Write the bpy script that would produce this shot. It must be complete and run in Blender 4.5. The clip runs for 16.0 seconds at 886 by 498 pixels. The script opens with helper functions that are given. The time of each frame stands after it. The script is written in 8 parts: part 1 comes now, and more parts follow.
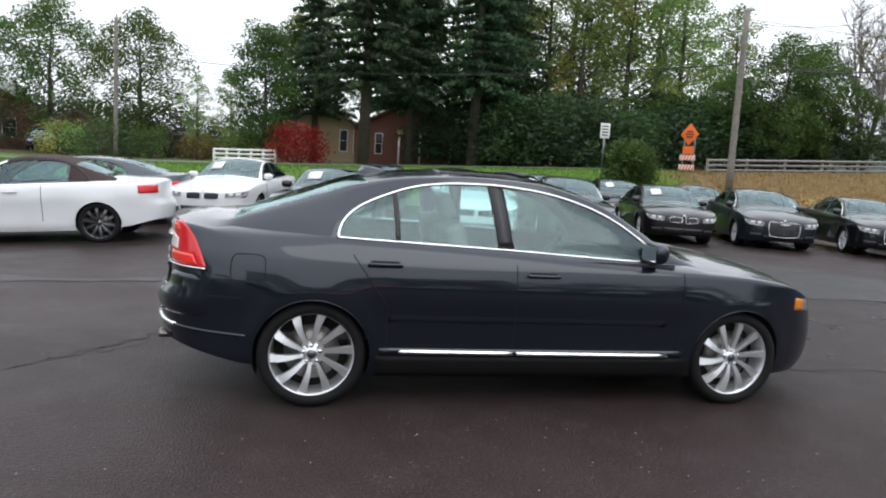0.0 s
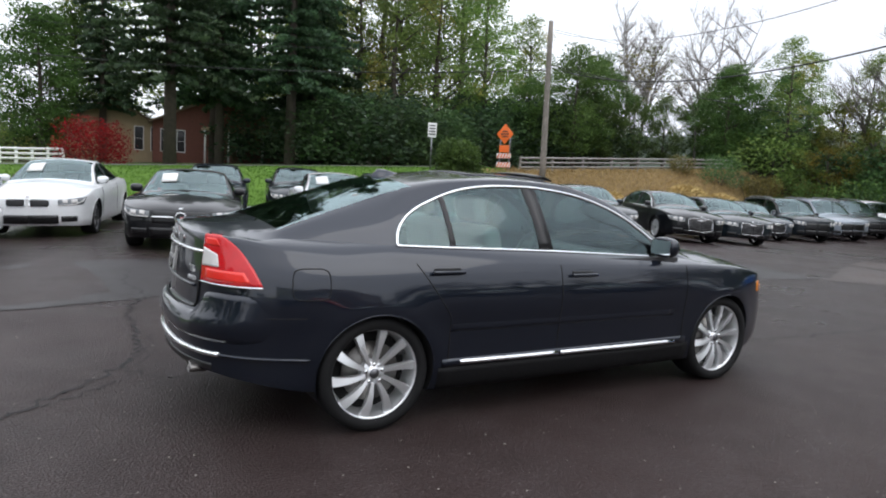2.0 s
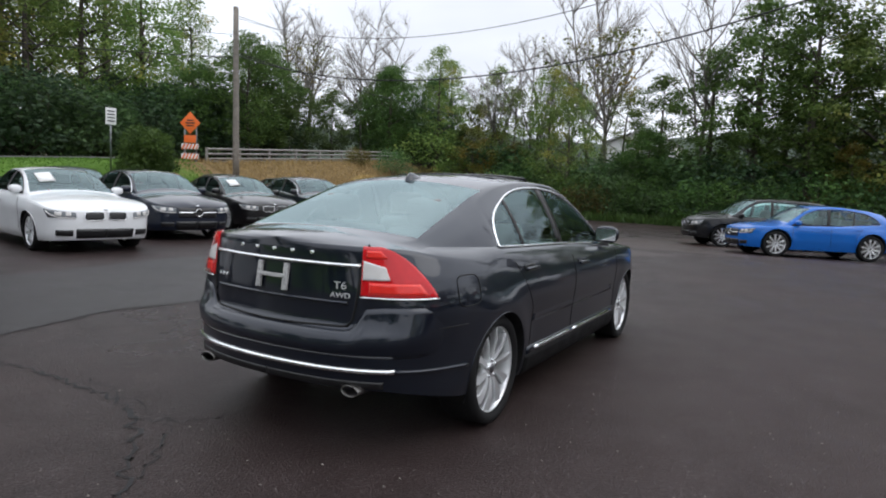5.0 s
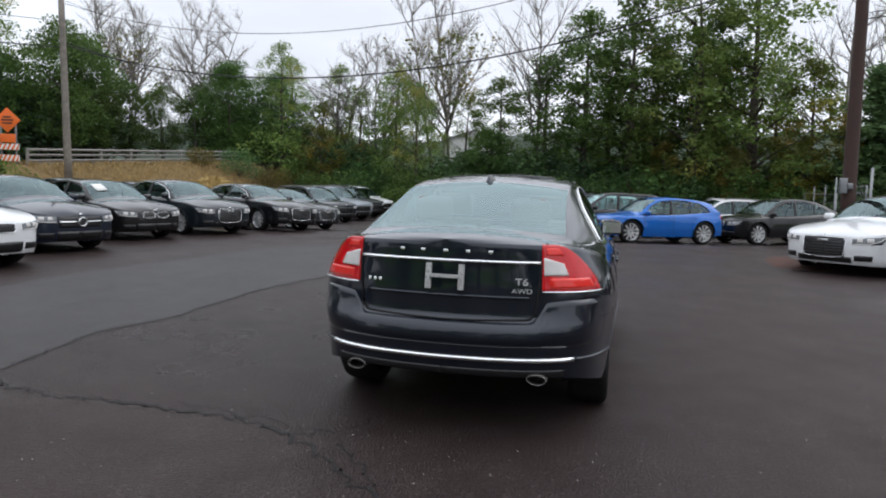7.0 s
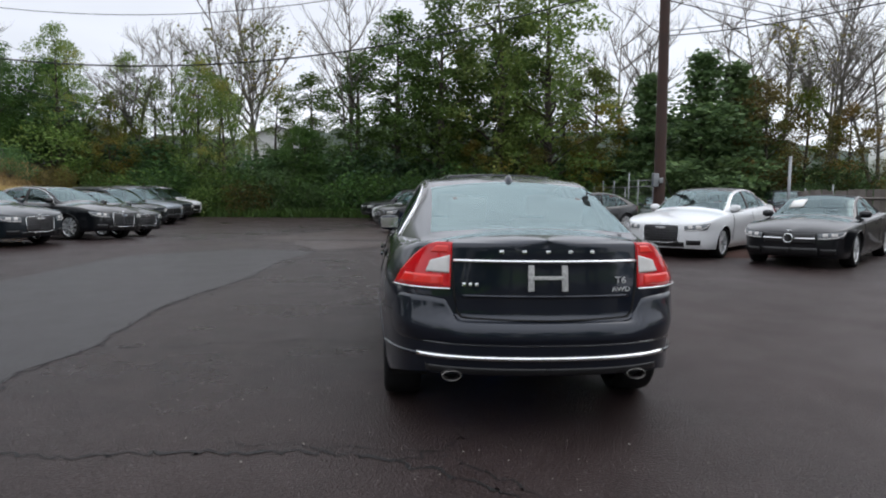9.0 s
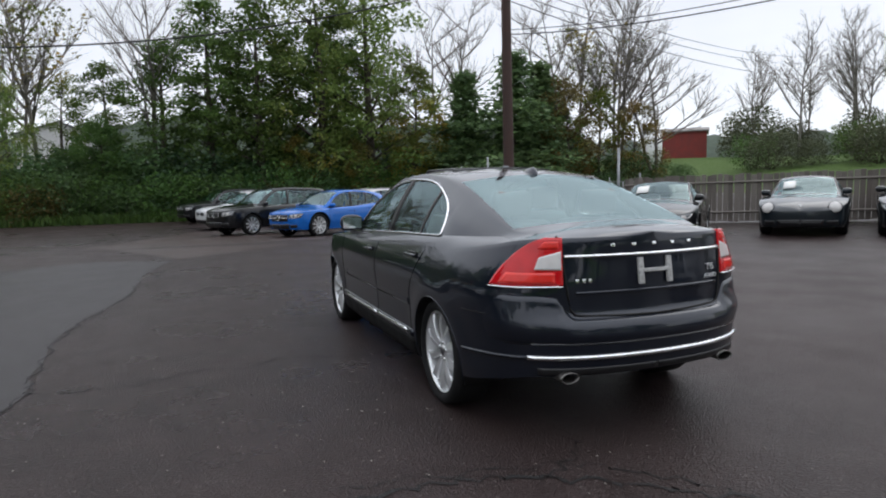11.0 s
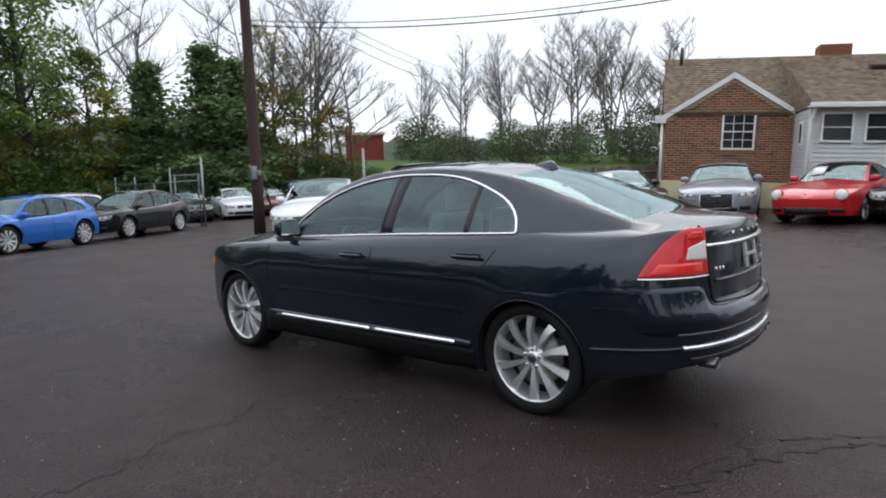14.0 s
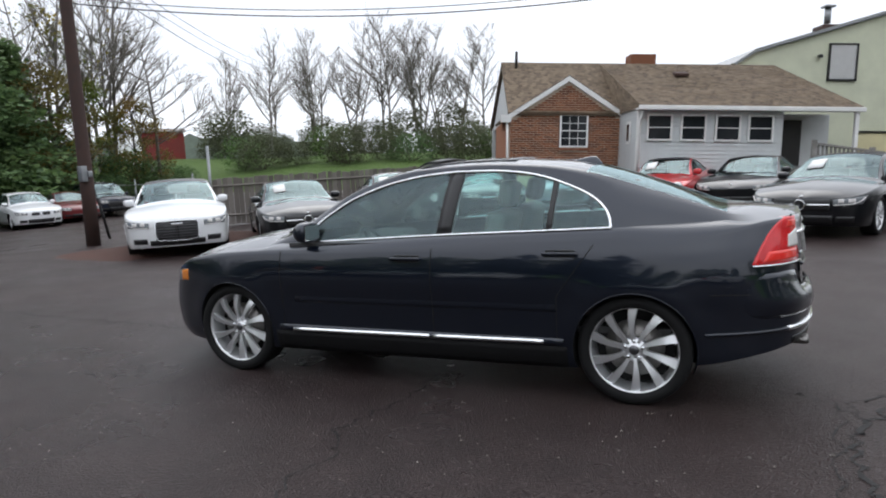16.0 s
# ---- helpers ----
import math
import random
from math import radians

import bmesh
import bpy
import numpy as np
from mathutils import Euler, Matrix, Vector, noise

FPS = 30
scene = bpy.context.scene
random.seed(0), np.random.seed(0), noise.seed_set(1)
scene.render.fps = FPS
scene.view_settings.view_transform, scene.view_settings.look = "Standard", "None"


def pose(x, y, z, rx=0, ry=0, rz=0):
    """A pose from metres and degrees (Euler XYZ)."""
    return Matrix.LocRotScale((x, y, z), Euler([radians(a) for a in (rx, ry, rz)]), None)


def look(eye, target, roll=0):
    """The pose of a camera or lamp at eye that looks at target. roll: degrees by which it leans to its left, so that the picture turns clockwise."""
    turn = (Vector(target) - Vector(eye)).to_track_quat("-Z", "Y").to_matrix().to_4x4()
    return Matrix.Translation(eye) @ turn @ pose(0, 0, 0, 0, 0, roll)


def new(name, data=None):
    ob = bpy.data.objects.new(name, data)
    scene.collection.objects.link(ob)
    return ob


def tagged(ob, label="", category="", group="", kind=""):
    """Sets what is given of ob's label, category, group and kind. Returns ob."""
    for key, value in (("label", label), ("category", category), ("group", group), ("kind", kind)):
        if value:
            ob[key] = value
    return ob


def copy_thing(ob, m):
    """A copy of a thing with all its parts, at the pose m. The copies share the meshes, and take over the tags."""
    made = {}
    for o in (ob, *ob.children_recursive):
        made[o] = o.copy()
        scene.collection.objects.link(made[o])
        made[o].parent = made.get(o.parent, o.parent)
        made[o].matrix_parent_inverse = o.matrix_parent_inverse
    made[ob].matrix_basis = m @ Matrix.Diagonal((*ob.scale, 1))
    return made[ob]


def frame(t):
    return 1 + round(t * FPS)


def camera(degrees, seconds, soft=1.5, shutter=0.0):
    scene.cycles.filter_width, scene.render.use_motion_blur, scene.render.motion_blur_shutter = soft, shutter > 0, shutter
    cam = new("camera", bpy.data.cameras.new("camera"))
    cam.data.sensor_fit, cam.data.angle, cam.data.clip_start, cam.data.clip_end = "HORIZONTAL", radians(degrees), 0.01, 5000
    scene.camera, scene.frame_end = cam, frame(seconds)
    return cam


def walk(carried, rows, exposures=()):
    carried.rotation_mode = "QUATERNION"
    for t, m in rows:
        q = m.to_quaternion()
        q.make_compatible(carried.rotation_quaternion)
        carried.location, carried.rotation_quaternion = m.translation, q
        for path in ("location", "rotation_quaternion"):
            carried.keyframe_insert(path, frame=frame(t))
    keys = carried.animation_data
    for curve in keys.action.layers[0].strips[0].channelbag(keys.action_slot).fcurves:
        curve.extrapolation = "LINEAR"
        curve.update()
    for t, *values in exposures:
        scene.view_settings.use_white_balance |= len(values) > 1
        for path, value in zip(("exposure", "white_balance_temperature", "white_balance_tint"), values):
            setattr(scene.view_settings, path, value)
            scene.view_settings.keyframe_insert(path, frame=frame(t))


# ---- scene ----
cam = camera(68.8, 16.0, 2.0)
PATH = [
    (0, (-1.452, -4.688, 1.499), (-1.05, -2.746, 1.245), 3.9),
    (0.5, (-1.786, -4.55, 1.482), (-1.257, -2.638, 1.233), 3.9),
    (1, (-2.125, -4.335, 1.474), (-1.471, -2.46, 1.235), 3.8),
    (1.5, (-2.513, -4.229, 1.461), (-1.706, -2.414, 1.229), 3.6),
    (2, (-2.841, -4.05, 1.431), (-1.862, -2.32, 1.21), 3.3),
    (2.5, (-3.203, -3.829, 1.426), (-2.064, -2.2, 1.213), 3.0),
    (3, (-3.61, -3.659, 1.438), (-2.335, -2.131, 1.233), 2.7),
    (3.5, (-3.924, -3.382, 1.393), (-2.526, -1.965, 1.193), 2.7),
    (4, (-4.272, -3.119, 1.379), (-2.751, -1.835, 1.187), 2.3),
    (4.2, (-4.4, -2.999, 1.386), (-2.823, -1.784, 1.196), 2.3),
    (6.3, (-5.448, -1.343, 1.367), (-3.581, -0.651, 1.177), 2.1),
    (6.5, (-5.555, -1.203, 1.362), (-3.669, -0.561, 1.178), 1.7),
    (7, (-5.693, -0.825, 1.34), (-3.761, -0.339, 1.16), 1.5),
    (7.5, (-5.733, -0.397, 1.33), (-3.77, -0.057, 1.151), 1.2),
    (8, (-5.844, 0.003, 1.338), (-3.861, 0.191, 1.158), 1.0),
    (8.5, (-5.742, 0.394, 1.323), (-3.751, 0.419, 1.142), 0.6),
    (9, (-5.71, 0.797, 1.338), (-3.723, 0.656, 1.161), 0.5),
    (9.5, (-5.638, 1.17, 1.345), (-3.669, 0.863, 1.165), 0.2),
    (11.8, (-4.722, 2.782, 1.336), (-2.956, 1.863, 1.144), -1.1),
    (12, (-4.626, 2.899, 1.33), (-2.886, 1.931, 1.14), -0.9),
    (12.5, (-4.307, 3.155, 1.34), (-2.65, 2.052, 1.144), -1.2),
    (13, (-4.049, 3.495, 1.348), (-2.505, 2.239, 1.144), -1.5),
    (13.5, (-3.713, 3.71, 1.338), (-2.305, 2.305, 1.132), -1.7),
    (14, (-3.36, 3.931, 1.362), (-2.087, 2.404, 1.147), -2.0),
    (14.5, (-3.017, 4.146, 1.371), (-1.89, 2.508, 1.148), -2.2),
    (15, (-2.614, 4.281, 1.385), (-1.593, 2.577, 1.154), -2.4),
    (15.5, (-2.238, 4.499, 1.412), (-1.357, 2.719, 1.172), -2.5),
    (16, (-1.809, 4.628, 1.419), (-1.053, 2.792, 1.174), -2.7),
]
walk(cam, [(t, look(e, g, r)) for t, e, g, r in PATH],
     [(0, 0.22), (3.5, 0.17), (4.2, 0.1), (6.3, -0.1), (7.5, -0.03), (8.5, 0.0), (9.5, -0.17), (12.5, -0.08), (14.5, 0.02), (16, 0.06)])
SKY_STRENGTH = 0.139

# ---- world and light: overcast, wet afternoon ----
def make_world():
    w = bpy.data.worlds.new("sky")
    scene.world = w
    w.use_nodes = True
    nt = w.node_tree
    nt.nodes.clear()
    out = nt.nodes.new("ShaderNodeOutputWorld")
    bg = nt.nodes.new("ShaderNodeBackground")
    sky = nt.nodes.new("ShaderNodeTexSky")
    sky.sky_type = "NISHITA"
    sky.sun_disc = False
    sky.sun_elevation = radians(48)
    sky.sun_rotation = radians(200)
    tc = nt.nodes.new("ShaderNodeTexCoord")
    mp = nt.nodes.new("ShaderNodeMapping")
    mp.inputs["Scale"].default_value = (1.0, 1.0, 3.2)
    cl = nt.nodes.new("ShaderNodeTexNoise")
    cl.inputs["Scale"].default_value = 1.6
    cl.inputs["Detail"].default_value = 4.0
    cl.inputs["Roughness"].default_value = 0.5
    ramp = nt.nodes.new("ShaderNodeValToRGB")
    ramp.color_ramp.elements[0].position = 0.3
    ramp.color_ramp.elements[0].color = (6.5, 6.8, 7.5, 1)
    ramp.color_ramp.elements[1].position = 0.7
    ramp.color_ramp.elements[1].color = (8.75, 9.05, 9.65, 1)
    mix = nt.nodes.new("ShaderNodeMix")
    mix.data_type = "RGBA"
    mix.inputs["Factor"].default_value = 0.93
    nt.links.new(tc.outputs["Generated"], mp.inputs["Vector"])
    nt.links.new(mp.outputs["Vector"], cl.inputs["Vector"])
    nt.links.new(cl.outputs["Fac"], ramp.inputs["Fac"])
    nt.links.new(sky.outputs["Color"], mix.inputs["A"])
    nt.links.new(ramp.outputs["Color"], mix.inputs["B"])
    # an overcast sky is brighter overhead than along the horizon
    sep = nt.nodes.new("ShaderNodeSeparateXYZ")
    nt.links.new(tc.outputs["Generated"], sep.inputs[0])
    rise = nt.nodes.new("ShaderNodeMapRange")
    rise.interpolation_type = "SMOOTHSTEP"
    rise.inputs["From Min"].default_value = 0.18
    rise.inputs["From Max"].default_value = 0.95
    rise.inputs["To Min"].default_value = 1.0
    rise.inputs["To Max"].default_value = 1.6
    nt.links.new(sep.outputs["Z"], rise.inputs["Value"])
    lift = nt.nodes.new("ShaderNodeVectorMath")
    lift.operation = "SCALE"
    nt.links.new(mix.outputs["Result"], lift.inputs[0])
    nt.links.new(rise.outputs["Result"], lift.inputs["Scale"])
    nt.links.new(lift.outputs["Vector"], bg.inputs["Color"])
    bg.inputs["Strength"].default_value = SKY_STRENGTH
    nt.links.new(bg.outputs["Background"], out.inputs["Surface"])


make_world()
sun_data = bpy.data.lights.new("sun", "SUN")
sun_data.energy = 0.5
sun_data.angle = radians(40)
sun_data.color = (1.0, 0.97, 0.93)
sun = new("sun", sun_data)
sun.matrix_world = pose(0, 0, 40, 42, 0, 20)


# ---- materials ----
def nodes_of(name):
    m = bpy.data.materials.new(name)
    m.use_nodes = True
    nt = m.node_tree
    return m, nt, nt.nodes["Principled BSDF"]


def mixed(nt, fac, a, b):
    mx = nt.nodes.new("ShaderNodeMix")
    mx.data_type = "RGBA"
    for sock, v in (("Factor", fac), ("A", a), ("B", b)):
        if isinstance(v, (int, float)):
            mx.inputs[sock].default_value = v
        elif isinstance(v, tuple):
            mx.inputs[sock].default_value = (*v[:3], 1)
        else:
            nt.links.new(v, mx.inputs[sock])
    return mx.outputs["Result"]


def noisy(nt, scale, detail=4.0, rough=0.55, coords=None, stretch=None):
    n = nt.nodes.new("ShaderNodeTexNoise")
    n.inputs["Scale"].default_value = scale
    n.inputs["Detail"].default_value = detail
    n.inputs["Roughness"].default_value = rough
    if coords is not None:
        if stretch:
            mp = nt.nodes.new("ShaderNodeMapping")
            mp.inputs["Scale"].default_value = stretch
            nt.links.new(coords, mp.inputs["Vector"])
            coords = mp.outputs["Vector"]
        nt.links.new(coords, n.inputs["Vector"])
    return n.outputs["Fac"]


def ranged(nt, v, a, b, c, d):
    r = nt.nodes.new("ShaderNodeMapRange")
    r.inputs["From Min"].default_value = a
    r.inputs["From Max"].default_value = b
    r.inputs["To Min"].default_value = c
    r.inputs["To Max"].default_value = d
    nt.links.new(v, r.inputs["Value"])
    return r.outputs["Result"]


def bumped(nt, bsdf, height, strength, distance):
    b = nt.nodes.new("ShaderNodeBump")
    b.inputs["Strength"].default_value = strength
    b.inputs["Distance"].default_value = distance
    nt.links.new(height, b.inputs["Height"])
    nt.links.new(b.outputs["Normal"], bsdf.inputs["Normal"])


def world_pos(nt):
    return nt.nodes.new("ShaderNodeNewGeometry").outputs["Position"]


def object_pos(nt):
    return nt.nodes.new("ShaderNodeTexCoord").outputs["Object"]


def plain(name, col, rough=0.5, metal=0.0, var=0.12, scale=6.0, bump=0.0, spec=0.5, coat=0.0, fine=60.0):
    """A surface with tone variation at two scales and a little relief."""
    m, nt, b = nodes_of(name)
    p = object_pos(nt)
    lo = tuple(c * (1 - var) for c in col)
    hi = tuple(min(1, c * (1 + var)) for c in col)
    big = noisy(nt, scale, 4, 0.6, p)
    small = noisy(nt, fine, 3, 0.6, p)
    c1 = mixed(nt, ranged(nt, big, 0.3, 0.7, 0, 1), lo, hi)
    c2 = mixed(nt, ranged(nt, small, 0.35, 0.65, 0, 0.25), c1, lo)
    nt.links.new(c2, b.inputs["Base Color"])
    nt.links.new(ranged(nt, big, 0.3, 0.7, max(0.02, rough * 0.85), min(1, rough * 1.15)), b.inputs["Roughness"])
    b.inputs["Metallic"].default_value = metal
    b.inputs["Specular IOR Level"].default_value = spec
    b.inputs["Coat Weight"].default_value = coat
    b.inputs["Coat Roughness"].default_value = 0.04
    if bump:
        bumped(nt, b, small, bump, 0.01)
    return m


def paint(name, col, metal=0.35, rough=0.32, coat=1.44):
    """Car paint: flakes under a clear coat, with rain beads and faint road film."""
    m, nt, b = nodes_of(name)
    p = object_pos(nt)
    flake = noisy(nt, 900, 1, 0.5, p)
    film = noisy(nt, 2.2, 4, 0.6, p)
    c1 = mixed(nt, ranged(nt, flake, 0.3, 0.7, 0, 1), tuple(c * 0.85 for c in col), tuple(min(1, c * 1.15) for c in col))
    c2 = mixed(nt, ranged(nt, film, 0.45, 0.75, 0, 0.08), c1, (0.024, 0.025, 0.027))
    nt.links.new(c2, b.inputs["Base Color"])
    b.inputs["Metallic"].default_value = metal
    b.inputs["Roughness"].default_value = rough
    b.inputs["Coat Weight"].default_value = 1.0
    b.inputs["Specular IOR Level"].default_value = 0.15
    b.inputs["Coat IOR"].default_value = coat
    nt.links.new(ranged(nt, film, 0.3, 0.7, 0.02, 0.07), b.inputs["Coat Roughness"])
    return m


def glass_mat(name, tint, gloss_ior=1.5, least=0.0):
    """Thin pane: tinted see-through with a clear reflection."""
    m = bpy.data.materials.new(name)
    m.use_nodes = True
    nt = m.node_tree
    nt.nodes.clear()
    out = nt.nodes.new("ShaderNodeOutputMaterial")
    tr = nt.nodes.new("ShaderNodeBsdfTransparent")
    tr.inputs["Color"].default_value = (*tint, 1)
    gl = nt.nodes.new("ShaderNodeBsdfGlossy")
    gl.inputs["Roughness"].default_value = 0.02
    gl.inputs["Color"].default_value = (0.76, 0.95, 0.97, 1)
    fr = nt.nodes.new("ShaderNodeFresnel")
    fr.inputs["IOR"].default_value = gloss_ior
    mx = nt.nodes.new("ShaderNodeMixShader")
    nt.links.new(ranged(nt, fr.outputs["Fac"], 0, 1, least, 1), mx.inputs["Fac"])
    nt.links.new(tr.outputs["BSDF"], mx.inputs[1])
    nt.links.new(gl.outputs["BSDF"], mx.inputs[2])
    nt.links.new(mx.outputs["Shader"], out.inputs["Surface"])
    return m


def lens_mat(name, col, rough=0.08):
    m, nt, b = nodes_of(name)
    p = object_pos(nt)
    c = mixed(nt, ranged(nt, noisy(nt, 14, 3, 0.5, p), 0.35, 0.65, 0, 1), tuple(v * 0.88 for v in col), col)
    nt.links.new(c, b.inputs["Base Color"])
    b.inputs["Roughness"].default_value = rough
    b.inputs["Specular IOR Level"].default_value = 0.2
    b.inputs["Coat Weight"].default_value = 0.8
    b.inputs["Coat Roughness"].default_value = 0.02
    return m


def asphalt_mat():
    m, nt, b = nodes_of("asphalt")
    p = world_pos(nt)
    big = noisy(nt, 0.11, 4, 0.55, p)
    mid = noisy(nt, 0.7, 5, 0.6, p)
    grain = noisy(nt, 55, 4, 0.7, p)
    stone = nt.nodes.new("ShaderNodeTexVoronoi")
    stone.inputs["Scale"].default_value = 95
    nt.links.new(p, stone.inputs["Vector"])
    c1 = mixed(nt, ranged(nt, big, 0.40, 0.60, 0, 1), (0.0230, 0.0176, 0.0180), (0.0310, 0.0180, 0.0162))
    c2 = mixed(nt, ranged(nt, mid, 0.38, 0.66, 0, 0.75), c1, (0.0160, 0.0098, 0.0090))
    blotch = noisy(nt, 3.2, 5, 0.65, p)
    c2 = mixed(nt, ranged(nt, blotch, 0.40, 0.64, 0, 0.6), c2, (0.040, 0.028, 0.027))
    c3 = mixed(nt, ranged(nt, grain, 0.47, 0.62, 0, 0.8), c2, (0.063, 0.049, 0.047))
    chips = nt.nodes.new("ShaderNodeTexVoronoi")
    chips.inputs["Scale"].default_value = 34
    nt.links.new(p, chips.inputs["Vector"])
    worn = nt.nodes.new("ShaderNodeMath")
    worn.operation = "MULTIPLY"
    nt.links.new(ranged(nt, chips.outputs["Distance"], 0.13, 0.22, 1, 0), worn.inputs[0])
    nt.links.new(ranged(nt, blotch, 0.46, 0.60, 0.15, 1), worn.inputs[1])
    c3 = mixed(nt, worn.outputs[0], c3, (0.115, 0.096, 0.092))
    nt.links.new(c3, b.inputs["Base Color"])
    wet = mixed(nt, 0.45, big, mid)
    nt.links.new(ranged(nt, wet, 0.36, 0.62, 0.20, 0.50), b.inputs["Roughness"])
    b.inputs["Specular IOR Level"].default_value = 0.17
    h = nt.nodes.new("ShaderNodeMath")
    h.operation = "ADD"
    nt.links.new(grain, h.inputs[0])
    nt.links.new(stone.outputs["Distance"], h.inputs[1])
    bumped(nt, b, h.outputs[0], 0.7, 0.007)
    return m


def ground_mat():
    """Mown grass towards the road, straw on the bank, leaf litter under the woods."""
    m, nt, b = nodes_of("ground_cover")
    p = world_pos(nt)
    sep = nt.nodes.new("ShaderNodeSeparateXYZ")
    nt.links.new(p, sep.inputs[0])
    n1 = noisy(nt, 0.35, 5, 0.6, p)
    n2 = noisy(nt, 3.0, 5, 0.7, p)
    n3 = noisy(nt, 26, 3, 0.7, p)
    grass = mixed(nt, ranged(nt, n2, 0.3, 0.7, 0, 1), (0.060, 0.135, 0.016), (0.125, 0.235, 0.032))
    grass = mixed(nt, ranged(nt, n3, 0.4, 0.7, 0, 0.4), grass, (0.13, 0.2, 0.05))
    straw = mixed(nt, ranged(nt, n2, 0.3, 0.7, 0, 1), (0.11, 0.072, 0.034), (0.28, 0.19, 0.08))
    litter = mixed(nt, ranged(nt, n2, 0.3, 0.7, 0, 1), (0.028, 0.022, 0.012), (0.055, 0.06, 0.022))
    xe = nt.nodes.new("ShaderNodeMath")
    xe.operation = "MULTIPLY_ADD"
    nt.links.new(n1, xe.inputs[0])
    xe.inputs[1].default_value = 6.0
    nt.links.new(sep.outputs["X"], xe.inputs[2])
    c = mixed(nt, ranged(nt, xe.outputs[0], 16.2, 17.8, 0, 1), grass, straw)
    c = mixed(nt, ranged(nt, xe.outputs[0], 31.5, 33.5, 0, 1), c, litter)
    far = nt.nodes.new("ShaderNodeMath")
    far.operation = "ADD"
    nt.links.new(sep.outputs["X"], far.inputs[0])
    far.inputs[1].default_value = 0.0
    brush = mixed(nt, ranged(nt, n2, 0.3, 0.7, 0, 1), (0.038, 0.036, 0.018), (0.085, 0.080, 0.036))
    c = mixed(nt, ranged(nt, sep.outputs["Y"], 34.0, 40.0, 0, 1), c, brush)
    pasture = mixed(nt, ranged(nt, n2, 0.3, 0.7, 0, 1), (0.048, 0.088, 0.020), (0.098, 0.150, 0.040))
    meadow = mixed(nt, ranged(nt, sep.outputs["Y"], -24.0, -30.0, 0, 1), c, pasture)
    nt.links.new(meadow, b.inputs["Base Color"])
    b.inputs["Roughness"].default_value = 0.9
    b.inputs["Specular IOR Level"].default_value = 0.2
    bumped(nt, b, n3, 0.9, 0.05)
    return m


def leaf_mat(name, dark, light, accent=None, share=0.2):
    """Leaves whose tone changes from spray to spray."""
    m, nt, b = nodes_of(name)
    g = nt.nodes.new("ShaderNodeNewGeometry")
    oi = nt.nodes.new("ShaderNodeObjectInfo")
    c = mixed(nt, g.outputs["Random Per Island"], dark, light)
    c = mixed(nt, ranged(nt, noisy(nt, 0.45, 3, 0.6, object_pos(nt)), 0.42, 0.62, 0, 0.55), c, dark)
    if accent:
        c = mixed(nt, ranged(nt, noisy(nt, 0.3, 2, 0.5, g.outputs["Position"]), 0.62 - share * 0.4, 0.72, 0, 1), c, accent)
    hs = nt.nodes.new("ShaderNodeHueSaturation")
    nt.links.new(ranged(nt, oi.outputs["Random"], 0, 1, 0.485, 0.515), hs.inputs["Hue"])
    nt.links.new(ranged(nt, oi.outputs["Random"], 0, 1, 0.8, 1.2), hs.inputs["Value"])
    nt.links.new(c, hs.inputs["Color"])
    nt.links.new(hs.outputs["Color"], b.inputs["Base Color"])
    b.inputs["Roughness"].default_value = 0.5
    b.inputs["Specular IOR Level"].default_value = 0.3
    # thin leaves let some light through
    tl = nt.nodes.new("ShaderNodeBsdfTranslucent")
    nt.links.new(hs.outputs["Color"], tl.inputs["Color"])
    mx = nt.nodes.new("ShaderNodeMixShader")
    mx.inputs["Fac"].default_value = 0.42
    out = nt.nodes["Material Output"]
    nt.links.new(b.outputs["BSDF"], mx.inputs[1])
    nt.links.new(tl.outputs["BSDF"], mx.inputs[2])
    nt.links.new(mx.outputs["Shader"], out.inputs["Surface"])
    return m


def brick_unit_mat(name, a, c, share=0.5):
    m, nt, b = nodes_of(name)
    oi = nt.nodes.new("ShaderNodeObjectInfo")
    g = nt.nodes.new("ShaderNodeNewGeometry")
    p = object_pos(nt)
    add = nt.nodes.new("ShaderNodeMath")
    add.operation = "ADD"
    nt.links.new(oi.outputs["Random"], add.inputs[0])
    nt.links.new(g.outputs["Random Per Island"], add.inputs[1])
    fr = nt.nodes.new("ShaderNodeMath")
    fr.operation = "FRACT"
    nt.links.new(add.outputs[0], fr.inputs[0])
    c1 = mixed(nt, fr.outputs[0], a, c)
    n = noisy(nt, 40, 4, 0.6, world_pos(nt))
    c2 = mixed(nt, ranged(nt, n, 0.4, 0.7, 0, 0.35), c1, tuple(v * 0.5 for v in a))
    nt.links.new(c2, b.inputs["Base Color"])
    b.inputs["Roughness"].default_value = 0.85
    bumped(nt, b, n, 0.4, 0.004)
    return m


M = {}
M["asphalt"] = asphalt_mat()
M["ground"] = ground_mat()
M["patch"] = plain("smooth_grey_asphalt", (0.0345, 0.0305, 0.031), 0.40, 0, 0.22, 1.2, 0.5, 0.22, 0, 70)
M["pebble"] = plain("pale_grit", (0.26, 0.235, 0.21), 0.8, 0, 0.4, 30, 0.2)
M["crack"] = plain("crack_fill", (0.006, 0.0055, 0.0055), 0.7, 0, 0.3, 9, 0.4)
M["road"] = plain("road_asphalt", (0.075, 0.072, 0.072), 0.6, 0, 0.2, 0.6, 0.4)
M["hero"] = paint("grey_metallic_paint", (0.0078, 0.0118, 0.0215), 0.42, 0.30, 1.52)
M["black_trim"] = plain("black_trim", (0.012, 0.012, 0.013), 0.35, 0, 0.2, 8)
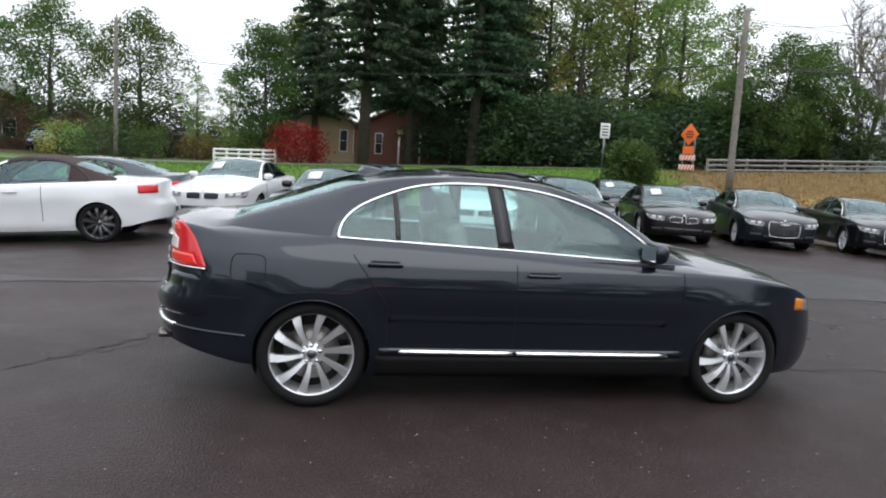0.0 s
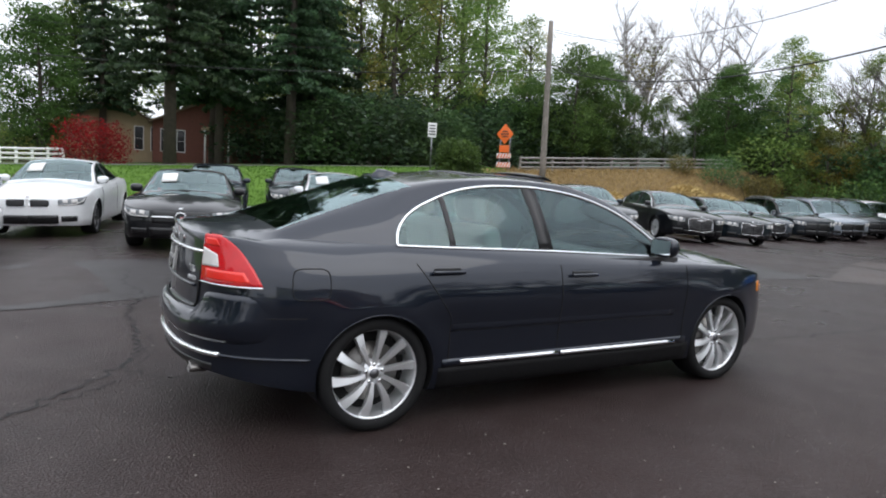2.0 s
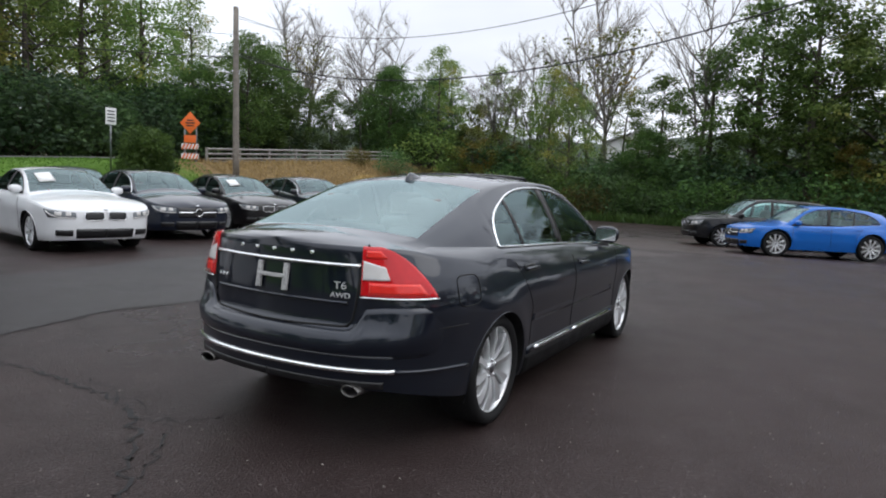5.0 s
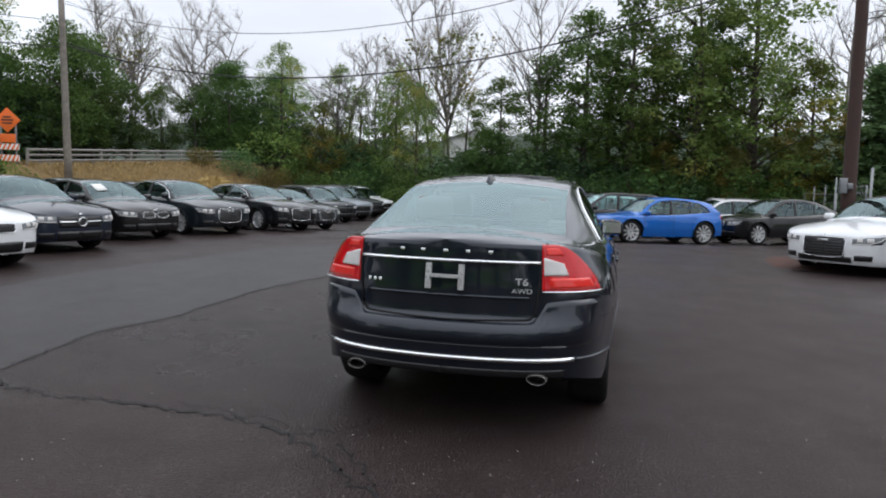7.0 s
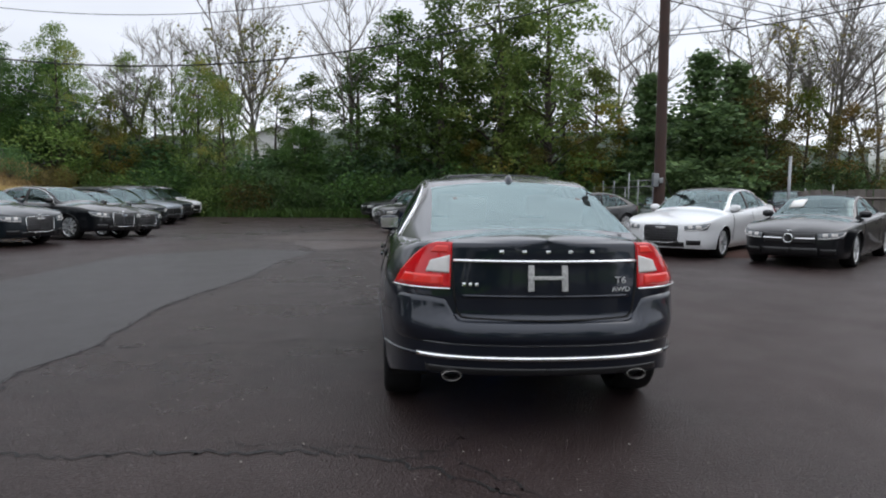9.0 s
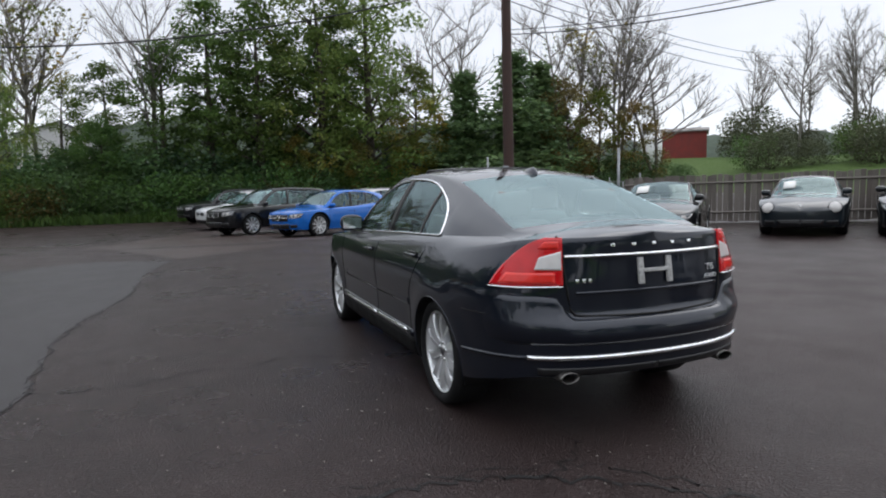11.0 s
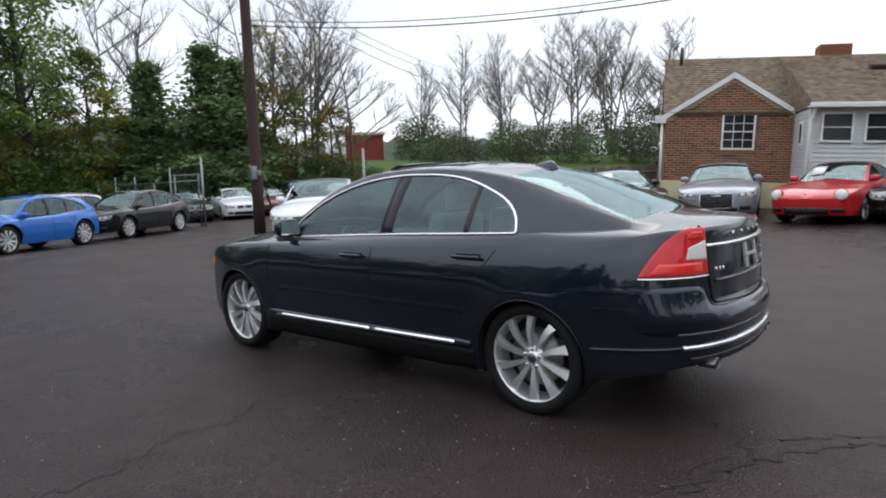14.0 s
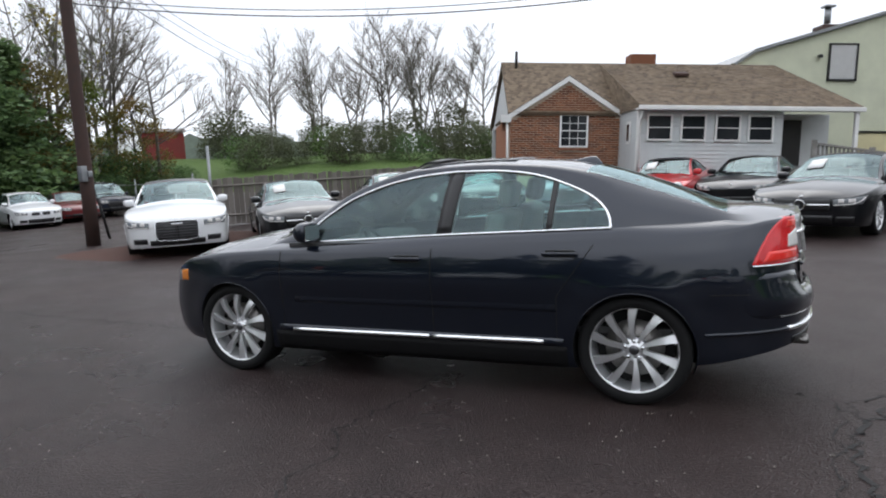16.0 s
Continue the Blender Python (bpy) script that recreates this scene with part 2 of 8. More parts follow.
# near-black that paints the shadow on the bodywork below the sill strip
M["sill_shade"] = plain("sill_shade_black", (0.006, 0.006, 0.0065), 0.65, 0, 0.2, 8, 0.2, 0.2)
M["gap"] = plain("panel_gap", (0.004, 0.004, 0.004), 0.8, 0, 0.1, 8)
M["chrome"] = plain("chrome", (0.82, 0.83, 0.84), 0.10, 1.0, 0.03, 4)
M["letter_metal"] = plain("satin_letter_metal", (0.62, 0.63, 0.64), 0.45, 0.3, 0.05, 8)
M["chrome_satin"] = plain("bright_trim", (0.86, 0.87, 0.88), 0.22, 1.0, 0.03, 4)
M["rim"] = plain("silver_alloy", (0.78, 0.79, 0.80), 0.32, 0.68, 0.06, 5, 0, 0.5, 0.5)
M["rim_dark"] = plain("dark_alloy", (0.16, 0.16, 0.17), 0.3, 0.85, 0.1, 5)
M["tyre"] = plain("tyre_rubber", (0.008, 0.008, 0.0085), 0.8, 0, 0.25, 9, 0.15, 0.3)
M["disc"] = plain("brake_steel", (0.22, 0.21, 0.20), 0.4, 0.9, 0.2, 9)
M["glass"] = glass_mat("tinted_glass", (0.70, 0.93, 0.905), 1.6, 0.03)
M["screen"] = glass_mat("screen_glass", (0.72, 0.86, 0.85), 1.7, 0.04)
M["rear_glass"] = glass_mat("rear_screen_glass", (0.72, 0.86, 0.85), 2.15, 0.09)
M["red_lens"] = lens_mat("red_lamp_lens", (0.60, 0.008, 0.013))
M["red_bright"] = lens_mat("bright_red_lamp_segment", (0.82, 0.030, 0.022), 0.2)
M["clear_lens"] = lens_mat("clear_lamp_lens", (0.72, 0.70, 0.68))
M["head_lens"] = lens_mat("headlamp_lens", (0.17, 0.185, 0.195))
M["amber_lens"] = lens_mat("amber_lamp_lens", (0.8, 0.25, 0.03))
M["cabin"] = plain("cabin_cloth", (0.05, 0.05, 0.052), 0.7, 0, 0.2, 8, 0.2)
M["leather"] = plain("seat_leather", (0.20, 0.195, 0.185), 0.5, 0, 0.15, 6, 0.2)
M["cloth_top"] = plain("brown_soft_top", (0.038, 0.022, 0.020), 0.85, 0, 0.2, 5, 0.5)
M["black_top"] = plain("black_soft_top", (0.018, 0.018, 0.019), 0.85, 0, 0.2, 5, 0.5)
M["paper"] = plain("white_paper", (0.8, 0.8, 0.78), 0.7, 0, 0.04, 12)
M["plate_bracket"] = plain("weathered_plastic", (0.42, 0.42, 0.41), 0.6, 0, 0.5, 60, 0.3)
M["steel"] = plain("galvanised_steel", (0.27, 0.28, 0.29), 0.42, 0.8, 0.15, 6, 0.1)
M["timber_pole"] = plain("weathered_pole_wood", (0.22, 0.195, 0.17), 0.85, 0, 0.3, 5, 0.6)
M["brown_pole"] = plain("creosote_pole_wood", (0.055, 0.030, 0.024), 0.8, 0, 0.3, 5, 0.6)
M["fence_wood"] = brick_unit_mat("grey_fence_boards", (0.115, 0.10, 0.088), (0.21, 0.19, 0.17))
M["rail_wood"] = plain("grey_rail_wood", (0.26, 0.25, 0.235), 0.85, 0, 0.25, 6, 0.5)
M["cable"] = plain("cable_black", (0.02, 0.02, 0.021), 0.6, 0, 0.1, 4)
M["bark"] = plain("bark", (0.075, 0.062, 0.05), 0.9, 0, 0.35, 5, 0.8)
M["bark_grey"] = plain("grey_bark", (0.185, 0.168, 0.152), 0.9, 0, 0.3, 5, 0.8)
M["white_paint"] = plain("white_wood_paint", (0.78, 0.78, 0.76), 0.55, 0, 0.06, 4, 0.1)
M["siding"] = plain("pale_vinyl_siding", (0.58, 0.60, 0.60), 0.5, 0, 0.06, 3, 0.1)
M["stucco"] = plain("pale_green_cream_render", (0.60, 0.62, 0.47), 0.8, 0, 0.08, 1.5, 0.3)
M["stucco_y"] = plain("yellow_cream_render", (0.66, 0.60, 0.36), 0.8, 0, 0.08, 2, 0.3)
M["brick"] = brick_unit_mat("red_brown_brick", (0.125, 0.047, 0.025), (0.33, 0.130, 0.062))
M["mortar"] = plain("mortar", (0.52, 0.43, 0.34), 0.9, 0, 0.15, 5, 0.4)
M["shingle"] = brick_unit_mat("brown_roof_shingle", (0.105, 0.075, 0.048), (0.235, 0.175, 0.118))
M["pane"] = plain("dark_window_pane", (0.02, 0.022, 0.026), 0.06, 0, 0.2, 3, 0, 0.3)
M["dark_door"] = plain("dark_doorway", (0.02, 0.018, 0.018), 0.4, 0, 0.2, 3)
M["barn"] = plain("barn_red_boards", (0.20, 0.035, 0.03), 0.8, 0, 0.2, 1.5, 0.2)
M["orange"] = plain("orange_sign_sheet", (0.85, 0.16, 0.02), 0.45, 0, 0.05, 4)
M["sign_white"] = plain("white_sign_sheet", (0.75, 0.75, 0.74), 0.4, 0, 0.05, 4)
M["mulch"] = plain("brown_mulch", (0.075, 0.032, 0.022), 0.95, 0, 0.5, 14, 1.0)
M["straw"] = plain("dry_straw", (0.34, 0.24, 0.10), 0.9, 0, 0.3, 6, 0.5)
M["straw_bright"] = plain("pale_straw", (0.50, 0.37, 0.15), 0.9, 0, 0.3, 6, 0.5)
M["grass_blade"] = leaf_mat("grass_blades", (0.080, 0.165, 0.022), (0.170, 0.285, 0.050))
M["leaf_green"] = leaf_mat("green_leaves", (0.046, 0.096, 0.024), (0.125, 0.215, 0.048))
M["leaf_light"] = leaf_mat("light_green_leaves", (0.105, 0.180, 0.042), (0.270, 0.365, 0.098), (0.390, 0.345, 0.075), 0.1)
M["leaf_yellow"] = leaf_mat("turning_leaves", (0.070, 0.100, 0.020), (0.185, 0.215, 0.042), (0.405, 0.270, 0.041), 0.35)
M["leaf_rust"] = leaf_mat("rust_leaves", (0.090, 0.080, 0.024), (0.225, 0.185, 0.050), (0.30, 0.160, 0.045), 0.22)
M["needle"] = leaf_mat("dark_needles", (0.030, 0.062, 0.032), (0.085, 0.145, 0.062))
M["needle_mid"] = leaf_mat("green_needles", (0.050, 0.100, 0.040), (0.130, 0.225, 0.075))
M["needle_soft"] = leaf_mat("soft_needles", (0.075, 0.135, 0.058), (0.195, 0.295, 0.11))
M["leaf_mid"] = leaf_mat("mid_green_leaves", (0.058, 0.112, 0.028), (0.155, 0.250, 0.058))
# autumn olive, with distance haze put into it as grey
M["scrub"] = leaf_mat("haze_greyed_scrub_leaves", (0.055, 0.064, 0.034), (0.125, 0.135, 0.070))
M["leaf_red"] = leaf_mat("crimson_leaves", (0.16, 0.010, 0.008), (0.42, 0.03, 0.02))


# ---- mesh helpers ----
def mesh_of(name, verts, faces, mat, smooth=True):
    me = bpy.data.meshes.new(name)
    me.from_pydata([tuple(map(float, v)) for v in verts], [], [tuple(int(i) for i in f) for f in faces])
    if mat is not None:
        me.materials.append(mat)
    if smooth:
        me.polygons.foreach_set("use_smooth", [True] * len(me.polygons))
    me.update()
    return me


def part(name, geo, mat, parent=None, label="", smooth=True):
    """Links (verts, faces) as one mesh object under a thing or a part; a third entry holds the vertex normals."""
    ob = new(name, mesh_of(name, geo[0], geo[1], mat, smooth))
    if len(geo) > 2:
        ob.data.normals_split_custom_set_from_vertices([tuple(map(float, n)) for n in geo[2]])
    if parent is not None:
        ob.parent = parent
    if label:
        tagged(ob, label)
    return ob


def thing(name, m, label, category, group="", kind=""):
    ob = new(name)
    ob.empty_display_size = 0.2
    ob.matrix_world = m
    return tagged(ob, label, category, group, kind)


def join(*geos):
    vs, fs, ns, n = [], [], [], 0
    for g in geos:
        vs.extend([tuple(p) for p in g[0]])
        fs.extend([tuple(i + n for i in q) for q in g[1]])
        if len(g) > 2:
            ns.extend(g[2])
        n += len(g[0])
    return (vs, fs, ns) if len(ns) == n else (vs, fs)


def moved(geo, m):
    return [tuple(m @ Vector(v)) for v in geo[0]], geo[1]


def box(x0, x1, y0, y1, z0, z1, bevel=0.0):
    """A block with chamfered edges."""
    if bevel <= 0:
        v = [(x, y, z) for z in (z0, z1) for y in (y0, y1) for x in (x0, x1)]
        return v, [(0, 2, 3, 1), (4, 5, 7, 6), (0, 1, 5, 4), (2, 6, 7, 3), (0, 4, 6, 2), (1, 3, 7, 5)]
    bm = bmesh.new()
    bmesh.ops.create_cube(bm, size=1.0)
    for v in bm.verts:
        v.co = Vector((x0 + (v.co.x + 0.5) * (x1 - x0), y0 + (v.co.y + 0.5) * (y1 - y0), z0 + (v.co.z + 0.5) * (z1 - z0)))
    b = min(bevel, 0.45 * min(x1 - x0, y1 - y0, z1 - z0))
    bmesh.ops.bevel(bm, geom=list(bm.edges), offset=b, segments=2, profile=0.6, affect="EDGES")
    bm.verts.index_update()
    out = [tuple(v.co) for v in bm.verts], [tuple(v.index for v in f.verts) for f in bm.faces]
    bm.free()
    return out


def tube(points, r, sides=6, r_end=None, closed=False):
    """A round bar along points, tapering to r_end."""
    pts = [Vector(p) for p in points]
    n = len(pts)
    vs, fs = [], []
    up = Vector((0.13, 0.21, 0.97)).normalized()
    for i, p in enumerate(pts):
        a = pts[(i - 1) % n] if (closed or i > 0) else p
        b = pts[(i + 1) % n] if (closed or i < n - 1) else p
        d = (b - a).normalized()
        s = d.cross(up)
        if s.length < 0.05:
            s = d.cross(Vector((1, 0, 0)))
        s.normalize()
        t = s.cross(d)
        rr = r if r_end is None else r + (r_end - r) * i / max(1, n - 1)
        for k in range(sides):
            q = 2 * math.pi * k / sides
            vs.append(tuple(p + s * (rr * math.cos(q)) + t * (rr * math.sin(q))))
    m = n if closed else n - 1
    for i in range(m):
        j = (i + 1) % n
        for k in range(sides):
            l = (k + 1) % sides
            fs.append((i * sides + k, i * sides + l, j * sides + l, j * sides + k))
    if not closed:
        fs.append(tuple(range(sides - 1, -1, -1)))
        fs.append(tuple((n - 1) * sides + k for k in range(sides)))
    return vs, fs


def lathe_y(profile, seg=40, closed=False):
    """Turns (radius, y) points about the y axis."""
    vs, fs = [], []
    n = len(profile)
    for i in range(seg):
        a = 2 * math.pi * i / seg
        for r, y in profile:
            vs.append((r * math.cos(a), y, r * math.sin(a)))
    m = n if closed else n - 1
    for i in range(seg):
        j = (i + 1) % seg
        for k in range(m):
            l = (k + 1) % n
            fs.append((i * n + k, i * n + l, j * n + l, j * n + k))
    return vs, fs


def curve(pts):
    """Smooth monotone curve through (x, value) points."""
    x = np.array([p[0] for p in pts], float)
    y = np.array([p[1] for p in pts], float)
    h = np.diff(x)
    d = np.diff(y) / h
    m = np.zeros(len(x))
    m[0], m[-1] = d[0], d[-1]
    for i in range(1, len(x) - 1):
        if d[i - 1] * d[i] > 0:
            w1, w2 = 2 * h[i] + h[i - 1], h[i] + 2 * h[i - 1]
            m[i] = (w1 + w2) / (w1 / d[i - 1] + w2 / d[i])

    def f(v):
        v = np.clip(np.asarray(v, float), x[0], x[-1])
        i = np.clip(np.searchsorted(x, v) - 1, 0, len(x) - 2)
        t = (v - x[i]) / h[i]
        return ((2 * t**3 - 3 * t**2 + 1) * y[i] + (t**3 - 2 * t**2 + t) * h[i] * m[i]
                + (-2 * t**3 + 3 * t**2) * y[i + 1] + (t**3 - t**2) * h[i] * m[i + 1])
    return f


def ease(a, b, v):
    t = np.clip((np.asarray(v, float) - a) / (b - a), 0, 1)
    return t * t * (3 - 2 * t)


# ---- car bodies: x forward, y left, z up, origin between the axles on the ground ----
SEDAN = dict(
    plan=[(-2.425, 0), (-2.41, 0.25), (-2.37, 0.45), (-2.29, 0.635), (-2.17, 0.758), (-1.99, 0.842), (-1.75, 0.888), (-1.42, 0.905),
          (-0.7, 0.92), (0, 0.925), (0.7, 0.925), (1.42, 0.91), (1.75, 0.87), (2.0, 0.79), (2.18, 0.66), (2.29, 0.45), (2.35, 0.2), (2.36, 0)],
    side=[(0.18, 0.07), (0.24, 0.04), (0.33, 0.026), (0.38, 0.026), (0.48, 0.022), (0.58, 0.014), (0.66, 0.004), (0.72, 0.0), (0.78, 0.004), (0.84, 0.015), (0.90, 0.034), (0.95, 0.058), (1.0, 0.086), (1.09, 0.135)],
    rear=[(0.2, 0.16), (0.28, 0.09), (0.34, 0.045), (0.45, 0.024), (0.55, 0.018), (0.625, 0.020), (0.648, 0.034), (0.672, 0.066), (0.8, 0.07), (0.95, 0.078), (1.04, 0.080), (1.09, 0.09)],
    front=[(0.18, 0.12), (0.3, 0.03), (0.45, 0.0), (0.6, 0.03), (0.7, 0.10), (0.9, 0.2)],
    top=[(-2.46, 1.068), (-2.2, 1.055), (-1.95, 1.015), (-1.28, 0.945), (-0.2, 0.92), (0.6, 0.905), (1.05, 0.90), (1.4, 0.885), (1.75, 0.845), (1.9, 0.81), (2.0, 0.77), (2.15, 0.70), (2.36, 0.60)],
    bot=[(-2.46, 0.365), (-2.3, 0.36), (-2.1, 0.325), (-1.8, 0.265), (-1.0, 0.2), (1.0, 0.195), (1.8, 0.20), (2.36, 0.23)],
    zc=[(-2.345, 1.085), (-2.2, 1.105), (-1.94, 1.125), (-1.75, 1.192), (-1.46, 1.30), (-1.13, 1.405), (-0.83, 1.452), (-0.45, 1.475), (-0.1, 1.468),
        (0.2, 1.435), (0.4, 1.375), (0.75, 1.215), (1.1, 1.03), (1.25, 1.01), (1.4, 0.99), (1.7, 0.942), (2.0, 0.868), (2.2, 0.785), (2.36, 0.63)],
    zr=[(-1.95, 1.095), (-1.5, 1.245), (-1.13, 1.36), (-0.83, 1.412), (-0.4, 1.435), (0, 1.418), (0.3, 1.355), (0.5, 1.28), (0.7, 1.165), (0.9, 1.04), (1.05, 0.965)],
    yr=[(-1.95, 0.60), (-1.13, 0.56), (-0.4, 0.575), (0.3, 0.60), (0.6, 0.645), (0.9, 0.70), (1.05, 0.72)],
    zg=[(-1.95, 1.06), (-1.28, 1.033), (-0.22, 0.998), (0.6, 0.96), (0.85, 0.95), (1.05, 0.94)],
    yg=[(-1.95, 0.66), (-1.6, 0.73), (-1.28, 0.785), (-0.2, 0.80), (0.6, 0.79), (1.05, 0.75)],
    dlo=[(-1.29, 1.034), (-1.28, 1.085), (-1.25, 1.142), (-1.154, 1.223), (-1.015, 1.288), (-0.87, 1.34), (-0.728, 1.371), (-0.543, 1.390), (-0.317, 1.394),
         (-0.087, 1.380), (0.106, 1.352), (0.3, 1.303), (0.492, 1.228), (0.642, 1.140), (0.752, 1.055), (0.82, 0.952)],
    cabin=(-1.95, 1.06), shield=(0.28, 1.02), back=(-1.93, -1.13), base=0.925,
    wheels=(-1.4175, 1.4175), radius=0.325, arch=0.347, size=(4.82, 1.85, 1.475))

SUV = dict(
    plan=[(-2.30, 0), (-2.30, 0.35), (-2.28, 0.62), (-2.22, 0.78), (-2.1, 0.86), (-1.8, 0.91), (-1.4, 0.93), (-0.5, 0.935), (0.5, 0.935),
          (1.4, 0.93), (1.8, 0.90), (2.1, 0.82), (2.25, 0.68), (2.34, 0.45), (2.38, 0.2), (2.39, 0)],
    side=[(0.2, 0.08), (0.3, 0.05), (0.45, 0.02), (0.62, 0.0), (0.8, 0.0), (0.95, 0.015), (1.03, 0.04), (1.09, 0.07), (1.2, 0.12)],
    rear=[(0.25, 0.1), (0.35, 0.02), (0.5, 0.0), (0.62, 0.0), (0.66, 0.04), (0.9, 0.05), (1.1, 0.08)],
    front=[(0.2, 0.14), (0.35, 0.03), (0.6, 0.0), (0.8, 0.03), (0.95, 0.12)],
    top=[(-2.30, 1.09), (-1.9, 1.08), (-0.5, 1.04), (0.8, 1.0), (1.2, 0.985), (1.7, 0.95), (2.05, 0.89), (2.39, 0.76)],
    bot=[(-2.30, 0.36), (-1.9, 0.33), (-1.0, 0.27), (1.0, 0.26), (1.9, 0.27), (2.39, 0.3)],
    zc=[(-2.30, 1.09), (-2.24, 1.13), (-2.06, 1.46), (-1.9, 1.65), (-1.2, 1.72), (-0.3, 1.735), (0.2, 1.70), (0.45, 1.63), (1.15, 1.13), (1.5, 1.09), (2.0, 1.02), (2.2, 0.94), (2.39, 0.78)],
    zr=[(-2.25, 1.10), (-2.06, 1.42), (-1.9, 1.59), (-1.2, 1.66), (-0.3, 1.68), (0.2, 1.635), (0.5, 1.52), (0.8, 1.30), (1.12, 1.06)],
    yr=[(-2.25, 0.68), (-1.9, 0.64), (-0.3, 0.655), (0.5, 0.67), (1.12, 0.76)],
    zg=[(-2.25, 1.13), (-1.0, 1.09), (0.5, 1.04), (1.12, 1.02)],
    yg=[(-2.25, 0.74), (-1.9, 0.80), (0.5, 0.82), (1.12, 0.79)],
    dlo=[(-2.0, 1.13), (-1.94, 1.26), (-1.85, 1.44), (-1.7, 1.54), (-1.2, 1.60), (-0.4, 1.615), (0.1, 1.575), (0.4, 1.48), (0.65, 1.32), (0.9, 1.06), (0.95, 1.04)],
    cabin=(-2.22, 1.12), shield=(0.36, 1.08), back=(-2.2, -1.93), base=0.935,
    wheels=(-1.40, 1.42), radius=0.365, arch=0.43, size=(4.69, 1.87, 1.735))

COUPE = dict(SEDAN)
COUPE.update(
    zc=[(-2.37, 0.98), (-2.2, 1.02), (-1.6, 1.06), (-1.45, 1.08), (-1.2, 1.18), (-0.9, 1.30), (-0.55, 1.385), (-0.2, 1.40), (0.05, 1.385), (0.25, 1.335),
        (0.6, 1.17), (0.95, 1.0), (1.2, 0.975), (1.5, 0.93), (1.8, 0.87), (2.05, 0.79), (2.2, 0.71), (2.36, 0.56)],
    zr=[(-1.6, 1.03), (-1.2, 1.145), (-0.9, 1.255), (-0.55, 1.34), (-0.2, 1.355), (0.1, 1.32), (0.3, 1.255), (0.5, 1.165), (0.75, 1.03), (0.92, 0.95)],
    yr=[(-1.6, 0.60), (-0.9, 0.545), (-0.2, 0.555), (0.3, 0.59), (0.92, 0.71)],
    zg=[(-1.6, 0.99), (-0.2, 0.955), (0.92, 0.915)],
    yg=[(-1.6, 0.70), (-1.2, 0.76), (-0.2, 0.79), (0.92, 0.76)],
    top=[(-2.46, 0.97), (-2.2, 0.965), (-1.8, 0.955), (-1.2, 0.925), (0.5, 0.885), (1.0, 0.87), (1.4, 0.84), (1.75, 0.77), (2.0, 0.69), (2.36, 0.55)],
    dlo=[(-1.2, 0.982), (-1.15, 1.04), (-1.0, 1.16), (-0.8, 1.26), (-0.55, 1.305), (-0.2, 1.315), (0.1, 1.275), (0.3, 1.205), (0.5, 1.10), (0.68, 0.985), (0.74, 0.925)],
    cabin=(-1.6, 0.95), shield=(0.12, 0.92), back=(-1.5, -0.95), wheels=(-1.33, 1.40), size=(4.82, 1.85, 1.40))

SPORT = dict(COUPE)
SPORT.update(
    zc=[(-2.37, 0.90), (-2.2, 0.97), (-1.7, 1.05), (-1.3, 1.16), (-0.9, 1.28), (-0.5, 1.345), (-0.1, 1.35), (0.15, 1.30), (0.5, 1.14), (0.95, 0.93),
        (1.2, 0.90), (1.5, 0.86), (1.8, 0.79), (2.05, 0.70), (2.2, 0.63), (2.36, 0.52)],
    zr=[(-1.7, 1.0), (-1.3, 1.11), (-0.9, 1.225), (-0.5, 1.295), (-0.1, 1.305), (0.15, 1.25), (0.4, 1.14), (0.7, 0.98), (0.92, 0.89)],
    yr=[(-1.7, 0.60), (-0.9, 0.53), (-0.1, 0.545), (0.4, 0.60), (0.92, 0.70)],
    top=[(-2.46, 0.88), (-2.0, 0.93), (-1.4, 0.93), (-0.5, 0.88), (0.7, 0.85), (1.1, 0.85), (1.5, 0.845), (1.8, 0.77), (2.05, 0.67), (2.36, 0.50)],
    zg=[(-1.7, 0.96), (-0.2, 0.925), (0.92, 0.88)],
    dlo=[(-1.1, 0.95), (-1.05, 1.0), (-0.85, 1.15), (-0.6, 1.235), (-0.2, 1.265), (0.1, 1.215), (0.3, 1.13), (0.5, 1.02), (0.66, 0.92), (0.7, 0.89)],
    cabin=(-1.7, 0.95), shield=(0.08, 0.92), back=(-1.6, -0.85), wheels=(-1.30, 1.32), size=(4.82, 1.85, 1.35))


def blunt(spec, top, zc):
    """The body with an upright nose and a level bonnet: the forward ends of its outlines are drawn anew."""
    s = dict(spec)
    s["plan"] = [q for q in spec["plan"] if q[0] < 1.5] + [(1.75, 0.890), (2.0, 0.848), (2.16, 0.775), (2.26, 0.65), (2.32, 0.46), (2.352, 0.22), (2.36, 0)]
    s["front"] = [(0.18, 0.11), (0.26, 0.04), (0.36, 0.006), (0.48, 0.0), (0.60, 0.008), (0.68, 0.022), (0.74, 0.045), (0.85, 0.11)]
    s["top"] = [q for q in spec["top"] if q[0] < 1.2] + top
    s["zc"] = [q for q in spec["zc"] if q[0] < 1.2] + zc
    return s


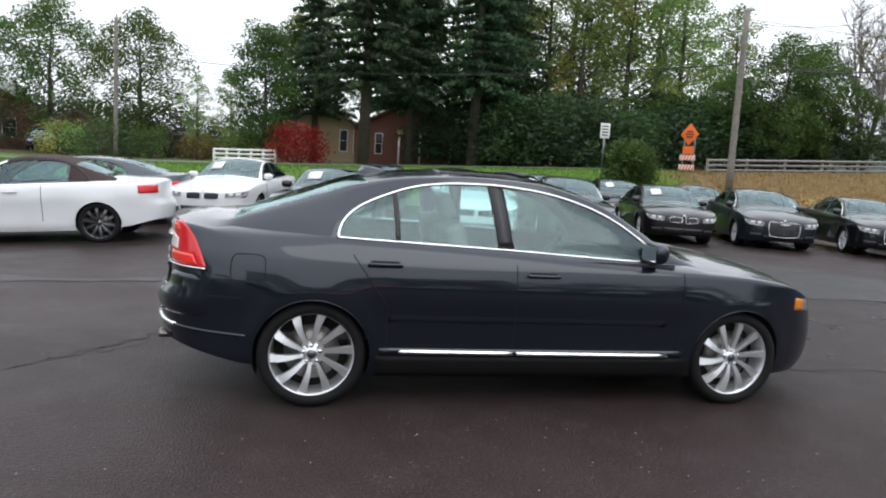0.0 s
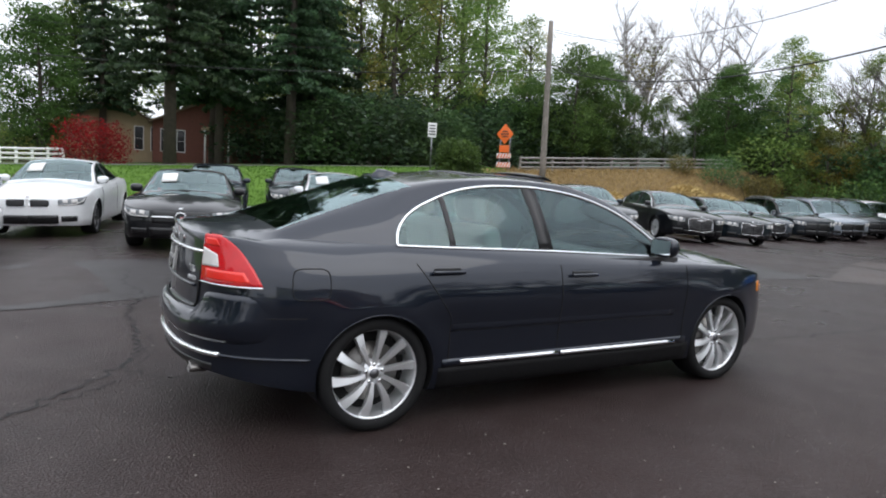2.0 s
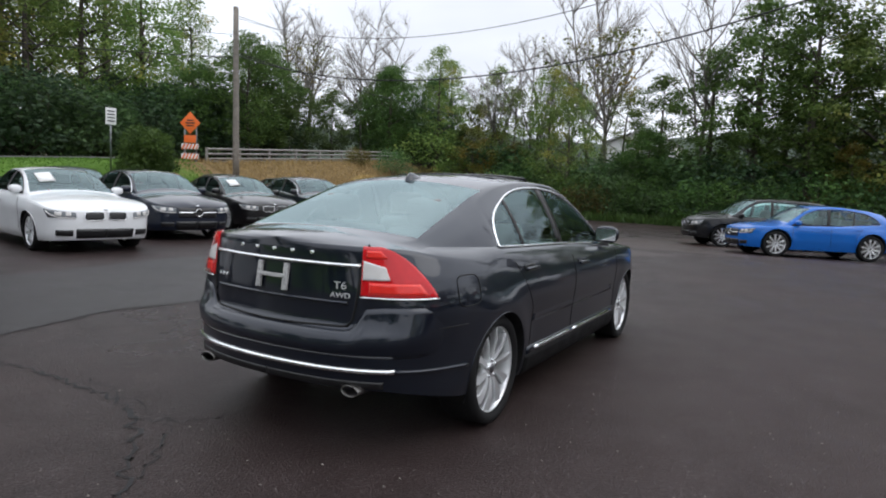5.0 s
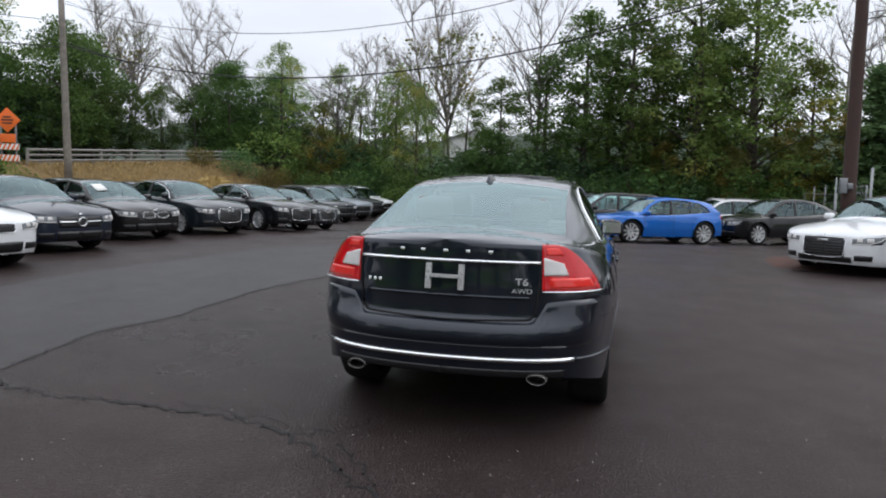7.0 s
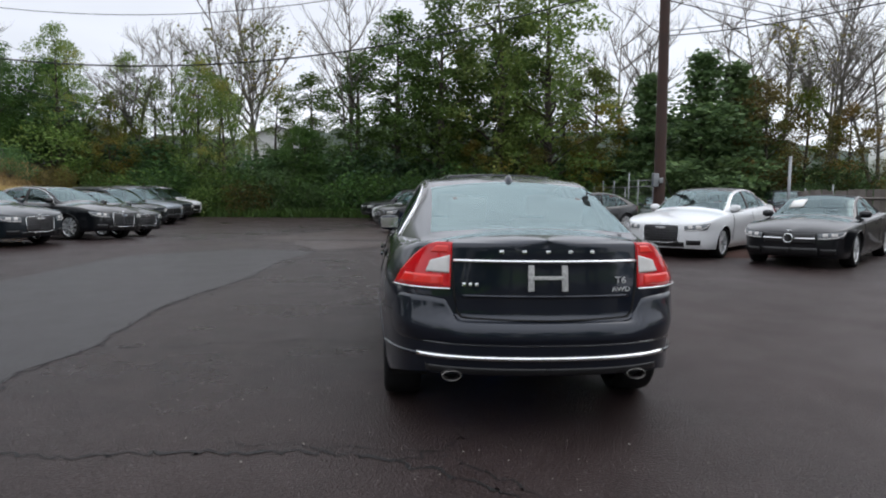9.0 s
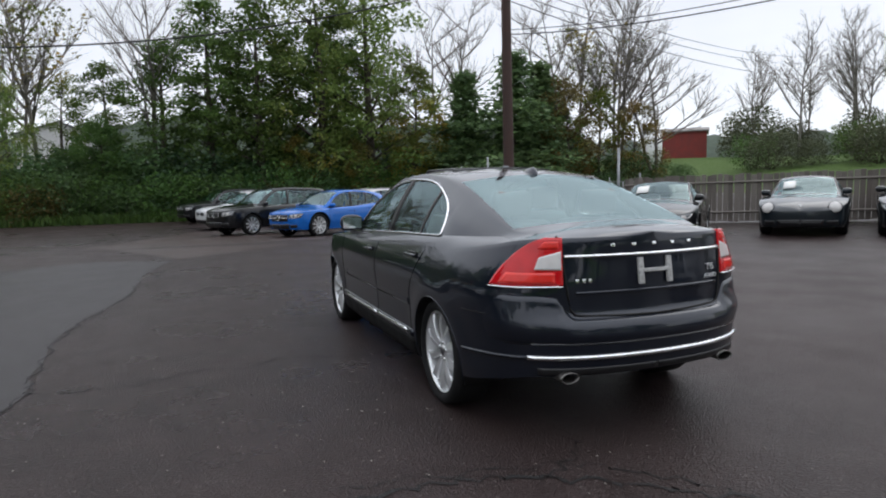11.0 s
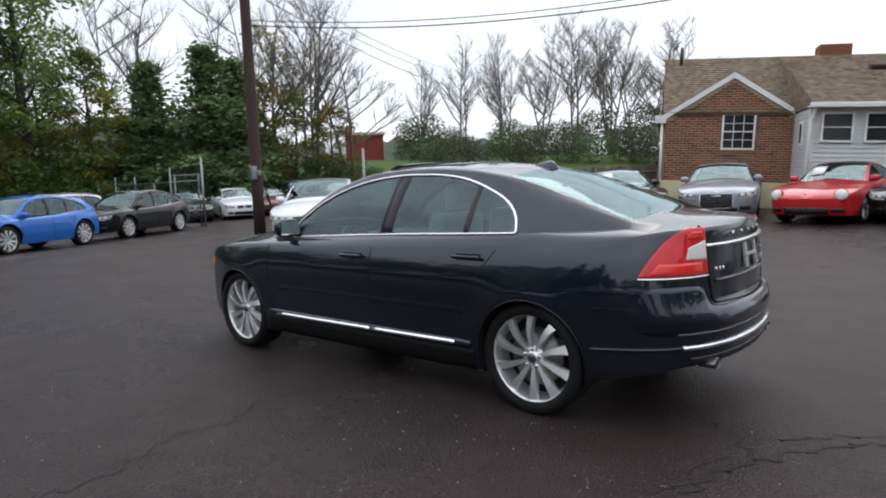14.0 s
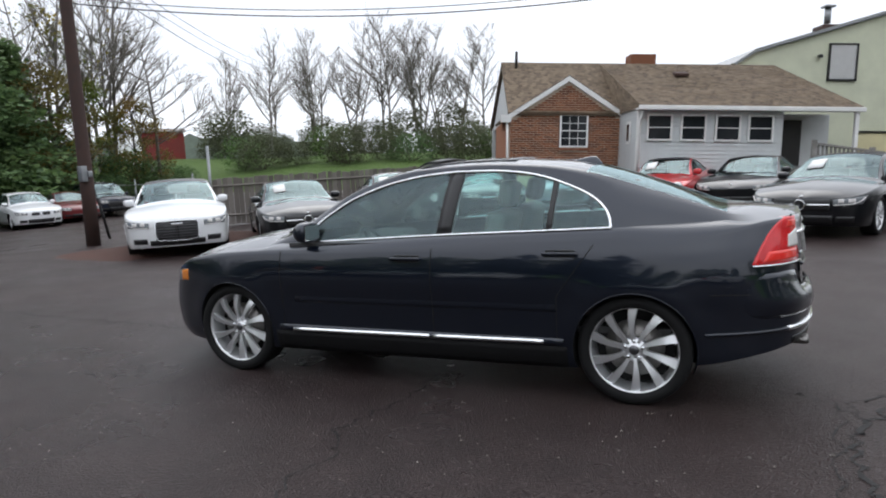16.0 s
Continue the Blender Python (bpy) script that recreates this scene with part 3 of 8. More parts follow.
def resized(spec, length, width, height):
    """The same body drawn to another length, width and height."""
    fx, fy, fz = length / spec["size"][0], width / spec["size"][1], height / spec["size"][2]
    s = dict(spec)
    s["plan"] = [(x * fx, y * fy) for x, y in spec["plan"]]
    for k in ("side", "rear", "front"):
        s[k] = [(z * fz, v) for z, v in spec[k]]
    for k in ("top", "bot", "zc", "zr", "zg", "dlo"):
        s[k] = [(x * fx, z * fz) for x, z in spec[k]]
    for k in ("yr", "yg"):
        s[k] = [(x * fx, y * fy) for x, y in spec[k]]
    for k in ("cabin", "shield", "back"):
        s[k] = tuple(v * fx for v in spec[k])
    s["wheels"] = tuple(v * fx for v in spec["wheels"])
    s["base"] = spec["base"] * fy
    s["size"] = (length, width, height)
    return s


SALOON = blunt(SEDAN, [(1.4, 0.885), (1.75, 0.845), (2.0, 0.795), (2.2, 0.75), (2.36, 0.715)],
               [(1.25, 0.995), (1.5, 0.965), (1.8, 0.915), (2.05, 0.855), (2.2, 0.80), (2.3, 0.755), (2.36, 0.72)])
COUPE = blunt(COUPE, [(1.4, 0.855), (1.75, 0.818), (2.0, 0.768), (2.2, 0.722), (2.36, 0.685)],
              [(1.25, 0.965), (1.5, 0.935), (1.8, 0.885), (2.05, 0.825), (2.2, 0.772), (2.3, 0.725), (2.36, 0.69)])
SPORT = blunt(SPORT, [(1.5, 0.835), (1.8, 0.785), (2.05, 0.71), (2.2, 0.65), (2.36, 0.59)],
              [(1.25, 0.895), (1.5, 0.86), (1.8, 0.81), (2.05, 0.74), (2.2, 0.68), (2.36, 0.60)])
SUV["plan"] = [q for q in SUV["plan"] if q[0] < 1.5] + [(1.8, 0.91), (2.05, 0.86), (2.2, 0.78), (2.29, 0.65), (2.35, 0.45), (2.38, 0.2), (2.39, 0)]
SUV["front"] = [(0.2, 0.14), (0.3, 0.05), (0.42, 0.01), (0.6, 0.0), (0.78, 0.015), (0.88, 0.04), (0.98, 0.10)]
SUV["top"] = [q for q in SUV["top"] if q[0] < 1.3] + [(1.7, 0.962), (2.05, 0.925), (2.25, 0.89), (2.39, 0.86)]
SUV["zc"] = [q for q in SUV["zc"] if q[0] < 1.3] + [(1.5, 1.095), (1.9, 1.045), (2.15, 0.985), (2.3, 0.915), (2.39, 0.865)]


class Shell:
    """The surfaces of one car body."""

    def __init__(self, s, step, rows, cells):
        self.s = s
        self.f = {k: curve(s[k]) for k in ("side", "rear", "front", "top", "bot", "zc", "zr", "yr", "zg", "yg", "dlo")}
        p = np.array(s["plan"], float)
        q = np.vstack([2 * p[0] - p[1], p, 2 * p[-1] - p[-2]])
        q[0] = (p[1][0], -p[1][1])
        q[-1] = (p[-2][0], -p[-2][1])
        fine = []
        for i in range(1, len(q) - 2):
            t = np.linspace(0, 1, 60, endpoint=False)[:, None]
            a, b, c, d = q[i - 1], q[i], q[i + 1], q[i + 2]
            fine.append(0.5 * ((2 * b) + (c - a) * t + (2 * a - 5 * b + 4 * c - d) * t**2 + (3 * b - a - 3 * c + d) * t**3))
        fine = np.vstack(fine + [p[-1:]])
        arc = np.concatenate([[0], np.cumsum(np.linalg.norm(np.diff(fine, axis=0), axis=1))])
        self.total = arc[-1]
        self.arc, self.fine = arc, fine
        n = int(self.total / step)
        self.t = np.linspace(0, self.total, n + 1)
        self.rows, self.cells = rows, cells

    def base(self, t):
        x = np.interp(t, self.arc, self.fine[:, 0])
        y = np.interp(t, self.arc, self.fine[:, 1])
        e = 0.02
        x1, x0 = np.interp(t + e, self.arc, self.fine[:, 0]), np.interp(t - e, self.arc, self.fine[:, 0])
        y1, y0 = np.interp(t + e, self.arc, self.fine[:, 1]), np.interp(t - e, self.arc, self.fine[:, 1])
        dx, dy = x1 - x0, y1 - y0
        l = np.hypot(dx, dy) + 1e-9
        return x, y, -dy / l, dx / l

    def skin(self, t, z, off=0.0):
        """A point of the side wall, t along the half outline from the tail's middle, at height z."""
        x, y, nx, ny = self.base(np.asarray(t, float))
        wr, wf, ws = np.maximum(0, -nx)**2, np.maximum(0, nx)**2, ny**2
        d = wr * self.f["rear"](z) + wf * self.f["front"](z) + ws * self.f["side"](z) - off
        for xw in self.s["wheels"]:
            r = np.hypot(x - xw, z - self.s["radius"])
            d = d - ws * 0.017 * np.exp(-((r - self.s["arch"]) / 0.10)**2) * ease(0.25, 0.5, z)
        return np.stack([x - nx * d, np.maximum(0, y - ny * d), z + 0 * x], -1)

    def t_tail(self, y):
        m = self.fine[:, 0] < self.s["wheels"][0]
        return float(np.interp(y, self.fine[m][:, 1], self.arc[m]))

    def t_nose(self, y):
        m = self.fine[:, 0] > self.s["wheels"][1]
        return float(np.interp(-y, -self.fine[m][:, 1], self.arc[m]))

    def t_x(self, x):
        return float(np.interp(x, self.fine[:, 0], self.arc))

    def belt(self):
        bx = self.base(self.t)[0]
        z0, z1 = self.f["bot"](bx), self.f["top"](bx)
        u = np.linspace(0, 1, self.rows + 1)
        z = z0[:, None] + (z1 - z0)[:, None] * u[None]
        return self.skin(np.repeat(self.t[:, None], self.rows + 1, 1), z)

    def stations(self):
        """Where along the middle line the section from each outline point ends."""
        bx = self.base(self.t)[0]
        c0, c1 = self.s["cabin"][0] + 0.02, self.s["cabin"][1] + 0.1
        t0, t1 = self.t_x(c0), self.t_x(c1)
        edge0 = self.s["zc"][0][0]
        edge1 = self.s["zc"][-1][0]
        lo = edge0 + (c0 - edge0) * (self.t / t0)**1.3
        hi = edge1 + (c1 - edge1) * ((self.total - self.t) / (self.total - t1))**1.3
        return np.where(self.t < t0, lo, np.where(self.t > t1, hi, bx))

    def section(self, X, B):
        """Nodes edge, sill of the glass, top of the glass, rail, middle at station X with edge point B: rows of (y, z)."""
        s, f = self.s, self.f
        yb, zb = B[1], B[2]
        zc = float(f["zc"](X))
        w = float(ease(s["cabin"][0] - 0.1, s["cabin"][0] + 0.03, X) * (1 - ease(s["cabin"][1] - 0.02, s["cabin"][1] + 0.12, X)))
        crown = lambda y: zb + (zc - zb) * (1 - (y / max(yb, 1e-4))**2)
        g = (min(float(f["yg"](X)), yb * 0.985), float(f["zg"](X)))
        r = (min(float(f["yr"](X)), yb * 0.95), float(f["zr"](X)))
        inside = s["dlo"][0][0] < X < s["dlo"][-1][0]
        zd = float(f["dlo"](X)) if inside else g[1] + 0.006
        zd = min(max(zd, g[1] + 0.006), r[1] - 0.012)
        k = (zd - g[1]) / max(1e-4, r[1] - g[1])
        d = (g[0] + (r[0] - g[0]) * k + 0.022 * math.sin(math.pi * min(1, max(0, k))), zd)
        flat = [(0.93 * yb, crown(0.93 * yb)), (0.88 * yb, crown(0.88 * yb)), (0.70 * yb, crown(0.70 * yb))]
        nodes = [(w * a[0] + (1 - w) * b[0], w * a[1] + (1 - w) * b[1]) for a, b in zip((g, d, r), flat)]
        return [(yb, zb)] + nodes + [(0.0, zc)]

    def flank(self, g, r, z):
        """Half width between the glass sill g and the rail r at height z, slightly convex."""
        if abs(r[1] - g[1]) < 1e-3:
            return g[0]
        k = min(1.0, max(0.0, (z - g[1]) / (r[1] - g[1])))
        return g[0] + (r[0] - g[0]) * k + 0.022 * math.sin(math.pi * k) * min(1.0, abs(r[1] - g[1]) / 0.2)

    def upper(self, belt):
        xs = self.stations()
        nb, ng, nd, nr = self.cells
        out = []
        for i, X in enumerate(xs):
            B = belt[i, -1]
            e, g, d, r, c = self.section(X, B)
            row = []
            for k in range(nb):
                u = k / nb
                # rolls over from the wall to a sloping ledge under the glass
                c_ = (e[0] + (g[0] - e[0]) * 0.36, e[1] + (g[1] - e[1]) * 0.74)
                row.append(((1 - u)**2 * e[0] + 2 * u * (1 - u) * c_[0] + u * u * g[0], (1 - u)**2 * e[1] + 2 * u * (1 - u) * c_[1] + u * u * g[1]))
            for k in range(ng):
                u = k / ng
                z = g[1] + (d[1] - g[1]) * u
                row.append((self.flank(g, r, z), z))
            for k in range(nd):
                u = k / nd
                z = d[1] + (r[1] - d[1]) * u
                row.append((self.flank(g, r, z), z))
            for k in range(nr + 1):
                u = k / nr
                y = r[0] * (1 - u)
                row.append((y, r[1] + (c[1] - r[1]) * (1 - (1 - u)**2)))
            pts = [(X + (B[0] - X) * (y / B[1] if B[1] > 1e-4 else 0), y, z) for y, z in row]
            out.append(pts)
        return np.array(out), xs

    def side_y(self, X, z):
        """Half width of the glass side at station X and height z."""
        t = self.t_x(X)
        bt = self.skin(t, float(self.f["top"](X)))
        e, g, d, r, c = self.section(X, bt)
        return self.flank(g, r, z)


def grid_normals(g):
    """Vertex normals of a grid of points, pointing outwards."""
    du = np.gradient(g, axis=0)
    dv = np.gradient(g, axis=1)
    n = np.cross(dv, du)
    l = np.linalg.norm(n, axis=2, keepdims=True)
    bad = l[..., 0] < 1e-9
    n = n / np.maximum(l, 1e-9)
    n[bad] = (0, 0, 1)
    return n


def mirror(geo):
    if len(geo) > 2:
        return [(v[0], -v[1], v[2]) for v in geo[0]], [tuple(reversed(f)) for f in geo[1]], [(n[0], -n[1], n[2]) for n in geo[2]]
    return [(v[0], -v[1], v[2]) for v in geo[0]], [tuple(reversed(f)) for f in geo[1]]


def grid_faces(keep, ni, nj, w):
    return [(i * w + j, (i + 1) * w + j, (i + 1) * w + j + 1, i * w + j + 1) for i in range(ni) for j in range(nj) if keep(i, j)]


def compact(verts, faces, normals=None):
    used = sorted({i for f in faces for i in f})
    idx = {o: n for n, o in enumerate(used)}
    if normals is not None:
        return [tuple(verts[i]) for i in used], [tuple(idx[i] for i in f) for f in faces], [tuple(normals[i]) for i in used]
    return [tuple(verts[i]) for i in used], [tuple(idx[i] for i in f) for f in faces]


def slab(front, back):
    """A thin solid between two equal grids of points."""
    ni, nj = len(front) - 1, len(front[0]) - 1
    w = nj + 1
    n = (ni + 1) * w
    vs = [tuple(p) for r in front for p in r] + [tuple(p) for r in back for p in r]
    fs = []
    for i in range(ni):
        for j in range(nj):
            a = (i * w + j, (i + 1) * w + j, (i + 1) * w + j + 1, i * w + j + 1)
            fs.append(a)
            fs.append(tuple(n + k for k in reversed(a)))
    rim = [i * w for i in range(ni + 1)] + [ni * w + j for j in range(1, nj + 1)] + [i * w + nj for i in range(ni - 1, -1, -1)] + [j for j in range(nj - 1, 0, -1)]
    for a, b in zip(rim, rim[1:] + rim[:1]):
        fs.append((b, a, n + a, n + b))
    return vs, fs


def skin_patch(sh, t0, t1, zlo, zhi, off, n=12, m=6, thick=0.02):
    """A slab on the wall between outline places t0(v), t1(v) and heights zlo(u), zhi(u)."""
    fr, bk = [], []
    for i in range(n + 1):
        u = i / n
        a, b = [], []
        for j in range(m + 1):
            v = j / m
            t = t0(v) + (t1(v) - t0(v)) * u
            z = zlo(u) + (zhi(u) - zlo(u)) * v
            a.append(sh.skin(t, z, off))
            b.append(sh.skin(t, z, off - thick))
        fr.append(a)
        bk.append(b)
    return slab(fr, bk)


def wheel(parent, name, x, y, r, rim_r, width, spokes, mat, out, detail, twist=0.0):
    """A wheel at (x, y): tyre, rim with spokes, hub and bolts; out is +1 on the left side."""
    w = new(name)
    w.parent = parent
    w.location = (x, y, r)
    h = width / 2
    seg = 56 if detail > 1 else 28
    o = out
    tp = [(rim_r - 0.004, -h * 0.86), (rim_r + 0.012, -h), (r - 0.035, -h * 1.02), (r - 0.01, -h * 0.93), (r, -h * 0.72), (r, h * 0.72), (r - 0.01, h * 0.93),
          (r - 0.035, h * 1.02), (rim_r + 0.012, h), (rim_r - 0.004, h * 0.86)]
    part("tyre", lathe_y(tp, seg), M["tyre"], w)
    face = h * 0.80
    rp = [(rim_r + 0.002, o * face), (rim_r - 0.005, o * (face + 0.004)), (rim_r - 0.011, o * (face - 0.012)), (rim_r - 0.022, o * (face - 0.09)), (rim_r - 0.035, -o * h * 0.7)]
    rim = part("rim", lathe_y(rp, seg), mat, w)
    vs, fs = [], []
    hub_r = 0.062 if detail > 1 else 0.055
    for k in range(spokes):
        a0 = 2 * math.pi * k / spokes + 0.2
        n = 7 if detail > 1 else 3
        b0 = len(vs)
        for i in range(n + 1):
            u = i / n
            rr = hub_r * 0.8 + (rim_r - 0.012 - hub_r * 0.8) * u
            a = a0 + twist * (u**1.5)
            half = (0.010 + 0.019 * u**1.2) if detail > 1 else (0.013 + 0.012 * u)
            dep = face - 0.022 + 0.02 * math.sin(math.pi * u * 0.8)
            ca, sa = math.cos(a), math.sin(a)
            skew = 0.012 * u if detail > 1 else 0.0
            for q, dd in ((-half, -0.006 - skew), (-half * 0.86, 0.003 - skew), (half * 0.86, 0.006), (half, -0.004)):
                vs.append((rr * ca - q * sa, o * (dep + dd), rr * sa + q * ca))
            for q in (half * 0.9, -half * 0.9):
                vs.append((rr * ca - q * sa, o * (dep - 0.035), rr * sa + q * ca))
        for i in range(n):
            for q in range(6):
                l = (q + 1) % 6
                fs.append((b0 + i * 6 + q, b0 + i * 6 + l, b0 + (i + 1) * 6 + l, b0 + (i + 1) * 6 + q))
        fs.append(tuple(b0 + n * 6 + q for q in range(6)))
    part("spokes", (vs, fs), mat, rim, smooth=False)
    hp = [(0.0, o * (face - 0.012)), (0.032, o * (face - 0.013)), (0.036, o * (face - 0.02)), (hub_r, o * (face - 0.026)), (hub_r + 0.018, o * (face - 0.05)), (hub_r + 0.01, o * (face - 0.07))]
    part("hub", lathe_y(hp, 24), mat, rim)
    part("hub_cap", lathe_y([(0.0, o * (face - 0.004)), (0.024, o * (face - 0.006)), (0.03, o * (face - 0.014))], 20), M["rim_dark"], rim)
    if detail > 1:
        for k in range(5):
            a = 2 * math.pi * k / 5 + 0.35
            c = Matrix.Translation((0.052 * math.cos(a), 0, 0.052 * math.sin(a)))
            part("wheel_bolt", moved(lathe_y([(0.0, o * (face - 0.008)), (0.010, o * (face - 0.009)), (0.012, o * (face - 0.014)), (0.012, o * (face - 0.03))], 10), c), M["chrome"], rim)
    part("brake_disc", lathe_y([(0.0, o * face * 0.2), (rim_r * 0.66, o * face * 0.2), (rim_r * 0.66, o * face * 0.05)], 28), M["disc"], w)
    part("inner_wall", lathe_y([(0.0, -o * 0.02), (rim_r - 0.03, -o * 0.02)], 24), M["gap"], w)
    return w


def seat(parent, x, y, z, wide, high):
    sg = new("seat")
    sg.parent = parent
    part("cushion", box(x - 0.25, x + 0.27, y - wide / 2, y + wide / 2, z - 0.14, z + 0.02, 0.05), M["leather"], sg)
    back = moved(box(-0.07, 0.07, -wide / 2 + 0.01, wide / 2 - 0.01, 0, high, 0.05), Matrix.Translation((x - 0.25, y, z)) @ Matrix.Rotation(radians(-14), 4, "Y"))
    part("backrest", back, M["leather"], sg)
    head = moved(box(-0.05, 0.05, -0.13, 0.13, high + 0.03, high + 0.20, 0.04), Matrix.Translation((x - 0.25, y, z)) @ Matrix.Rotation(radians(-14), 4, "Y"))
    part("headrest", head, M["leather"], sg)


def build_car(spec, m, label, category, color, detail=1, name="car", group="parked cars", roof=None, rim=None, chrome_line=True, face="kidney",
              tag=False, soft_top=False, rails=False, spokes=10, lower=None):
    """A whole car. detail 2 is for the car that is looked at closely."""
    step, rows, cells = (0.034, 30, (7, 9, 4, 10)) if detail > 1 else (0.07, 14, (3, 5, 2, 6))
    sh = Shell(spec, step, rows, cells)
    car = thing(name, m, label, category, group)
    belt = sh.belt()
    up, xs = sh.upper(belt)
    n_belt, n_up = grid_normals(belt), grid_normals(up)
    seam = n_belt[:, -1] + n_up[:, 0]
    seam /= np.linalg.norm(seam, axis=1, keepdims=True) + 1e-9
    n_belt[:, -1] = n_up[:, 0] = seam
    n_up[:, -1, 1] = 0.0
    n_up[:, -1] /= np.linalg.norm(n_up[:, -1], axis=1, keepdims=True) + 1e-9
    for nn in (n_belt[0], n_belt[-1]):
        nn[:, 1] = 0.0
        nn /= np.linalg.norm(nn, axis=1, keepdims=True) + 1e-9
    rad, ar = spec["radius"], spec["arch"]
    ni, nj = belt.shape[0] - 1, rows
    # wheel openings
    gone = np.zeros(belt.shape[:2], bool)
    for xw in spec["wheels"]:
        dx, dz = belt[:, :, 0] - xw, belt[:, :, 2] - rad
        r = np.hypot(dx, dz)
        inn = (r < ar)
        snap = inn & (r > ar - step * 1.05)
        k = np.where(snap, ar / np.maximum(r, 1e-5), 1.0)
        belt[:, :, 0] = np.where(snap, xw + dx * k, belt[:, :, 0])
        belt[:, :, 2] = np.where(snap, rad + dz * k, belt[:, :, 2])
        gone |= inn & ~snap
    w = nj + 1
    flat = belt.reshape(-1, 3)
    x0, x1 = spec["wheels"]
    L = x1 - x0

    def solid(i, j):
        return not (gone[i, j] or gone[i + 1, j] or gone[i, j + 1] or gone[i + 1, j + 1])

    cx = 0.5 * (belt[:-1, :-1, 0] + belt[1:, 1:, 0])
    cz = 0.5 * (belt[:-1, :-1, 2] + belt[1:, 1:, 2])
    door_b = x0 + L * 0.435
    door_f = x0 + L * 0.84

    def door_r(z):
        return x0 + 0.05 + ar * 0.25 + 0.30 * max(0.0, min(1.0, (spec["zg"][0][1] - z) / (0.42 * spec["size"][2] / 1.475)))

    lo_z = float(sh.f["bot"](-1.0 * spec["size"][0] / 4.82)) + 0.15
    two = spec is COUPE or spec is SPORT or soft_top or spec.get("two_door")

    def zone(i, j):
        x, z = cx[i, j], cz[i, j]
        if z < lo_z or x > door_f or x < door_r(z):
            return "wing"
        if two:
            return "door_front" if x > x0 + L * 0.32 else "wing"
        return "door_front" if x > door_b else "door_rear"

    body = None
    for zname, pname in (("wing", "body"), ("door_front", "front_door"), ("door_rear", "rear_door")):
        fs = grid_faces(lambda i, j: solid(i, j) and zone(i, j) == zname, ni, nj, w)
        if not fs:
            continue
        g = compact(flat, [tuple(reversed(f)) for f in fs], n_belt.reshape(-1, 3))
        if zname == "wing":
            body = part("body", join(g, mirror(g)), color, car)
        else:
            for geo in (g, mirror(g)):
                part(pname, geo, color, car)
    # upper surfaces
    nu = up.shape[1] - 1
    nb, ng, nd, nr = cells
    uf = up.reshape(-1, 3)
    uw = nu + 1
    xm = 0.5 * (xs[:-1] + xs[1:])
    s0, s1 = spec["shield"]
    b0, b1 = spec["back"]
    d0, d1 = spec["dlo"][0][0], spec["dlo"][-1][0]

    def uzone(i, j):
        x = xm[i]
        if nb <= j < nb + ng and d0 < x < d1 and not (soft_top and x < d0 + 0.35):
            return "side_glass"
        if j >= nb + ng + nd:
            if s0 < x < s1:
                return "windscreen"
            if b0 < x < b1:
                return "rear_screen"
            if b1 <= x <= s0:
                return "roof"
            return "bonnet" if x >= s1 else "boot_lid"
        if spec["cabin"][0] < x < s0 and j >= nb + ng and soft_top:
            return "roof"
        if soft_top and spec["cabin"][0] < x < d0 + 0.35 and j >= nb:
            return "roof"
        return "shoulder"

    mats = {"shoulder": color, "roof": roof or color, "bonnet": color, "boot_lid": color, "windscreen": M["screen"], "rear_screen": M["rear_glass"] if detail > 1 else M["screen"], "side_glass": M["glass"]}
    for z in mats:
        fs = [tuple(reversed(f)) for f in grid_faces(lambda i, j: uzone(i, j) == z, up.shape[0] - 1, nu, uw)]
        if not fs:
            continue
        g = compact(uf, fs, n_up.reshape(-1, 3))
        if z == "side_glass":
            for geo in (g, mirror(g)):
                part("side_window", geo, M["glass"], car)
        else:
            part({"shoulder": "side_frame"}.get(z, z), join(g, mirror(g)), mats[z], car)
    # under side, wells and arch lips
    zb = float(sh.f["bot"](-1.0 * spec["size"][0] / 4.82))
    hw = spec["base"] - 0.10
    px0, px1 = spec["plan"][0][0] + 0.16, spec["plan"][-1][0] - 0.16
    part("underbody", join(box(x0 + ar + 0.02, x1 - ar - 0.02, -hw, hw, zb + 0.02, zb + 0.12), box(x1 + ar + 0.0, px1, -hw * 0.7, hw * 0.7, zb + 0.05, zb + 0.2),
                           box(px0 + 0.08, x0 - ar, -hw * 0.75, hw * 0.75, zb + 0.17, zb + 0.27)), M["gap"], car, smooth=False)
    for xw in (x0, x1):
        for sgn in (1, -1):
            ws = float(sh.skin(sh.t_x(xw), rad + ar * 0.7)[1])
            lip, well = [], []
            nseg = 26 if detail > 1 else 14
            for k in range(nseg + 1):
                a = radians(-22 + 224 * k / nseg)
                px, pz = xw + ar * math.cos(a), rad + ar * math.sin(a)
                if pz < zb:
                    pz = zb
                yy = float(sh.skin(sh.t_x(px), pz, 0.004)[1])
                lip.append((px, sgn * (yy - 0.004), pz))
                well.append([(px, sgn * (yy - 0.004), pz), (xw + (px - xw) * 1.02, sgn * (ws - 0.30), rad + (pz - rad) * 1.02)])
            part("arch_lip", tube(lip, 0.0035 if detail > 1 else 0.007, 6), lower or color, car)
            vs = [p for q in well for p in q]
            fs = [(2 * k, 2 * k + 1, 2 * k + 3, 2 * k + 2) for k in range(nseg)]
            fs.append(tuple(2 * k + 1 for k in range(nseg + 1)))
            part("wheel_well", (vs, fs), M["gap"], car, smooth=False)
            wheel(car, "wheel", xw, sgn * (ws - 0.018 - 0.118), rad, rad * (0.79 if detail > 1 else 0.765), 0.235, spokes, rim or M["rim"], sgn, detail, 0.10 * sgn * (1 if detail > 1 else 0.0))
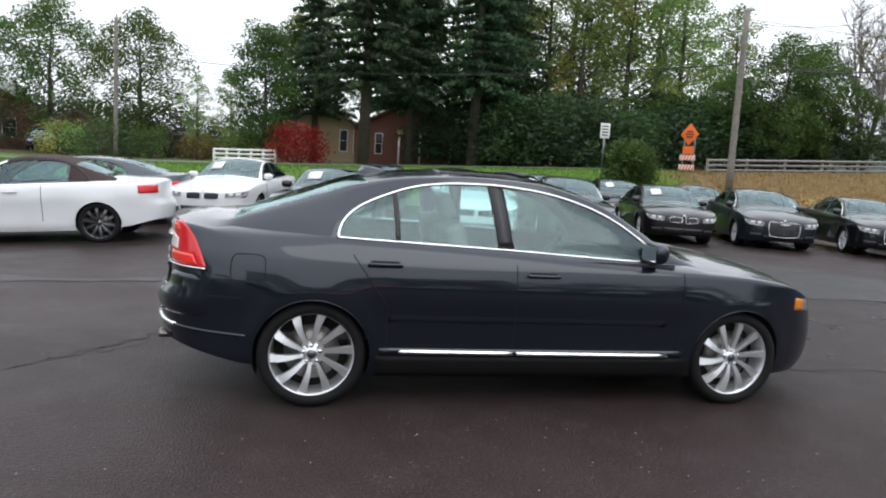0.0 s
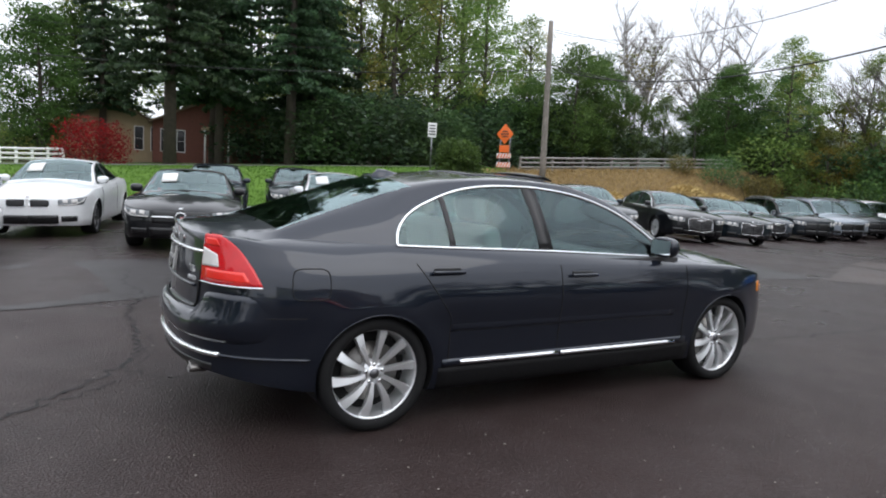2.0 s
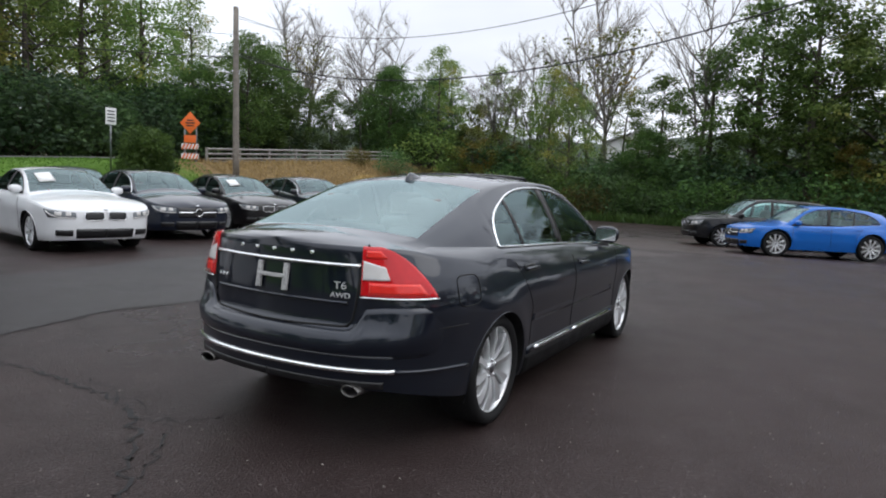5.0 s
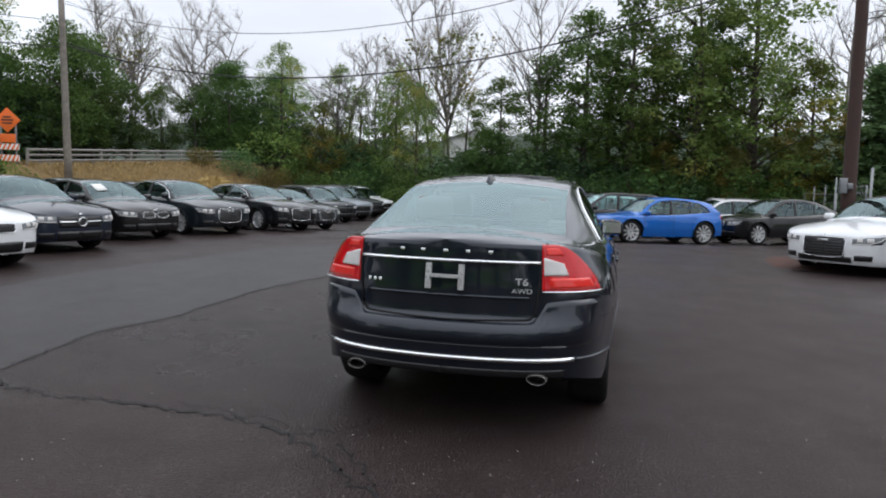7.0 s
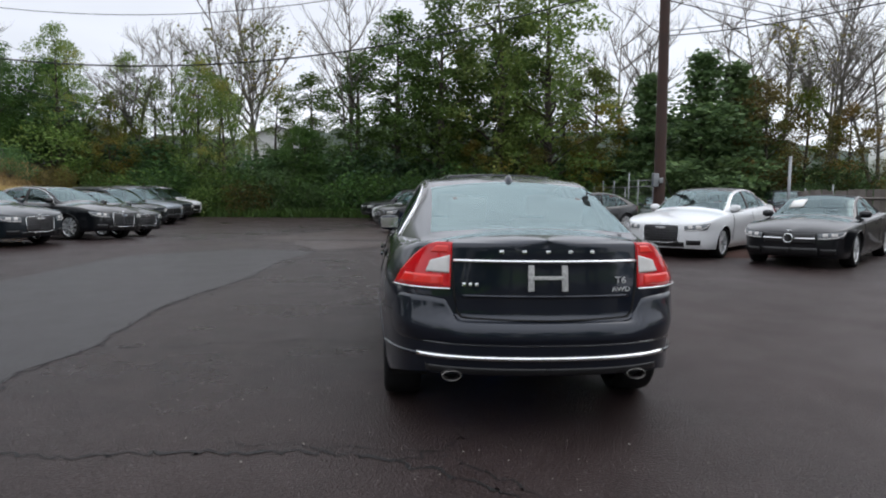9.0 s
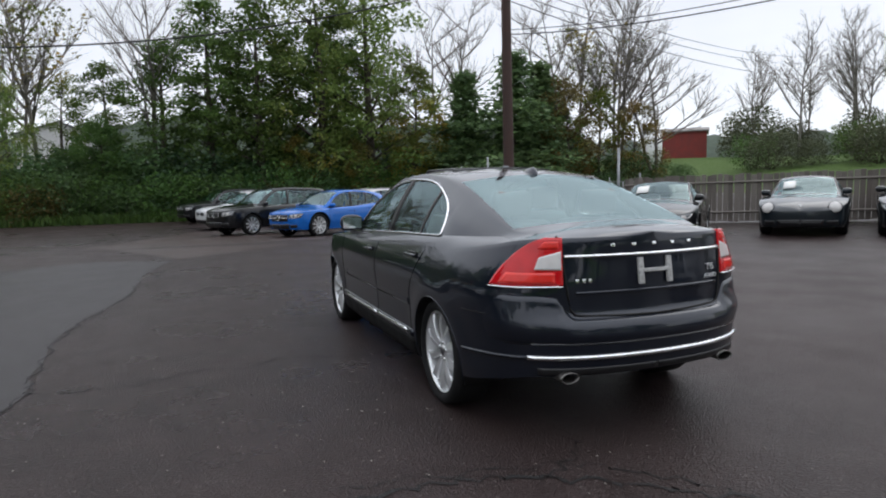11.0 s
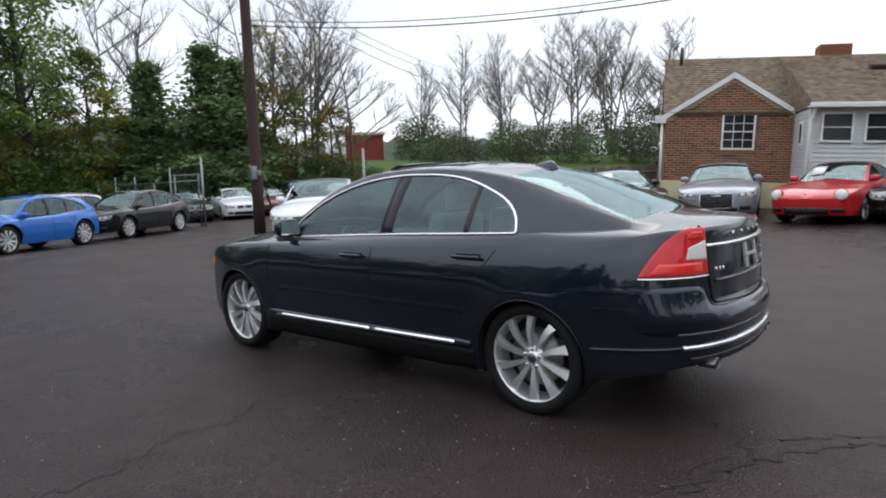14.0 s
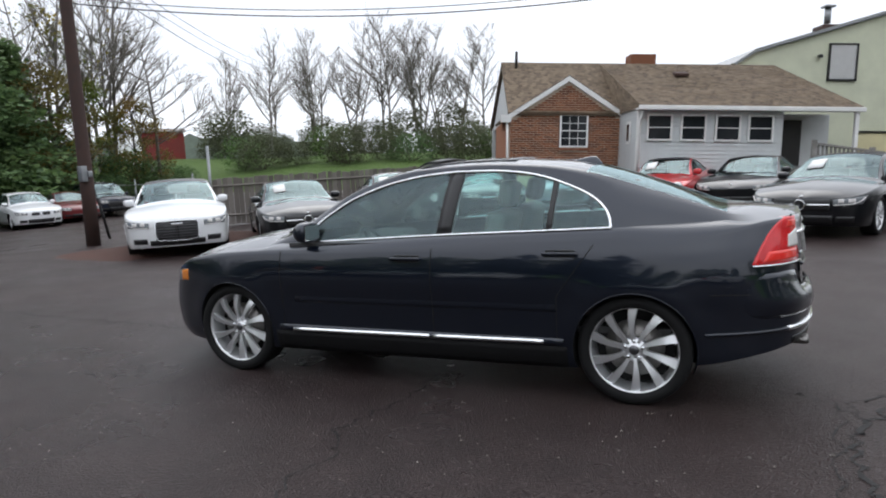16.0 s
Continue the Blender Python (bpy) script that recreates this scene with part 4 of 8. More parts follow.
    # window frame bar
    for sgn in (1, -1):
        arcp, low = [], []
        nn = 60 if detail > 1 else 22
        for k in range(nn + 1):
            u = k / nn
            X = d0 + 0.002 + (d1 - d0 - 0.004) * (0.5 - 0.5 * math.cos(math.pi * u))
            z = min(max(float(sh.f["dlo"](X)), float(sh.f["zg"](X)) + 0.006), float(sh.f["zr"](X)) - 0.012)
            arcp.append((X, sgn * (sh.side_y(X, z) + 0.004), z))
            zg = float(sh.f["zg"](X))
            low.append((X, sgn * (sh.side_y(X, zg) + 0.006), zg))
        r = 0.0095 if detail > 1 else 0.011
        part("window_trim", tube(arcp + low[::-1][1:-1], r, 6, closed=True), M["chrome_satin"] if chrome_line else M["black_trim"], car, "bright trim round the side windows" if chrome_line else "")
        # pillars between the panes
        if not soft_top:
            bars = [(-0.29, -0.24, 0.05), (-0.945, -0.925, 0.017)] if detail > 1 else [(door_b, door_b + 0.05, 0.045)] + ([] if two else [(x0 + 0.45, x0 + 0.5, 0.02)])
            for xt, xb, hwid in bars:
                fr, bk = [], []
                for k in range(9):
                    v = k / 8
                    xc = xb + (xt - xb) * v
                    zl = float(sh.f["zg"](xc)) + 0.008
                    zt = min(float(sh.f["dlo"](xc)), float(sh.f["zr"](xc)) - 0.012) - 0.004
                    z = zl + (zt - zl) * v
                    y = sh.side_y(xc, z)
                    fr.append([(xc - hwid, sgn * (y + 0.005), z), (xc + hwid, sgn * (y + 0.005), z)])
                    bk.append([(xc - hwid, sgn * (y - 0.03), z), (xc + hwid, sgn * (y - 0.03), z)])
                part("window_pillar", slab(fr, bk), M["black_trim"], car)
    # panel joints
    zt_rows = np.linspace(0, 1, 24)
    for sgn in (1, -1):
        for fx in ((lambda z: door_f), (lambda z: door_b if not two else x0 + L * 0.32)) + (() if two else (lambda z: door_r(z),)):
            pts = []
            for u in zt_rows:
                zt = float(sh.f["top"](fx(0.9)))
                z = lo_z + (zt - lo_z) * u
                x = fx(z)
                if math.hypot(x - x0, z - rad) < ar + 0.01:
                    continue
                p = sh.skin(sh.t_x(x), z, 0.0005)
                pts.append((x, sgn * float(p[1]), z))
            part("door_joint", tube(pts, 0.0032 if detail > 1 else 0.005, 5), M["gap"], car)
        # handles
        for hx in ([door_b + 0.06 + 0.09] if two else [door_b + 0.09 + 0.08, x0 + 0.32 + 0.09]):
            hz = float(sh.f["zg"](hx)) - 0.13
            p = sh.skin(sh.t_x(hx), hz)
            y = float(p[1])
            cup = moved(box(-0.085, 0.085, -0.003, 0.006, -0.028, 0.022, 0.003), Matrix.Translation((hx, sgn * y, hz)))
            bar = moved(box(-0.105, 0.105, 0.012, 0.034, -0.011, 0.011, 0.008), Matrix.Translation((hx, sgn * y, hz)) @ Matrix.Diagonal((1, sgn, 1, 1)))
            h = part("door_handle", bar if sgn > 0 else (bar[0], [tuple(reversed(f)) for f in bar[1]]), color, car)
            if detail > 1:
                part("handle_cup", cup, M["black_trim"], h)
    # door mirrors
    for sgn in (1, -1):
        mx = s1 - 0.26 if detail == 1 else 0.74
        mz = float(sh.f["zg"](mx)) + 0.075
        my = sh.side_y(mx, mz - 0.05) + 0.10
        bm = bmesh.new()
        bmesh.ops.create_uvsphere(bm, u_segments=16, v_segments=10, radius=1.0)
        for v in bm.verts:
            c = v.co
            c.x = max(-0.45, c.x) * 0.085
            c.y = math.copysign(abs(c.y)**0.7, c.y) * 0.105
            c.z = math.copysign(abs(c.z)**0.75, c.z) * 0.072
            v.co = c + Vector((mx, sgn * my, mz))
        bm.verts.index_update()
        geo = [tuple(v.co) for v in bm.verts], [tuple(v.index for v in f.verts) for f in bm.faces]
        bm.free()
        mm = part("door_mirror", geo, color, car)
        part("mirror_glass", slab([[(mx - 0.0405, sgn * (my - 0.085), mz - 0.05), (mx - 0.0405, sgn * (my + 0.085), mz - 0.05)], [(mx - 0.0405, sgn * (my - 0.085), mz + 0.05), (mx - 0.0405, sgn * (my + 0.085), mz + 0.05)]],
                                  [[(mx - 0.03, sgn * (my - 0.085), mz - 0.05), (mx - 0.03, sgn * (my + 0.085), mz - 0.05)], [(mx - 0.03, sgn * (my - 0.085), mz + 0.05), (mx - 0.03, sgn * (my + 0.085), mz + 0.05)]]), M["chrome"], mm, smooth=False)
        part("mirror_foot", tube([(mx + 0.01, sgn * (my - 0.16), mz - 0.06), (mx + 0.005, sgn * (my - 0.05), mz - 0.045)], 0.022, 8), M["black_trim"], mm)
    # cabin
    zf = spec["zg"][0][1] - 0.62 * spec["size"][2] / 1.475
    fz = spec["size"][2] / 1.475
    part("cabin_floor", box(max(spec["cabin"][0] + 0.25, x0 - 0.2), s1 - 0.1, -hw + 0.05, hw - 0.05, zf - 0.04, zf), M["cabin"], car, smooth=False)
    dz = float(sh.f["zg"](s1))
    dash = box(s1 - 0.42, s1 - 0.02, -spec["base"] + 0.24, spec["base"] - 0.24, dz - 0.35, dz - 0.03, 0.05)
    part("dashboard", dash, M["cabin"], car)
    for sgn in (1, -1):
        seat(car, s1 - 1.22 + 0.05, sgn * 0.36, 0.58 * fz, 0.5, 0.56 * fz)
        if not two:
            part("door_lining", box(x0 + 0.55, door_f - 0.05, sgn * (hw + 0.015) - 0.01, sgn * (hw + 0.015) + 0.01, zf, spec["zg"][1][1] - 0.08), M["cabin"], car, smooth=False)
    if not two:
        seat(car, s1 - 2.0, 0.33, 0.60 * fz, 0.62, 0.52 * fz)
        seat(car, s1 - 2.0, -0.33, 0.60 * fz, 0.62, 0.52 * fz)
    # steering wheel
    sw = [(0.18 * math.cos(2 * math.pi * k / 24), 0.18 * math.sin(2 * math.pi * k / 24), 0) for k in range(24)]
    st = Matrix.Translation((s1 - 0.52, 0.36, dz - 0.10)) @ Matrix.Rotation(radians(-65), 4, "Y")
    part("steering_wheel", join(moved(tube(sw, 0.016, 6, closed=True), st), moved(box(-0.17, 0.17, -0.025, 0.025, -0.012, 0.012, 0.005), st)), M["black_trim"], car)
    fz2 = spec["size"][2] / 1.475
    # lamps, grille, bumper details at the nose
    nose_t = lambda y: sh.t_nose(y * spec["base"] / 0.925)
    Z = lambda z: z * fz2 * (1.04 if two else 1.0)
    if detail == 1:
        for sgn in (1, -1):
            if face == "round":
                c = sh.skin(nose_t(0.66), Z(0.70), 0.0)
                up_ = Matrix.Translation((c[0] - 0.06, sgn * c[1], c[2])) @ Matrix.Rotation(radians(-90 + sgn * 14), 4, "Z") @ Matrix.Rotation(radians(22), 4, "X")
                lamp_ = part("headlamp", moved(lathe_y([(0.125, -0.05), (0.122, 0.03), (0.10, 0.062), (0.05, 0.080), (0.0, 0.085)], 20), up_), M["clear_lens"], car, "round clear headlamp")
                part("lamp_rim", moved(lathe_y([(0.135, -0.05), (0.135, 0.028), (0.122, 0.034)], 20), up_), color, lamp_)
            else:
                a, b = nose_t(0.46), nose_t(0.815)
                hl = skin_patch(sh, lambda v: b - 0.10 * v, lambda v: a, lambda u: Z(0.605 - 0.012 * u), lambda u: Z(0.745 - 0.055 * u), 0.006, 8, 4)
                lamp_ = part("headlamp", hl if sgn > 0 else mirror(hl), M["head_lens"], car, "clear glass headlamp")
                for q0, q1 in ((0.53, 0.605), (0.66, 0.745)):
                    rf = skin_patch(sh, lambda v: nose_t(q1), lambda v: nose_t(q0), lambda u: Z(0.635), lambda u: Z(0.70), 0.009, 4, 3, 0.01)
                    part("lamp_reflector", rf if sgn > 0 else mirror(rf), M["clear_lens"], lamp_)
                dr = [sh.skin(nose_t(y), Z(z), 0.010) for y, z in ((0.47, 0.600), (0.60, 0.603), (0.72, 0.612), (0.80, 0.66), (0.83, 0.715))]
                part("running_lamp", tube([(p[0], sgn * p[1], p[2]) for p in dr], 0.009, 5), M["clear_lens"], lamp_)
            lo = skin_patch(sh, lambda v: nose_t(0.74), lambda v: nose_t(0.50), lambda u: Z(0.30), lambda u: Z(0.40), 0.004, 6, 3)
            part("bumper_intake", lo if sgn > 0 else mirror(lo), M["black_trim"], car)
        low = []
        if face == "kidney":
            for sgn in (1, -1):
                g = skin_patch(sh, lambda v: nose_t(0.33), lambda v: nose_t(0.03), lambda u: Z(0.57), lambda u: Z(0.69), 0.008, 6, 4)
                ob = part("grille", g if sgn > 0 else mirror(g), M["black_trim"], car, "black grille half with bright rim")
                rimp = [sh.skin(nose_t(y), Z(z), 0.012) for y, z in ((0.34, 0.60), (0.33, 0.67), (0.29, 0.70), (0.06, 0.70), (0.03, 0.68), (0.035, 0.60), (0.07, 0.56), (0.29, 0.56))]
                part("grille_rim", tube([(p[0], sgn * p[1], p[2]) for p in rimp], 0.006, 6, closed=True), M["chrome"], ob)
        else:
            hi, lw, wide = {"shield": (0.70, 0.34, 0.35), "bar": (0.70, 0.50, 0.42), "low": (0.40, 0.26, 0.45), "round": (0.36, 0.26, 0.42), "wide": (0.66, 0.44, 0.50)}[face]
            g = skin_patch(sh, lambda v: nose_t(wide), lambda v: nose_t(0.0), lambda u: Z(lw), lambda u: Z(hi), 0.006, 8, 5)
            ob = part("grille", join(g, mirror(g)), M["black_trim"], car, "black slatted grille")
            if face == "shield":
                for k in range(7):
                    z = Z(lw + 0.03 + (hi - lw - 0.06) * k / 6)
                    row = [sh.skin(nose_t(y), z, 0.012) for y in np.linspace(wide - 0.02, 0, 8)]
                    pts = [tuple(p) for p in row] + [(p[0], -p[1], p[2]) for p in row[::-1][1:]]
                    part("grille_bar", tube(pts, 0.0045, 5), M["rim_dark"], ob)
                fr = [sh.skin(nose_t(y), Z(z), 0.012) for y, z in [(0, lw), (wide * 0.5, lw), (wide * 0.9, lw + 0.02), (wide, lw + 0.1), (wide + 0.01, hi - 0.05), (wide * 0.93, hi), (wide * 0.5, hi + 0.005), (0, hi + 0.005)]]
                loop = [tuple(p) for p in fr] + [(p[0], -p[1], p[2]) for p in fr[::-1][1:-1]]
                part("grille_rim", tube(loop, 0.007, 6, closed=True), M["chrome"], ob)
                c0 = sh.skin(nose_t(0.0), Z(hi - 0.055), 0.020)
                part("badge", box(c0[0] - 0.012, c0[0] + 0.006, -0.105, 0.105, c0[2] - 0.02, c0[2] + 0.02, 0.006), M["chrome"], ob, "plain bright badge")
            if face == "bar":
                row = [sh.skin(nose_t(y), Z(0.60), 0.022) for y in np.linspace(wide, 0.1, 8)]
                for sgn in (1, -1):
                    part("grille_bar", tube([(p[0], sgn * p[1], p[2]) for p in row], 0.018, 6), M["chrome"], ob)
                c0 = sh.skin(nose_t(0.0), Z(0.60), 0.035)
                ring = [(c0[0], 0.078 * math.cos(2 * math.pi * k / 24), c0[2] + 0.078 * math.sin(2 * math.pi * k / 24)) for k in range(24)]
                part("badge", tube(ring, 0.011, 6, closed=True), M["chrome"], ob, "plain bright round badge")
        mid = skin_patch(sh, lambda v: nose_t(0.46), lambda v: nose_t(0.0), lambda u: Z(0.26), lambda u: Z(0.36 if face == "shield" else 0.42), 0.004, 6, 3)
        part("lower_intake", join(mid, mirror(mid)), M["black_trim"], car)
        bd = sh.skin(nose_t(0.0), Z(0.745), 0.012)
        part("badge", box(bd[0] - 0.03, bd[0] - 0.004, -0.03, 0.03, bd[2] - 0.018, bd[2] + 0.012, 0.008), M["chrome_satin"], car)
        # tail lamps
        for sgn in (1, -1):
            t1, t0 = sh.t_tail(spec["base"] * 0.62), sh.t_tail(spec["base"] * 0.91)
            tl = skin_patch(sh, lambda v: t1, lambda v: t0, lambda u: Z(0.80), lambda u: Z(0.93 if spec["size"][2] < 1.45 else 0.96), 0.006, 8, 4)
            part("tail_lamp", tl if sgn > 0 else mirror(tl), M["red_lens"], car, "red tail lamp")
        if tag:
            X = s0 + (s1 - s0) * 0.50
            pts = []
            for dx in (-0.03, 0.12, 0.27):
                xx = X - 0.16 + dx
                zc, zr, yr = float(sh.f["zc"](xx)), float(sh.f["zr"](xx)), float(sh.f["yr"](xx))
                row = []
                for y in (-0.47, -0.34, -0.21):
                    row.append((xx + 0.015, y, zr + (zc - zr) * (1 - (y / yr)**2) + 0.012))
                pts.append(row)
            part("price_sheet", slab(pts, [[(p[0] - 0.004, p[1], p[2] - 0.004) for p in r] for r in pts]), M["paper"], car, "white price sheet behind the windscreen")
        if rails:
            for sgn in (1, -1):
                rl = []
                for X in np.linspace(-1.7, 0.15, 9):
                    rl.append((X, sgn * (float(sh.f["yr"](X)) - 0.03), float(sh.f["zr"](X)) + 0.045))
                part("roof_rail", tube(rl, 0.018, 6), M["steel"], car)
    return car, sh


# ---- ground ----
def smooth01(a, b, v):
    t = min(1.0, max(0.0, (v - a) / (b - a)))
    return t * t * (3 - 2 * t)


def gz(x, y):
    """Height of the land: level lot, rising gently to the office and more to the road."""
    z = 0.022 * min(10.5, max(0.0, -y - 6.5))
    z += float(np.interp(x, [12, 16, 24, 33, 45], [0, -0.18, -0.36, -0.24, -0.1])) * (1 - smooth01(14, 19, y)) * smooth01(-26, -20, y)
    hb = float(np.interp(x, [-16.0, -5.0, 15.0, 16.5, 33.0], [0.55, 0.98, 2.02, 1.92, 2.85]))
    z += hb * smooth01(17.2, 22.4, y) + 0.8 * smooth01(34, 60, x)
    z += 3.05 * smooth01(-22, -50, y) * smooth01(-5, 30, x)
    z -= 0.06 * max(0.0, -3.0 - x) * smooth01(3.0, 6.5, y) * (1 - smooth01(15.0, 22.0, y))
    far = math.hypot(x, y)
    return z + 9.0 * smooth01(120, 420, far) * (1 if x > -100 else 0.5)


def sheet(xs, ys, dz, wob=0.0):
    vs = [(x, y, gz(x, y) + dz + (wob * noise.noise(Vector((x * 0.6, y * 0.6, 0))) if wob else 0)) for x in xs for y in ys]
    w = len(ys)
    fs = [(i * w + j, (i + 1) * w + j, (i + 1) * w + j + 1, i * w + j + 1) for i in range(len(xs) - 1) for j in range(w - 1)]
    return vs, fs


def spread(lo, hi, a, b, step, big):
    """Even steps from a to b, growing steps beyond to lo and hi."""
    mid = list(np.arange(a, b + 1e-6, step))
    left, right, s = [], [], big
    v = a - s
    while v > lo:
        left.append(v)
        s *= 1.35
        v -= s
    left.append(lo)
    s = big
    v = b + s
    while v < hi:
        right.append(v)
        s *= 1.35
        v += s
    right.append(hi)
    return [float(q) for q in left[::-1] + mid + right]


g_x, g_y = spread(-1500, 1500, -50, 62, 1.0, 2.0), spread(-1500, 1500, -72, 60, 1.0, 2.0)
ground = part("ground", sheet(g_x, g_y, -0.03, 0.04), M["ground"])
tagged(ground, "grass bank, straw and leaf litter round the car lot", "ground", kind="structure")
lot = part("parking_lot", sheet([float(v) for v in np.arange(-48, 33.6, 0.8)], [float(v) for v in np.arange(-28, 16.1, 0.8)], 0.0), M["asphalt"])
tagged(lot, "wet brown-black worn asphalt car lot", "pavement", kind="structure")
rd = part("road", ([(x, y, gz(x, 24.5) + 0.012) for x in range(-90, 91, 3) for y in (23.6, 29.4)],
                   [(2 * i, 2 * i + 2, 2 * i + 3, 2 * i + 1) for i in range(60)]), M["road"])
tagged(rd, "grey two-lane road beyond the lawn", "road", kind="structure")


# ---- cracks in the asphalt ----
def crack(points, width, seed):
    rng = random.Random(seed)
    vs, fs = [], []
    path = []
    for (ax, ay), (bx, by) in zip(points, points[1:]):
        n = max(2, int(math.hypot(bx - ax, by - ay) / 0.035))
        wander = 0.03 if n > 6 else 0.0
        for k in range(n):
            u = k / n
            path.append((ax + (bx - ax) * u + rng.uniform(-0.011, 0.011) + wander * math.sin(19 * u + seed), ay + (by - ay) * u + rng.uniform(-0.011, 0.011) + wander * math.cos(15 * u)))
    path.append(points[-1])
    for i, (x, y) in enumerate(path):
        a, b = path[max(0, i - 1)], path[min(len(path) - 1, i + 1)]
        d = math.hypot(b[0] - a[0], b[1] - a[1]) + 1e-6
        nx, ny = -(b[1] - a[1]) / d, (b[0] - a[0]) / d
        w = width * (0.3 + 1.0 * rng.random()**1.5)
        z = gz(x, y) + 0.0045
        vs += [(x + nx * w, y + ny * w, z), (x - nx * w, y - ny * w, z)]
    for i in range(len(path) - 1):
        fs.append((2 * i, 2 * i + 2, 2 * i + 3, 2 * i + 1))
    ob = part("asphalt_crack", (vs, fs), M["crack"])
    return tagged(ob, "jagged dark crack in the wet asphalt", "crack", "cracks in the lot", "structure")


EDGE = [(-5.2, 2.6), (-3.13, 2.94), (-2.0, 3.30), (-0.95, 3.53), (-0.07, 3.34), (0.3, 3.40), (1.7, 3.46), (2.67, 3.35), (4.24, 3.04), (6.28, 3.02)]
crack([(-3.9, -0.6), (-3.37, -0.16), (-2.97, 0.30), (-2.60, 0.78), (-2.46, 1.15), (-2.45, 1.6), (-2.43, 2.0), (-2.47, 2.45), (-2.41, 2.9), (-2.2, 3.35), (-2.4, 4.2), (-2.28, 5.33)], 0.013, 1)
crack(EDGE, 0.012, 2)
crack([(4.95, 2.95), (5.6, 2.75), (6.54, 2.81), (7.6, 2.5)], 0.011, 3)
crack([(2.2, -0.15), (3.1, -0.12), (3.62, -0.18), (4.39, -0.2), (6.0, -0.3), (7.4, 0.1)], 0.010, 5)
crack([(-2.60, 0.76), (-2.37, 0.46), (-2.05, 0.43)], 0.006, 6)
crack([(-3.06, 0.12), (-2.77, 0.34), (-2.5, 0.62), (-2.31, 1.7)], 0.006, 7)
crack([(-0.1, 3.3), (-0.19, 2.75), (0.04, 2.2), (-0.07, 2.0), (0.1, 1.65), (-0.04, 1.21), (-0.1, 0.6)], 0.006, 8)
crack([(3.06, 1.4), (2.3, 1.2), (1.2, 1.3)], 0.005, 9)
crack([(5.2, 8.1), (7.5, 7.4), (9.6, 7.1), (12.0, 5.8)], 0.010, 10)
crack([(14.0, 5.1), (17.0, 4.3), (20.6, 3.3), (24.0, 1.0)], 0.014, 11)


def flat_patch(outline, mat, label, dz=0.004):
    """A thin resurfaced area with an uneven edge."""
    n = 6
    ring = []
    rr = random.Random(4)
    for (ax, ay), (bx, by) in zip(outline, outline[1:] + outline[:1]):
        for k in range(n):
            u = k / n
            ring.append((ax + (bx - ax) * u + rr.uniform(-0.025, 0.025), ay + (by - ay) * u + rr.uniform(-0.025, 0.025)))
    bm = bmesh.new()
    f = bm.faces.new([bm.verts.new((x, y, gz(x, y) + dz)) for x, y in ring])
    bmesh.ops.triangulate(bm, faces=[f])
    bm.verts.index_update()
    geo = [tuple(v.co) for v in bm.verts], [tuple(v.index for v in q.verts) for q in bm.faces]
    bm.free()
    return tagged(part("asphalt_patch", geo, mat, None, "", False), label, "pavement", kind="structure")


flat_patch([(x, y + 0.012) for x, y in EDGE] + [(8.6, 2.6), (9.2, 4.2), (7.5, 6.2), (2.0, 6.6), (-3.5, 6.0), (-6.5, 4.8)], M["patch"], "smoother grey resurfaced asphalt area")
flat_patch([(8.7, 2.5), (14.7, 5.1), (24.0, 2.0), (20.0, -0.5), (12.0, -1.2)], plain("reddish_asphalt", (0.040, 0.024, 0.020), 0.40, 0, 0.25, 0.8, 0.5, 0.4, 0, 70), "reddish resurfaced asphalt area")
# grit scattered over the lot
gr = np.random.default_rng(21)
gv, gf = [], []
for k in range(5200):
    x, y = gr.uniform(-6.5, 4.5), gr.uniform(-5.5, 5)
    if y > 3.3 or (-2.3 < x < 2.2 and abs(y) < 0.9):
        continue
    r_ = 0.0022 + 0.0065 * gr.random()**3
    z = gz(x, y) + 0.004
    b = len(gv)
    a = gr.uniform(0, 6.28)
    for q in range(3):
        gv.append((x + r_ * math.cos(a + q * 2.1), y + r_ * math.sin(a + q * 2.1), z))
    gv.append((x, y, z + r_ * 0.9))
    gf += [(b, b + 1, b + 3), (b + 1, b + 2, b + 3), (b + 2, b, b + 3)]
tagged(part("grit", (gv, gf), M["pebble"], None, "", False), "pale grit scattered over the asphalt", "grit", kind="stuff")


